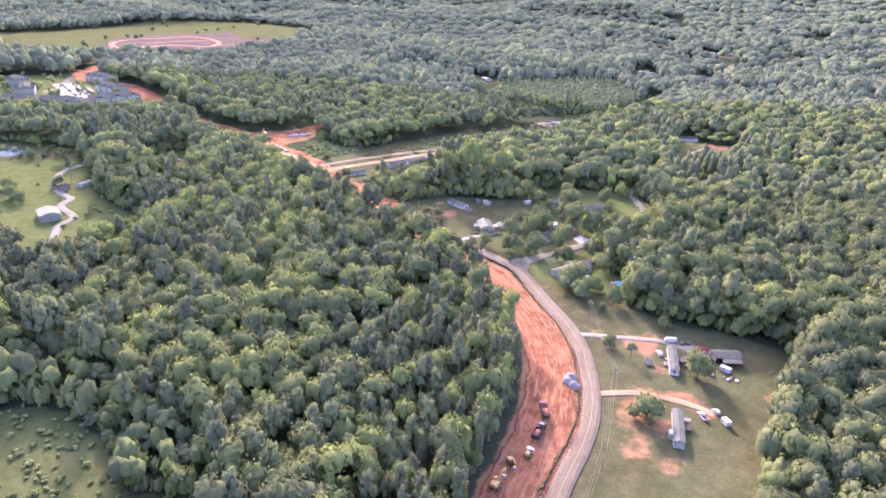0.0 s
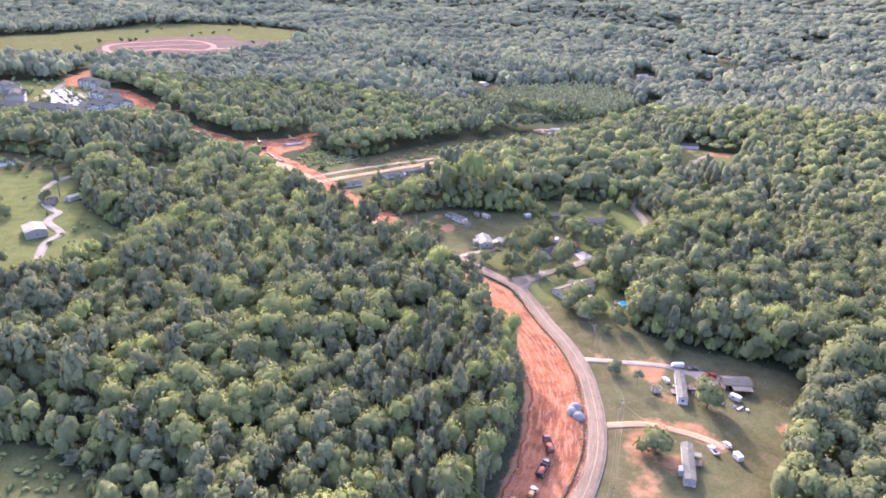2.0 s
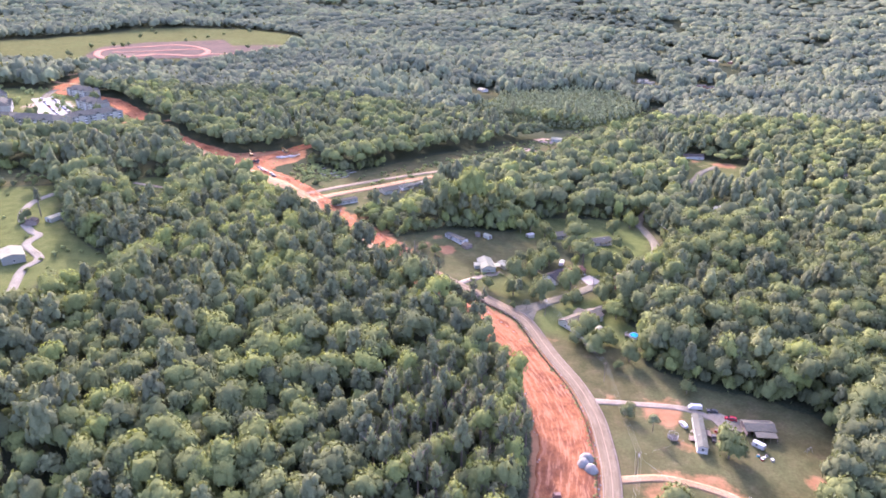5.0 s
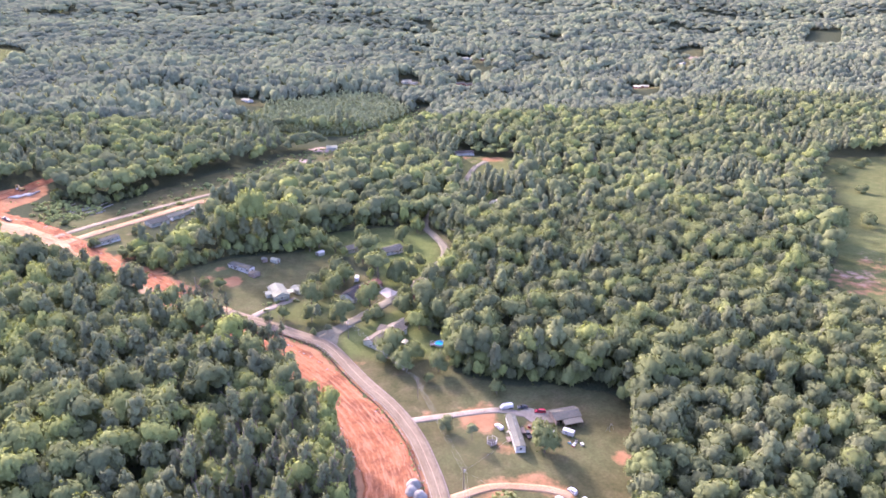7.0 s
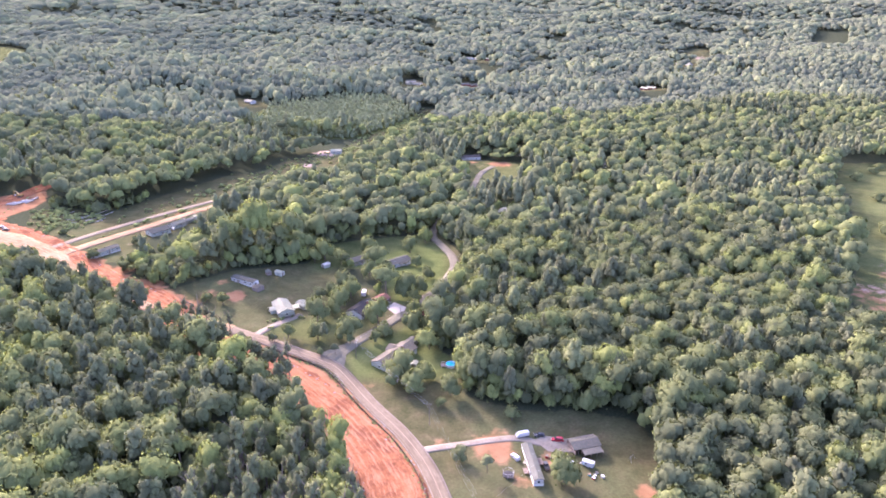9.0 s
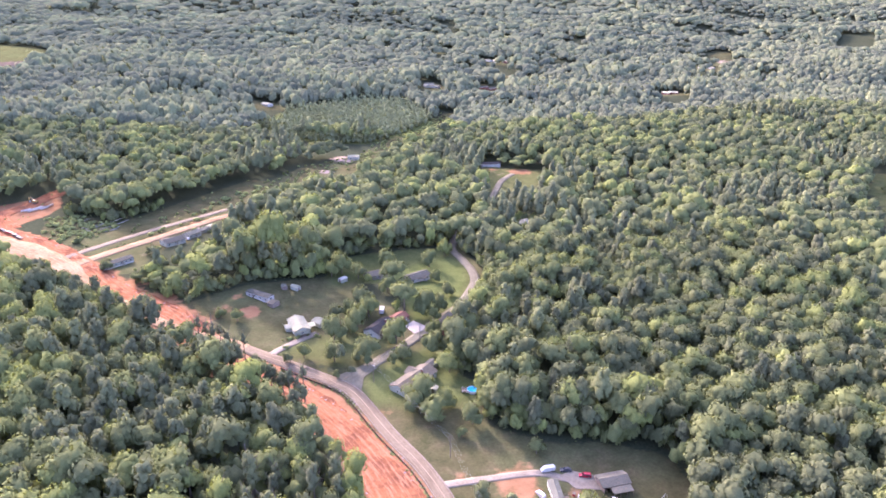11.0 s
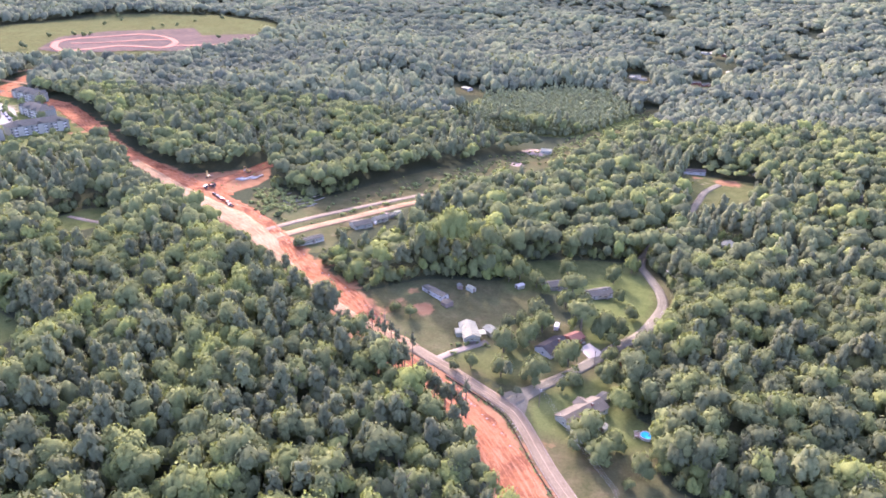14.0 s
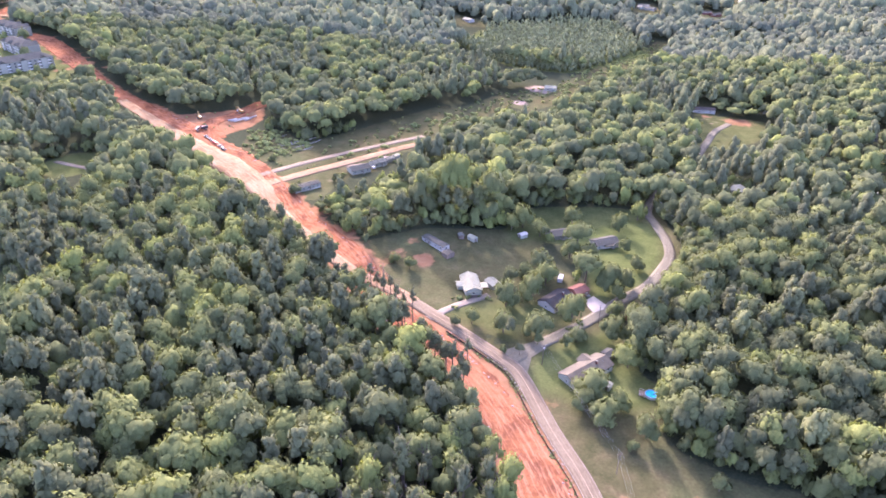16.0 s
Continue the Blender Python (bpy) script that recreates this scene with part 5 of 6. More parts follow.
# houses along the side road
hc = house("house", 9.8, 23.4, 2.9, 2.0, SIDING, SHINGLE, "white ranch house with a brown shingle roof", "house", 0.5, 0, 5, True, 0, 1, (-3.8, 4.6, 6.2, 5.4, 2.9, 1.6), True)
deck(hc, 6.3, -4.0, 3.6, 6.0, 0.6)
awning(hc, 6.0, -4.0, 3.4, 6.2, 2.7, DARK_SHINGLE, "porch_roof")
put(hc, 73.4, 359, -55)
put(shed("garden_shed", 4.8, 5.2, 2.4, 0.8, GREY_SIDING, GREY_SHINGLE, "small grey shed behind the ranch house"), 86.1, 371.2, -50)
put(shed("garden_shed", 2.7, 3.4, 2.1, 0.6, SIDING, WHITE_METAL, "little white metal shed on the lawn"), 80.9, 350.2, -40)
hw_ = house("house", 8.4, 15.7, 3.0, 1.7, SIDING, WHITE_METAL, "white house with a bright standing-seam metal roof", "house", 0.45, 0.5, 4, False, 0, 1, (-5.2, 0.6, 4.6, 4.0, 2.6, 0.8))
awning(hw_, 5.9, -2.6, 4.6, 5.0, 2.6, WHITE_METAL, "carport_roof")
awning(hw_, 0, -8.1, 6.4, 2.0, 2.5, WHITE_METAL, "porch_roof")
deck(hw_, 0, -8.1, 6.4, 2.0, 0.4, False)
put(hw_, 27.8, 424.1, 7)
put(shed("carport", 5.7, 7.3, 2.4, 0.9, WHITE_METAL, WHITE_METAL, "white metal carport with closed sides", 0.5), 39.4, 426.9, 30)
hd = house("mobile_home", 4.9, 17.7, 2.7, 0.6, CREAM, RUSTY_METAL, "faded trailer in the shade of tall woods", "mobile home", 0.2, 0.6, 4, False, 0.5, -1)
put(hd, 10.6, 466.8, 40)
put(shed("garden_shed", 5.2, 4.8, 2.3, 0.6, WOOD, SHINGLE, "brown wooden shed beside the trailer"), 17.2, 455.2, 38)
put(shed("garden_shed", 3, 3.6, 2.1, 0.6, WOOD, GREY_METAL, "small weathered shed at the wood's edge"), 25.5, 477.3, 10)
put(shed("garden_shed", 3.4, 5.2, 2.2, 0.8, SIDING, WHITE_METAL, "small white barn-style shed at the wood's edge"), 32.1, 475.1, 40)
hf = house("house", 8.7, 14.8, 2.8, 1.6, CREAM, GREY_SHINGLE, "small beige house with a grey shingle roof", "house", 0.45, 0, 4, False, 0, 1, None, True)
awning(hf, 5.0, 0.5, 2.6, 6.0, 2.4, GREY_SHINGLE, "porch_roof")
put(hf, 110, 478.4, -70)
put(shed("garden_shed", 3.4, 4.8, 2.2, 0.6, SIDING, CREAM, "pale garden shed on the mown yard"), 62.3, 482.6, -60)
hg = house("house", 10.3, 16, 2.9, 2.1, CREAM, DARK_SHINGLE, "low house under trees with a dark shingle roof", "house", 0.5, 0, 4, True, 0, 1)
put(hg, 69.9, 413, -48)
hr = house("garage", 7.3, 8.4, 2.8, 1.3, BRICK, RED_SHINGLE, "brick garage with a red-brown shingle roof", "garage", 0.35, 0, 2)
Build().box(3.24, -0.6, 0, 0.1, 4.6, 2.2).link("garage_door", TRIM, hr)
put(hr, 83.3, 423.1, -58)
hh = house("house", 8, 12.5, 2.8, 1.6, BRICK, DARK_SHINGLE, "dark-roofed brick house half hidden by trees", "house", 0.4, 0, 3)
put(hh, 109.3, 401.9, -60)
hi = house("house", 8, 13.7, 2.8, 1.5, GREY_SIDING, GREY_SHINGLE, "grey house behind yard trees", "house", 0.4, 0, 3)
put(hi, 84.4, 486.2, -75)
hl = house("mobile_home", 5.7, 20.5, 2.8, 0.8, SIDING, RUSTY_METAL, "long low trailer beside the red dirt track", "mobile home", 0.2, 0.6, 6, False, 0.4)
put(hl, -73.2, 536.9, -52)
h1 = house("house", 9.1, 14.2, 2.9, 1.7, SIDING, GREY_SHINGLE, "grey-roofed cottage with white gables", "house", 0.4, 0, 3)
put(h1, -40.9, 571.6, -58)
h2 = house("house", 7.3, 10.3, 2.8, 1.3, SIDING, GREY_METAL, "white-roofed cottage by the track", "house", 0.4, 0.6, 3)
put(h2, -28.3, 585.3, -50)
put(shed("garden_shed", 4.6, 6.8, 2.3, 0.7, GREY_SIDING, GREY_METAL, "grey metal outbuilding by the cottages", 0.6), -20.6, 594.1, -45)
put(shed("garden_shed", 3.4, 4.6, 2.2, 0.6, SIDING, WHITE_METAL, "white storage shed by the cottages"), -15.9, 601.8, -40)

# farm on the hill
barn = house("barn", 11.9, 17.6, 4.0, 1.5, GREY_SIDING, WHITE_METAL, "wide farm building with a white metal roof", "barn", 0.3, 0.7, 3)
Build().box(0, -7.75, 0, 3.6, 0.12, 3.4).link("barn_door", TRIM, barn)
put(barn, -252.8, 413.2, 36)
put(shed("farm_shed", 5.7, 10.3, 2.8, 0.9, SIDING, WHITE_METAL, "white-roofed farm shed beside the gravel drive", 0.6), -261.4, 477.9, -20)
put(shed("farm_shed", 6.4, 6.8, 2.8, 1.2, WOOD, DARK_SHINGLE, "dark wooden shed by the gravel drive"), -271.6, 469.2, 15)

# lone houses in the woods and the far settlement
for x, y, w, l, turn, wall, roof, words in (
        (228.9, 571.1, 8.3, 13, -40, SIDING, WHITE_METAL, "white house glimpsed through the canopy"),
        (236, 565.2, 4.7, 8.3, -40, SIDING, GREY_METAL, "pale trailer glimpsed through the canopy"),
        (338.7, 578.2, 8.3, 14.2, 20, SIDING, WHITE_METAL, "pale house among thick trees"),
        (415.4, 712.7, 9.4, 15.3, 50, GREY_SIDING, GREY_SHINGLE, "grey-roofed house in a leafy hollow"),
        (286.7, 788.2, 9.4, 21.2, 80, CREAM, DARK_SHINGLE, "dark-roofed house behind a clay drive"),
        (140.4, 841.3, 8.3, 11.8, 70, SIDING, WHITE_METAL, "white shed in a dusty clearing"),
        (354, 788.2, 5.9, 9.4, 60, SIDING, WHITE_METAL, "white trailer at the clearing's edge")):
    put(house("house", w, l, 3.5, 1.5, wall, roof, words, "house", 0.4, 0, 2), x, y, turn)


def wheel(parent, x, y, r, wide):
    """A tyre with a rim, axle along x."""
    w = Build().tube((x - wide / 2, y, r), (x + wide / 2, y, r), r, 12).link("wheel", RUBBER, parent)
    Build().tube((x - wide / 2 - 0.02, y, r), (x + wide / 2 + 0.02, y, r), r * 0.55, 10).link("rim", STEEL, w)
    return w


def car(name, paint, label, category, length=4.6, wide=1.85, style="sedan"):
    """A parked vehicle, nose along +y."""
    root = tagged(new(name), label, category)
    h, l = wide / 2, length / 2
    if style == "van":
        hull = [(-l, 0.35), (l * 0.96, 0.35), (l, 0.9), (l * 0.86, 1.15), (l * 0.62, 1.95), (l * 0.5, 2.1), (-l * 0.97, 2.1), (-l, 1.9)]
        glass = [(l * 0.35, 1.25), (l * 0.82, 1.25), (l * 0.62, 1.86), (l * 0.35, 1.86)]
        cabin = None
    elif style == "pickup":
        hull = [(-l, 0.45), (l * 0.97, 0.45), (l, 0.95), (l * 0.5, 1.12), (-l, 1.1)]
        cabin = [(-l * 0.12, 1.1), (l * 0.5, 1.1), (l * 0.27, 1.75), (-l * 0.06, 1.78)]
        glass = [(-l * 0.04, 1.18), (l * 0.38, 1.18), (l * 0.24, 1.66), (-l * 0.02, 1.66)]
    elif style == "suv":
        hull = [(-l, 0.38), (l * 0.97, 0.38), (l, 0.85), (l * 0.48, 1.08), (-l * 0.98, 1.08)]
        cabin = [(-l * 0.97, 1.05), (l * 0.46, 1.05), (l * 0.2, 1.7), (-l * 0.86, 1.72)]
        glass = [(-l * 0.84, 1.14), (l * 0.36, 1.14), (l * 0.17, 1.58), (-l * 0.78, 1.58)]
    else:
        hull = [(-l, 0.32), (l * 0.97, 0.32), (l, 0.7), (l * 0.42, 0.92), (-l * 0.96, 0.95)]
        cabin = [(-l * 0.78, 0.9), (l * 0.42, 0.9), (l * 0.08, 1.42), (-l * 0.48, 1.44)]
        glass = [(-l * 0.6, 0.98), (l * 0.3, 0.98), (l * 0.06, 1.33), (-l * 0.42, 1.33)]

    def along(outline, half, taper=1.0):
        n = len(outline)
        z0 = min(z for _, z in outline)
        z1 = max(z for _, z in outline)
        width = [half * (1 - (1 - taper) * (z - z0) / (z1 - z0)) for _, z in outline]
        p = [(-w, y, z) for (y, z), w in zip(outline, width)] + [(w, y, z) for (y, z), w in zip(outline, width)]
        return Build().add(p, [tuple(range(n)), tuple(range(2 * n - 1, n - 1, -1))] + [(k, k + n, (k + 1) % n + n, (k + 1) % n) for k in range(n)])

    body = along(hull, h, 0.94).link("body", paint, root)
    if cabin:
        along(cabin, h * 0.93, 0.8).link("cabin", paint, root)
    along(glass, h * (0.945 if style == "van" else 0.92), 0.93 if style == "van" else 0.87).link("side_glass", GLASS, root)
    if cabin:
        (ya, za), (yb, zb) = cabin[1], cabin[2]
        Build().add([(-h * 0.8, ya + 0.02, za + 0.07), (h * 0.8, ya + 0.02, za + 0.07), (h * 0.66, yb + 0.06, zb - 0.04), (-h * 0.66, yb + 0.06, zb - 0.04),
                     (-h * 0.8, ya - 0.1, za), (h * 0.8, ya - 0.1, za), (h * 0.66, yb - 0.05, zb - 0.12), (-h * 0.66, yb - 0.05, zb - 0.12)],
                    [(0, 1, 2, 3), (4, 5, 6, 7), (0, 1, 5, 4), (1, 2, 6, 5), (2, 3, 7, 6), (3, 0, 4, 7)]).link("windscreen", GLASS, root)
    if style == "pickup":
        Build().box(0, -l * 0.55, 1.06, wide * 0.8, length * 0.4, 0.06).link("bed_liner", RUBBER, root)
    r = 0.36 if style in ("pickup", "suv", "van") else 0.31
    for k in (-1, 1):
        for y in (-l * 0.62, l * 0.62):
            wheel(root, k * (h - 0.1), y, r, 0.24)
        Build().box(k * h * 0.68, l * 0.97, 0.62, 0.34, 0.1, 0.16).link("headlight", TRIM, root)
        Build().box(k * h * 0.78, -l - 0.0, 0.72, 0.2, 0.08, 0.2).link("tail_light", RED_CAR, root)
    return root


put(car("van", WHITE_CAR, "white van parked beside the trailer", "van", 5.6, 2.0, "van"), 108.6, 287, 84)
put(car("car", DARK_CAR, "dark car parked behind the trailer", "car"), 115.6, 285.1, 72)
suv = put(car("car", SILVER_CAR, "silver sport utility car on bare clay", "car", 4.6, 1.85, "suv"), 99.6, 274.9, 10)
put(car("car", RED_CAR, "dark red car on the gravel patch", "car", 4.9, 1.85, "suv"), 121.5, 280.1, 66)
put(car("pickup_truck", WHITE_CAR, "white pickup parked on the dirt drive", "pickup truck", 5.5, 1.95, "pickup"), 103.4, 228.4, 8)
put(car("car", SILVER_CAR, "pale silver hatchback on the grass", "car", 3.9, 1.75, "suv"), 110, 231.8, 14)
put(car("car", WHITE_CAR, "white car parked under a tree", "car"), 117.5, 260.3, 30)
put(car("car", DARK_CAR, "dark pickup beside the trailer porch", "pickup truck", 5.2, 1.9, "pickup"), 109.3, 266.7, -12)
put(car("car", WHITE_CAR, "white car by the cottage", "car", 4.4, 1.8, "suv"), -31.3, 578.2, 20)
put(car("car", SILVER_CAR, "silver car by the dark-roofed brick house", "car"), 112.7, 409.5, -40)


def camper(label, length=5.0, wide=2.4, high=2.5):
    root = tagged(new("camper"), label, "camper trailer")
    b = Build().prism([(-wide / 2, 0.55), (wide / 2, 0.55), (wide / 2, high - 0.2), (wide / 2 - 0.25, high), (-wide / 2 + 0.25, high), (-wide / 2, high - 0.2)], -length / 2, length / 2).link("body", WHITE_CAR, root)
    for k in (-1, 1):
        window_on(b, k * (wide / 2 + 0.01), 0.6, 1.3, 1.0, 0.7, "x", STEEL)
        wheel(root, k * (wide / 2 - 0.15), -0.3, 0.34, 0.22)
    Build().box(wide / 2 + 0.02, -length * 0.3, 0.65, 0.06, 0.75, 1.6).link("door", TRIM, root)
    Build().tube((-0.5, length / 2, 0.5), (0, length / 2 + 1.1, 0.45), 0.05).tube((0.5, length / 2, 0.5), (0, length / 2 + 1.1, 0.45), 0.05).link("tow_bar", STEEL, root)
    Build().box(0.2, 0.3, high, 0.7, 0.9, 0.22).link("roof_vent", TRIM, root)
    return root


put(camper("white box trailer parked on the grass", 3.6, 2.4, 2.6), 111.2, 224.2, 12)
put(camper("white camper parked by the stable", 4.6, 2.3, 2.5), 125.8, 262.7, 40)
put(camper("white camper parked under trees", 5.2, 2.4, 2.8), 76.1, 434.8, -20)


def dump_truck(paint, label):
    root = tagged(new("dump_truck"), label, "dump truck")
    Build().box(0, -0.5, 0.9, 1.3, 8.6, 0.5).link("chassis", RUBBER, root)
    cab = Build().box(0, 3.0, 1.3, 2.5, 1.7, 1.7, 0.9).link("cab", paint, root)
    Build().box(0, 3.78, 2.0, 2.0, 0.1, 0.75).link("windscreen", GLASS, cab)
    Build().prism([(-1.25, 1.0), (1.25, 1.0), (1.1, 1.9), (-1.1, 1.9)], 3.8, 5.0).link("bonnet", paint, root)
    bed = Build()
    bed.box(0, -2.0, 1.5, 2.7, 5.4, 0.15)
    bed.box(-1.35, -2.0, 1.5, 0.12, 5.4, 1.3).box(1.35, -2.0, 1.5, 0.12, 5.4, 1.3).box(0, 0.7, 1.5, 2.8, 0.14, 1.6).box(0, -4.7, 1.5, 2.8, 0.12, 1.1)
    bd = bed.link("dump_bed", paint, root, "steel tipping bed stained with clay")
    for i in range(5):
        Build().box(-1.45, -4.2 + i * 1.1, 1.5, 0.1, 0.12, 1.25).box(1.45, -4.2 + i * 1.1, 1.5, 0.1, 0.12, 1.25).link("stake", paint, bd)
    v, f = icosa()
    Build().add(v * (1.15, 2.3, 0.75) + (0, -2.0, 2.2), f).link("load", CLAY_HEAP, bd, "heaped red earth")
    for k in (-1, 1):
        for y in (3.9, -1.8, -3.3):
            wheel(root, k * 1.15, y, 0.58, 0.42)
        Build().box(k * 1.0, 5.0, 1.15, 0.3, 0.08, 0.25).link("headlight", TRIM, root)
    return root


def excavator(label, size=1.0):
    root = tagged(new("excavator"), label, "excavator")
    for k in (-1, 1):
        t = Build().prism([(-2.0, 0.45), (-1.7, 0.05), (1.7, 0.05), (2.0, 0.45), (1.7, 0.9), (-1.7, 0.9)], k * 1.25 - 0.3, k * 1.25 + 0.3)
        t.v = [(y, x, z) for x, y, z in t.v]
        tr = t.link("track", RUBBER, root)
        for i in range(4):
            Build().tube((k * 1.25 - 0.34, -1.35 + i * 0.9, 0.46), (k * 1.25 + 0.34, -1.35 + i * 0.9, 0.46), 0.3, 8).link("roller", STEEL, tr)
    Build().tube((0, 0, 0.8), (0, 0, 1.1), 0.9, 12).link("turntable", STEEL, root)
    body = Build().prism([(-1.35, 1.1), (1.35, 1.1), (1.35, 2.0), (1.1, 2.25), (-1.1, 2.25), (-1.35, 2.0)], -2.2, 0.4).link("engine_body", YELLOW, root)
    Build().box(0, -2.1, 1.15, 2.6, 0.5, 1.0, 0.92).link("counterweight", YELLOW, body)
    cab = Build().box(-0.85, 1.0, 1.1, 1.0, 1.6, 1.8, 0.92).link("cab", YELLOW, root)
    Build().box(-0.85, 1.76, 1.9, 0.8, 0.1, 0.85).box(-1.36, 1.0, 1.9, 0.08, 1.2, 0.8).link("cab_glass", GLASS, cab)
    boom = Build().prism([(0.6, 1.5), (0.6, 2.1), (3.3, 4.7), (5.4, 4.3), (5.3, 3.9), (3.3, 4.2)], 0.1, 0.55)
    boom.v = [(y, x, z) for x, y, z in boom.v]
    bm_ = boom.link("boom", YELLOW, root)
    arm = Build().prism([(5.1, 4.5), (5.6, 4.3), (5.3, 1.6), (5.0, 1.6)], 0.15, 0.5)
    arm.v = [(y, x, z) for x, y, z in arm.v]
    arm.link("stick", YELLOW, root)
    Build().tube((0.32, 1.4, 1.9), (0.32, 3.2, 3.6), 0.09).link("ram", STEEL, bm_)
    bucket = Build().prism([(4.4, 1.7), (5.4, 1.6), (5.2, 0.7), (4.5, 0.5), (4.1, 1.0)], -0.25, 0.85)
    bucket.v = [(y, x, z) for x, y, z in bucket.v]
    bucket.link("bucket", STEEL, root)
    root.scale = (size, size, size)
    return root


def roller(label):
    root = tagged(new("road_roller"), label, "road roller")
    Build().tube((-1.05, 1.7, 0.75), (1.05, 1.7, 0.75), 0.75, 16).link("drum", STEEL, root)
    Build().box(0, 1.7, 0.7, 2.4, 1.9, 0.3).link("yoke", YELLOW, root)
    Build().box(0, -1.2, 0.7, 1.8, 2.4, 1.1, 0.9).link("engine_body", YELLOW, root)
    c = Build().box(0, 0.2, 1.0, 1.6, 1.3, 0.6).link("seat_deck", RUBBER, root)
    Build().box(0, 0.2, 2.75, 1.8, 1.7, 0.12).link("canopy", WHITE_CAR, root)
    for a in (-1, 1):
        for b in (-1, 1):
            Build().box(a * 0.8, 0.2 + b * 0.7, 1.4, 0.07, 0.07, 1.4).link("canopy_post", RUBBER, c)
        wheel(root, a * 0.85, -1.6, 0.72, 0.5)
    return root


CLAY_HEAP = surface("heaped_clay", (0.28, 0.09, 0.05), (0.42, 0.16, 0.09), 2.0, 0.95)
put(dump_truck(ORANGE, "clay-stained dump truck on the graded roadbed"), 40, 227, 5, 1.0, -0.25)
put(dump_truck(DARK_CAR, "dark dump truck with a loaded bed on red clay"), 36.1, 213.6, -28, 1.0, -0.25)
put(roller("road roller with a white canopy on red clay"), 31, 202, -30, 1.0, -0.25)
put(excavator("yellow excavator with a raised boom"), 17.9, 185.3, -35, 1.0, -0.25)
put(excavator("small yellow excavator at the wood's edge", 0.75), 24, 197.1, 200, 0.75, -0.25)
for x, y, turn, paint in ((-144, 604.2, 45, DARK_CAR), (-149.9, 611.2, 48, RED_CAR), (-154.6, 617.1, 40, DARK_CAR), (-140.4, 598.3, 50, DARK_CAR), (-159.3, 623, 42, DARK_CAR)):
    put(tagged(car("pickup_truck", paint, "crew pickup parked along the haul road", "pickup truck", 5.5, 1.95, "pickup"), group="crew pickups"), x, y, turn, 1.0, -0.5)
put(dump_truck(DARK_CAR, "dump truck waiting at the staging yard"), -167.6, 640.7, 130, 1.0, -0.2)
put(excavator("yellow excavator in the staging yard"), -148.7, 689.1, 60, 1.0, -0.2)
put(excavator("yellow excavator on the haul road"), -177, 667.9, 30, 1.0, -0.2)


HEAPS = ((54.9, 252.4, 6.0, 2.3), (52.9, 249.4, 5.6, 2.2), (55.2, 246.2, 5.8, 2.3))


def gravel_heap(variant, wide, high):
    """A tipped load of crushed stone with a rounded top."""
    root = tagged(new("gravel_heap"), "rounded heap of pale grey crushed stone", "gravel heap", "gravel heaps on the roadbed")
    rings, around, v, f = 9, 28, [], []
    for r in range(rings):
        k = 1 - r / (rings - 1)
        for a in range(around):
            turn = a * 2 * math.pi / around
            bend = noise.noise(Vector((math.cos(turn) * 1.3 * k + variant * 7, math.sin(turn) * 1.3 * k, r * 0.3)))
            d = wide / 2 * k * (1 + 0.14 * bend)
            v.append((math.cos(turn) * d, math.sin(turn) * d * 0.9, high * (1 - k ** 2.2) * (1 + 0.12 * bend) - (0.25 if r == 0 else 0)))
    for r in range(rings - 1):
        for a in range(around):
            b = (a + 1) % around
            f.append((r * around + a, r * around + b, (r + 1) * around + b, (r + 1) * around + a))
    heap = Build().add(v, f).link("mound", CRUSHED, root, "", True)
    return root


for n, (x, y, w, h) in enumerate(HEAPS):
    put(gravel_heap(n, w, h), x, y, n * 70, 1.0, -0.2)
for i in range(7):
    b = tagged(new("culvert_pipe"), "grey drainage pipe stacked in the staging yard", "culvert pipe", "pipes in the staging yard")
    Build().shell((-3.5, 0, 0.5), (3.5, 0, 0.5), 0.5, 0.08, 12).link("barrel", PLASTIC, b, "", True)
    Build().shell((3.4, 0, 0.5), (3.9, 0, 0.5), 0.58, 0.1, 12).link("bell_end", PLASTIC, b)
    put(b, -151 + i * 2.4, 668 + i * 1.8 - (i % 3) * 2.8, 40 + i * 3, 1.0, -0.3)


def pool():
    root = tagged(new("swimming_pool"), "round above-ground pool with bright blue water", "swimming pool")
    Build().shell((0, 0, -0.3), (0, 0, 1.25), 2.7, 0.12, 24).link("pool_wall", TRIM, root)
    Build().tube((0, 0, -0.2), (0, 0, 1.02), 2.58, 24).link("water", POOL_WATER, root, "clear blue water")
    for i in range(12):
        a = i * math.pi / 6
        Build().box(2.76 * math.cos(a), 2.76 * math.sin(a), -0.3, 0.14, 0.14, 1.55).link("upright", TRIM, root)
    d = Build().box(-3.9, -0.4, 0.95, 2.3, 3.6, 0.12).link("pool_deck", WOOD, root, "faded wooden deck")
    for a in (-1, 1):
        for b in (-1, 1):
            Build().box(-3.9 + a * 1.0, -0.4 + b * 1.6, -0.4, 0.12, 0.12, 2.2).link("deck_post", TRIM, d)
        Build().box(-3.9, -0.4 + a * 1.6, 1.75, 2.0, 0.08, 0.08).link("deck_rail", TRIM, d)
    return root


put(pool(), 98.6, 346.4, -15)


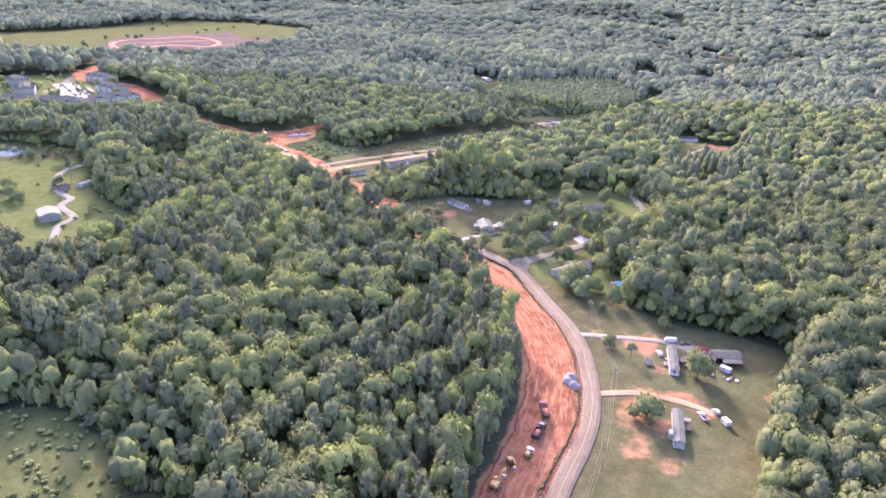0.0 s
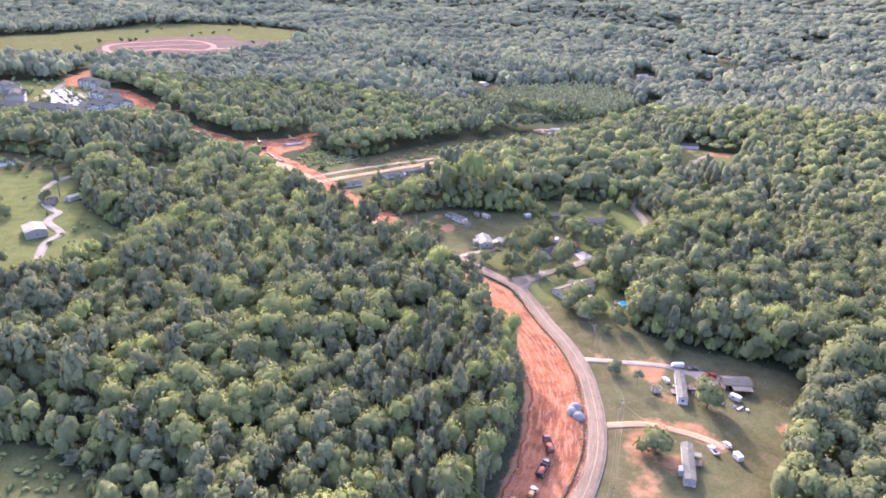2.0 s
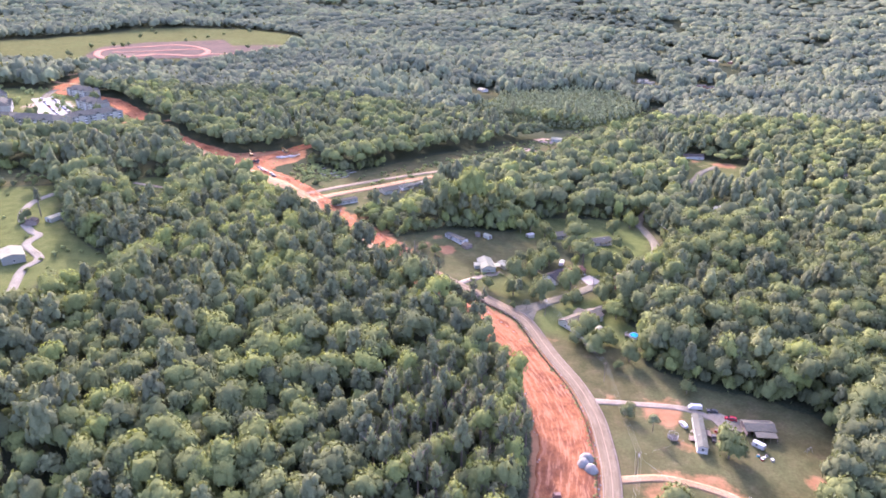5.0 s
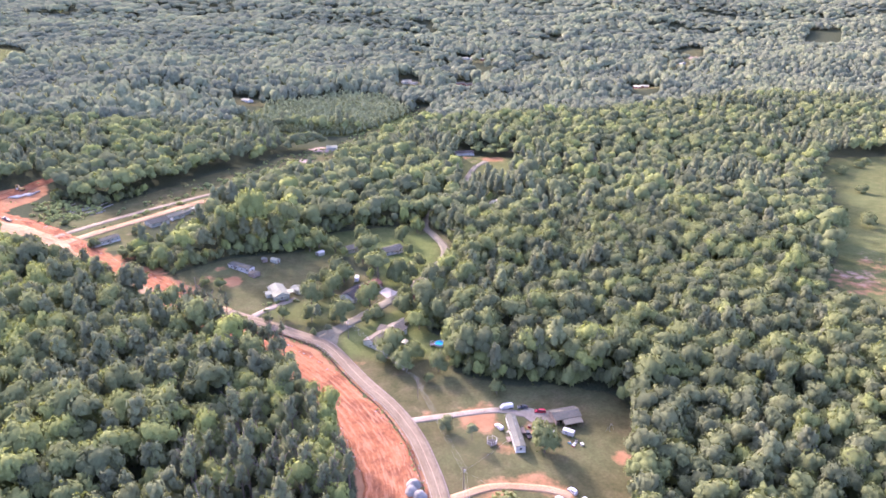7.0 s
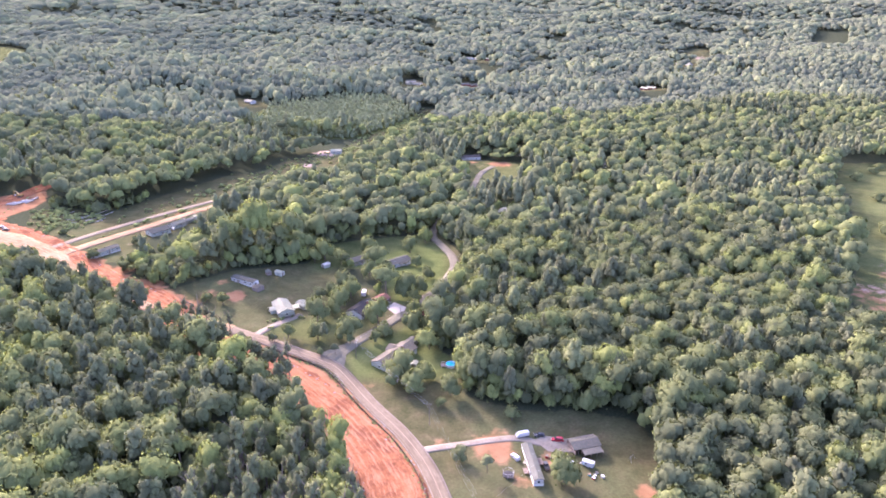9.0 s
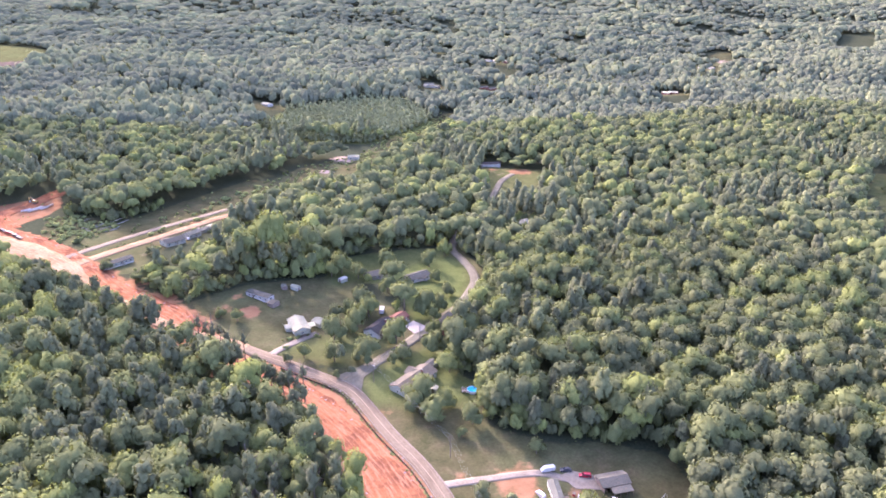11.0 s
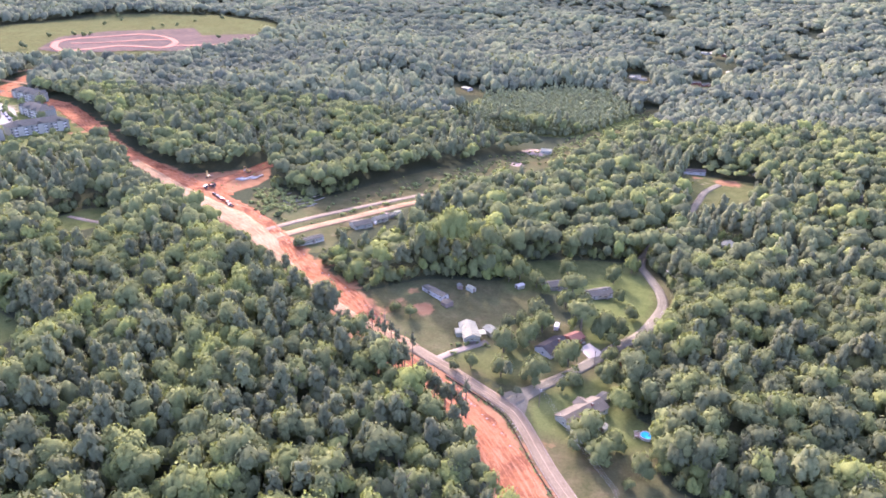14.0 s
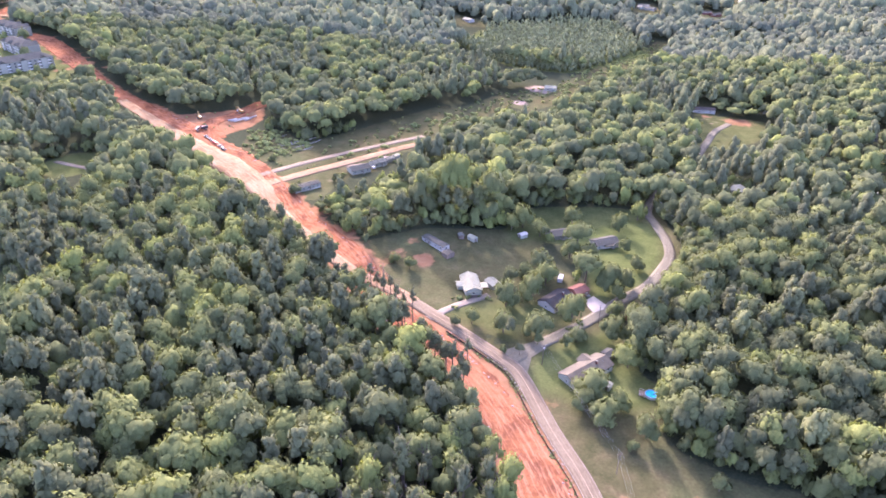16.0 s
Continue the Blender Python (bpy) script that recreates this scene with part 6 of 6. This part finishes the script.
def trampoline():
    root = tagged(new("trampoline"), "round dark trampoline with a net on the lawn", "trampoline")
    Build().tube((0, 0, 0.82), (0, 0, 0.86), 1.9, 20).link("mat", RUBBER, root)
    Build().shell((0, 0, 0.8), (0, 0, 0.92), 2.15, 0.28, 20).link("rim_pad", DARK_CAR, root)
    for i in range(6):
        a = i * math.pi / 3
        x, y = 2.1 * math.cos(a), 2.1 * math.sin(a)
        Build().tube((x, y, -0.2), (x, y, 2.5), 0.035, 6).link("pole", STEEL, root)
    Build().shell((0, 0, 2.42), (0, 0, 2.48), 2.13, 0.05, 20).link("top_hoop", STEEL, root)
    return root


put(trampoline(), 92.4, 266.1, 0)

swing = tagged(new("swing_set"), "small play swing on the far lawn", "swing set")
Build().tube((-1.5, 0, 2.2), (1.5, 0, 2.2), 0.05, 6).link("top_bar", STEEL, swing)
for k in (-1, 1):
    for j in (-1, 1):
        Build().tube((k * 1.5, 0, 2.2), (k * 1.7, j * 0.9, -0.2), 0.045, 6).link("leg", STEEL, swing)
    Build().box(k * 0.6, 0, 0.5, 0.45, 0.2, 0.05).link("seat", RUBBER, swing)
    Build().tube((k * 0.6 - 0.2, 0, 0.5), (k * 0.6 - 0.2, 0, 2.2), 0.015, 4).tube((k * 0.6 + 0.2, 0, 0.5), (k * 0.6 + 0.2, 0, 2.2), 0.015, 4).link("chain", STEEL, swing)
put(swing, 144.8, 260.8, 30)

rng = np.random.RandomState(5)
for n, (cx, cy) in enumerate(((125.2, 256.4), (126.8, 257.9), (123.9, 255.4), (127.8, 255.1), (123.4, 257.7), (118.9, 267.4), (120.6, 266), (112.3, 272), (113.6, 270.5))):
    j = tagged(new("junk_crate"), "odd crate in a pile of yard clutter", "crate", "yard clutter")
    s = 0.6 + 0.5 * rng.rand()
    Build().box(0, 0, -0.1, s * 1.4, s, s * 0.9).link("crate_body", (WOOD, TRIM, RED_CAR, STEEL, BLUE)[n % 5], j)
    Build().box(0, 0, s * 0.8, s * 1.5, s * 1.1, 0.08).link("lid", (TRIM, WOOD, STEEL)[n % 3], j)
    put(j, cx, cy, rng.uniform(0, 180))


def utility_pole(high, arm=True, can=False):
    root = tagged(new("utility_pole"), "weathered wooden utility pole at the roadside", "utility pole", "roadside poles")
    Build().tube((0, 0, -0.8), (0, 0, high), 0.16, 8, 0.11).link("pole", POLE, root)
    if arm:
        a = Build().box(0, 0, high - 0.7, 2.2, 0.12, 0.14).link("crossarm", POLE, root)
        for k in (-1, 0, 1):
            Build().tube((k * 0.95, 0, high - 0.55), (k * 0.95, 0, high - 0.35), 0.06, 6).link("insulator", TRIM, a)
    if can:
        Build().tube((0.32, 0, high - 2.2), (0.32, 0, high - 1.3), 0.25, 10).link("transformer", STEEL, root)
    return root


POLES = [(30.7, 139.2, -20), (55.8, 194.7, -20), (71.6, 244.7, -8), (73.2, 304.4, 10), (55.2, 364.1, 30), (87.8, 396.8, -45), (133.3, 437.8, -40), (160.5, 486.2, -10), (156.9, 536.9, 10)]
for n, (x, y, turn) in enumerate(POLES):
    put(utility_pole(10.5, n < 5, n in (2, 4)), x, y, turn)


def wire(a, b, sag, name, label):
    """A hanging cable, as a thin triangular tube."""
    p = []
    n = 14
    a, b = np.array(a), np.array(b)
    for i in range(n + 1):
        k = i / n
        c = a + (b - a) * k - np.array([0, 0, sag * 4 * k * (1 - k)])
        p += [c + (0.013, 0, -0.008), c + (-0.013, 0, -0.008), c + (0, 0, 0.015)]
    f = [(i * 3 + s, i * 3 + (s + 1) % 3, i * 3 + 3 + (s + 1) % 3, i * 3 + 3 + s) for i in range(n) for s in range(3)]
    return tagged(link(name, p, f, WIRE), label, "power line", "overhead lines")


for n, ((x1, y1, t1_), (x2, y2, t2_)) in enumerate(zip(POLES, POLES[1:])):
    for k in ((-0.95, 0, 0.95) if n < 4 else (0,)):
        z = 10.1 if n < 4 else 9.8
        p = [(x + k * math.cos(radians(t)), y + k * math.sin(radians(t)), float(land(x, y)) + z) for x, y, t in ((x1, y1, t1_), (x2, y2, t2_))]
        wire(p[0], p[1], 0.9, "power_line", "thin overhead wire sagging between poles")
for x, y in ((103, 265), (92, 224)):
    wire((71.6, 244.7, float(land(71.6, 244.7)) + 8.5), (x, y, float(land(x, y)) + 4.0), 0.5, "power_line", "service wire running to a trailer")

# silt fence and rubble along the roadbed
fence = beside(MAIN_ROAD[1:-2], -5.4)
fp = np.array(fence)
ft = np.array([(x, y, float(land(x, y)) + h) for x, y in fence for h in (0.0, 0.85)])
m = len(fence)
ff = [(2 * i, 2 * i + 2, 2 * i + 3, 2 * i + 1) for i in range(m - 1)]
sf = tagged(new("silt_fence"), "low dark silt fence along the roadbed", "fence")
cloth = link("cloth", np.concatenate([ft, ft + (0.04, 0.02, 0)]), ff + [tuple(v + 2 * m for v in q) for q in ff], SILT, sf)
for i in range(0, m, 1):
    Build().box(*fp[i], float(land(*fp[i])) - 0.3, 0.06, 0.06, 1.35).link("stake", WOOD, sf)
v0, f0 = icosa()
rng = np.random.RandomState(9)
rocks = Build()
line = rounded(beside(MAIN_ROAD[:-2], -4.7), 0.9)
for x, y in line:
    if rng.rand() < 0.75:
        x, y, s = x + rng.normal(0, 0.55), y + rng.normal(0, 0.5), rng.uniform(0.12, 0.42)
        rocks.add(v0 * rng.uniform(0.7, 1.2, (12, 1)) * (s, s, s * 0.7) + (x, y, float(land(x, y)) + 0.15), f0)
for _ in range(260):
    t = rng.rand()
    i = rng.randint(0, len(CLAY_STRIP) - 8)
    a, b = np.array(CLAY_STRIP[i]), np.array(CLAY_STRIP[i + 1])
    q = a + (b - a) * t
    k = rng.choice((-1, 1)) * rng.uniform(0.85, 1.05)
    s = rng.uniform(0.15, 0.5)
    rocks.add(v0 * rng.uniform(0.7, 1.2, (12, 1)) * (s * 1.4, s, s * 0.6) + (q[0] + k * q[2], q[1] + rng.normal(0, 1), float(land(q[0] + k * q[2], q[1])) + 0.2), f0)
tagged(rocks.link("rubble", ROCK), "broken stones and clods along the graded edge", "rubble", "", "stuff")

# felled logs by the cross road
rng = np.random.RandomState(3)
for i in range(16):
    g = tagged(new("felled_log"), "stripped pale log lying in cut brush", "log", "felled logs")
    Build().tube((-5.5, 0, 0.25), (5.5, 0, 0.28), 0.26, 8, 0.14).link("stem", DEADWOOD, g)
    for k in range(3):
        Build().tube((1.5 + k * 1.4, 0, 0.3), (2.1 + k * 1.4, rng.uniform(-0.7, 0.7), 0.8), 0.06, 5).link("stub", DEADWOOD, g)
    put(g, -106 + i * 1.8 + rng.uniform(-1, 1), 614 + rng.uniform(-9, 24), 35 + rng.uniform(-18, 18))

# trees that stand by themselves in yards and on lawns
LAWN_TREES = [
    ("broad", 77.8, 280.5, 6.2, 3.4, 0.2), ("pine", 85.3, 270.3, 8, 3.1, 0.9), ("broad", 108.8, 297.8, 7.5, 3.4, 0.4), ("broad", 110.8, 255.6, 14.4, 6.2, 0.45), ("broad", 80.6, 226.6, 11.2, 7, 0.35), ("pine", 46, 370, 6.2, 2.7, 0.2),
    ("broad", 68.4, 377.6, 7.5, 2.7, 0.4), ("broad", 72.5, 344.6, 13.7, 7, 0.4), ("broad", 67.8, 338.7, 9.9, 5.2, 0.35), ("broad", 74.3, 330.4, 11.2, 5.9, 0.5), ("broad", 82.8, 338.9, 8.7, 4.5, 0.55), ("broad", 89.6, 322.8, 11.2, 4.5, 0.35),
    ("broad", 93.2, 364, 11.2, 6.1, 0.7), ("broad", 103.2, 338.7, 14.9, 7, 0.7), ("broad", 99.7, 329.2, 12.4, 6.1, 0.5), ("pine", 113.3, 309.2, 11.2, 4, 0.4), ("broad", 82.6, 316.2, 4.9, 2.5, 0.4), ("pine", 2.4, 368.2, 18.6, 4.5, 0.3),
    ("pine", 8.3, 361.1, 17.4, 4.3, 0.3), ("pine", 13, 355.8, 16.1, 4.3, 0.25), ("pine", 19.5, 346.3, 14.9, 4, 0.4)]
SIDE_ROAD_TREES = [
    ("broad", 64.1, 495.7, 15, 6.4, 0.55), ("broad", 56.6, 490.5, 10.7, 4.4, 0.6), ("broad", 72.8, 484.7, 11.7, 4.9, 0.5), ("broad", 95.4, 500.8, 13.7, 5.8, 0.45), ("broad", 91.8, 469.3, 17.5, 8.2, 0.35), ("broad", 85.9, 459.4, 12.6, 5.3, 0.4),
    ("broad", 95.6, 456.3, 13.3, 5.6, 0.3), ("broad", 124, 497.4, 13.1, 5.5, 0.4), ("broad", 120.6, 471.5, 8.7, 3.4, 0.45), ("broad", 140.9, 515.6, 13.2, 4.2, 0.85), ("broad", 121.4, 450.6, 8.5, 4.3, 0.3), ("broad", 66.4, 443.3, 14.1, 6, 0.2),
    ("broad", 89.3, 434.3, 18, 8.6, 0.4), ("broad", 57.5, 434.6, 10.5, 4.3, 0.35), ("broad", 48.5, 429.3, 10.4, 4.2, 0.1), ("broad", 67.3, 429.7, 15, 6.4, 0.5)]
HOUSE_TREES = [
    ("broad", 57.9, 416.4, 15.4, 6.8, 0.45), ("broad", 100, 428.4, 15.3, 6.6, 0.3), ("broad", 109.7, 430.7, 11.4, 4.7, 0.35), ("broad", 103, 418.5, 9, 3.4, 0.45), ("broad", 44.1, 408.4, 14.8, 6.3, 0.35), ("broad", 26.3, 392.6, 8.9, 3.5, 0.45),
    ("broad", 18.1, 389.9, 6.6, 2.4, 0.15), ("broad", 40.4, 386.5, 12.9, 5.4, 0.3), ("broad", 55.8, 383.3, 15.2, 6.5, 0.3), ("broad", 75, 398, 16, 6.6, 0.5), ("broad", 97, 401.5, 10.5, 4.1, 0.45), ("broad", 91.3, 385, 12.6, 5.3, 0.35),
    ("broad", 128, 416.6, 13.9, 5.9, 0.1), ("broad", 38.8, 371.6, 4.7, 1.5, 0.3), ("broad", 74.3, 381.7, 8.5, 4.2, 0.35), ("broad", 104, 392.9, 14, 5.6, 0.4)]
ROADSIDE_PINES = [
    ("broad", -3.5, 439, 7.5, 3.6, 0.4), ("broad", -11.8, 446, 6.2, 3.1, 0.5), ("pine", -5.9, 378.8, 19.9, 4.9, 0.35), ("pine", -11.8, 387, 17.4, 4.5, 0.3)]
FIELD_TREES = [
    ("broad", -278.5, 474.4, 8.7, 4.5, 0.3), ("pine", -273.8, 483.8, 19.9, 2.6, 0.1), ("broad", -286.7, 439, 8.7, 4.9, 0.35), ("broad", -297.4, 448.4, 9.9, 5.5, 0.4), ("broad", -309.2, 466.1, 8.7, 4.9, 0.5), ("broad", -318.6, 439, 11.2, 5.9, 0.3),
    ("broad", -77.9, 527.5, 7.5, 4, 0.2), ("broad", -53.1, 552.2, 6.2, 4, 0.15), ("broad", 660.8, 595.9, 9.9, 6.1, 0.3), ("broad", 613.6, 531, 8.7, 6.1, 0.3), ("broad", 708, 613.6, 8.7, 6.1, 0.3), ("broad", 731.6, 625.4, 7.5, 5.5, 0.35),
    ("broad", 519.2, 446, 9.9, 6.8, 0.3), ("broad", 533.4, 457.8, 8.7, 6.1, 0.35)]
HILL_TREES = [
    ("broad", -675, 1327, 19.5, 10.4, 0.2), ("broad", -672, 1505, 14.9, 7.8, 0.2), ("broad", -652, 1502, 16.1, 7.8, 0.3), ("broad", -648, 1522, 13.8, 6.5, 0.3), ("broad", -693, 1695, 12.6, 7.8, 0.2), ("broad", -720, 1834, 13.8, 7.8, 0.3),
    ("broad", -691, 1783, 10.3, 6.5, 0.3), ("broad", -572, 1649, 10.3, 6.5, 0.2), ("broad", -571, 1706, 11.5, 7.8, 0.4), ("broad", -492, 1896, 14.9, 10.4, 0.2), ("broad", -411, 1561, 11.5, 7.8, 0.2), ("broad", -345, 1480, 13.8, 7.8, 0.3),
    ("broad", -701, 1469, 13.8, 7.8, 0.3), ("broad", -536, 1819, 10.3, 6.5, 0.4), ("broad", -550, 1737, 10.3, 7.8, 0.3)]
WORDS = {"broad": "round leafy yard tree casting a long shadow", "pine": "slim evergreen standing by itself"}
for n, (kind, x, y, high, r, tint) in enumerate(LAWN_TREES + SIDE_ROAD_TREES + HOUSE_TREES + ROADSIDE_PINES + FIELD_TREES + HILL_TREES):
    put(tagged(single_tree(kind, 200 + n, high * (1.08 if y < 1000 else 0.75), r * (1.2 if y < 1000 else 0.8), tint, 11, 260 if y < 1000 else 60), WORDS[kind], "tree", "yard trees"), x, y, n * 37 % 360, 1.0, 0.1)

# spindly pines left standing at the tip of the wood
for n, (x, y, high) in enumerate(((-22.6, 417, 17), (-18.5, 406.3, 19), (-15.1, 400.9, 21), (-12, 404.3, 18), (-9, 394.6, 20), (-5.4, 391.4, 17), (-1.6, 392.5, 19), (15.6, 352.2, 21), (18.6, 349.7, 18), (21.8, 355, 20))):
    put(tagged(single_tree("pine", 400 + n, high, 2.7, 0.2, 6, 70, 0.62), "spindly pine with a tall bare trunk", "tree", "pines by the roadbed"), x, y, n * 53, 1.0, 0.1)

# low scrub
rng = np.random.RandomState(12)
rows = []
for poly, count, tall, r in ((SCRUB_NEAR, 300, 1.2, 1.3), (FELLED, 120, 2.2, 1.8), (YARD_CROSS, 16, 1.6, 1.4), (VERGE_NORTH, 60, 1.0, 0.9), (BASIN_WEST, 40, 3.5, 2.4), (RAW_BANK, 16, 1.4, 1.0), (CLEARING_WEST, 26, 2.2, 1.6), (APARTMENT_GROUND, 90, 6.0, 3.0), (CLEARING_FAR, 20, 2.0, 1.6), (STAGING, 10, 1.2, 0.9)):
    p = np.array(poly, float)
    lo, hi_ = p.min(0), p.max(0)
    x, y = rng.uniform(lo[0], hi_[0], count * 3), rng.uniform(lo[1], hi_[1], count * 3)
    ok = inside(poly, x, y)
    x, y = x[ok][:count], y[ok][:count]
    rows.append(grow(rng, x, y, tall, r, 4, 0.2))
t = rng.rand(420)
line = rounded(POWER_CUT, 4.0)[:, :2]
pick = line[(t * (len(line) - 1)).astype(int)]
rows.append(grow(rng, pick[:, 0] + rng.uniform(-15, 15, 420), pick[:, 1] + rng.uniform(-15, 15, 420), 2.2, 1.8, 4, 0.3))
for x, y, k in ((21.8, 413, 9), (18.9, 404.7, 6), (34.2, 414.8, 5), (67.8, 351, 6), (77.9, 396.5, 4), (73.2, 390, 4)):
    rows.append(grow(rng, x + rng.normal(0, 1.6, k), y + rng.normal(0, 1.0, k), 1.4, 1.0, 4))
verge = np.array(rounded(beside(MAIN_ROAD[:-2], -5.6), 0.55))
verge = verge[rng.rand(len(verge)) < 0.75]
rows.append(grow(rng, verge[:, 0] + rng.normal(0, 0.5, len(verge)), verge[:, 1] + rng.normal(0, 0.5, len(verge)), 0.5, 0.55, 4, -0.25))
rows = np.concatenate(rows)
on_track = (off_line(CROSS_PAVED, rows[:, 0], rows[:, 1]) < 4.5) | (off_line(CROSS_DIRT, rows[:, 0], rows[:, 1]) < 6) | ((rows[:, 1] > 420) & (off_line([p[:2] for p in CLAY_STRIP], rows[:, 0], rows[:, 1]) < 12))
stamp("scrub", SHRUB, rows[~on_track], SCRUB, "low scrub, brambles and garden bushes", "shrubs")


def apartments(x, y, turn, length, storeys=3):
    """A block with a hipped roof, cross gables, and windows and balconies on each floor."""
    root = tagged(new("apartment_building"), "grey three-storey apartment block with a pitched shingle roof", "apartment building", "apartment blocks")
    w, h = 18.0, 3.1 * storeys
    body = Build().box(0, 0, -2.0, w, length, h + 2.0).link("wall", GREY_SIDING, root)
    hw, hl = w / 2 + 0.6, length / 2 + 0.6
    Build().add([(-hw, -hl, h), (hw, -hl, h), (hw, hl, h), (-hw, hl, h), (0, -hl + hw, h + 4.2), (0, hl - hw, h + 4.2)],
                [(0, 1, 4), (1, 2, 5, 4), (2, 3, 5), (3, 0, 4, 5), (3, 2, 1, 0)]).link("roof", GREY_SHINGLE, root)
    for k in (-1, 1):
        for i in range(max(2, int(length / 15))):
            yy = -length / 2 + (i + 0.5) * length / max(2, int(length / 15))
            Build().box(k * (w / 2 + 0.5), yy, -2.0, 1.2, 5.0, h + 2.0).link("bay", SIDING, root)
            g = Build().prism([(-3.0, h), (3.0, h), (0, h + 2.4)], 0.0, 5.0)
            g.v = [(k * (w / 2 + 1.6 - yy_), x_ + yy, z_) for x_, yy_, z_ in g.v]
            g.link("cross_gable", GREY_SHINGLE, root)
        for s in range(storeys):
            n = int(length / 4.5)
            for i in range(n):
                yy = -length / 2 + (i + 0.5) * length / n
                Build().box(k * (w / 2 + 0.03), yy - 0.9, s * 2.9 + 0.9, 0.1, 1.3, 1.4).link("window", GLASS, body)
            for i in range(n // 2):
                yy = -length / 2 + (2 * i + 1) * length / n
                bl = Build().box(k * (w / 2 + 0.7), yy, s * 2.9 + 0.1, 1.3, 2.8, 0.14).link("balcony", TRIM, root)
                Build().box(k * (w / 2 + 1.3), yy, s * 2.9 + 0.24, 0.06, 2.8, 0.95).link("balcony_rail", TRIM, bl)
    return put(root, x, y, turn)


for x, y, turn, length in ((-380, 793, -42, 54.3), (-422.4, 755.2, 75, 59), (-469.6, 762.3, 80, 51.9), (-413, 859, 48, 51.9), (-505, 833.1, 28, 54.3), (-545.2, 887.4, 40, 51.9), (-462.6, 939.3, 52, 51.9), (-526.3, 769.4, 60, 42.5)):
    apartments(x, y, turn, length)
rng = np.random.RandomState(44)
made = [tagged(single_tree("broad", 320 + k, 13 + 2 * k, 6.5, 0.2 + 0.15 * k, 11, 90), "leafy tree beside the apartment blocks", "tree", "trees by the apartments") for k in range(3)]
spots = [(-392 - i * 10.5 + rng.uniform(-4, 4), 722 + 0.12 * i * 10.5 + rng.uniform(-6, 6)) for i in range(16)] + [(-447, 745), (-444, 782), (-497, 790), (-488, 748), (-556, 800), (-566, 840), (-395, 832), (-352, 770), (-344, 764), (-430, 900), (-520, 860), (-450, 800)]
for n, (x, y) in enumerate(spots):
    put(made[n], x, y, n * 50) if n < 3 else place_copy(made[n % 3], x, y, n * 67, rng.uniform(0.7, 1.15))
rng = np.random.RandomState(31)
paints = (WHITE_CAR, SILVER_CAR, DARK_CAR, RED_CAR)
base = [tagged(car("car", p, w, "car", 4.6, 1.85, "suv"), group="cars in the car park") for p, w in zip(paints, ("white car in the apartment car park", "silver car in the apartment car park", "dark car in the apartment car park", "red car in the apartment car park"))]
for n in range(26):
    row, k = n % 2, n // 2
    x, y = (-503 + k * 5.4 + row * 10, 911 - k * 7.3 + row * 8)
    if n < 4:
        put(base[n], x, y, 50 + rng.uniform(-4, 4), 1.0, -0.25)
    else:
        place_copy(base[rng.randint(0, 4)], x, y, 50 + rng.uniform(-4, 4), 1.0, -0.25)

# far settlement
for n, (x, y) in enumerate(FAR_HOMES):
    put(tagged(house("house", 10, 17 + n % 4 * 2, 3.2, 1.8, (SIDING, CREAM, BRICK)[n % 3], (WHITE_METAL, GREY_METAL, GREY_SHINGLE, WHITE_METAL)[n % 4], "small far house between treetops", "house", 0.4, 0, 2), group="far settlement"), x, y, n * 47 % 180)
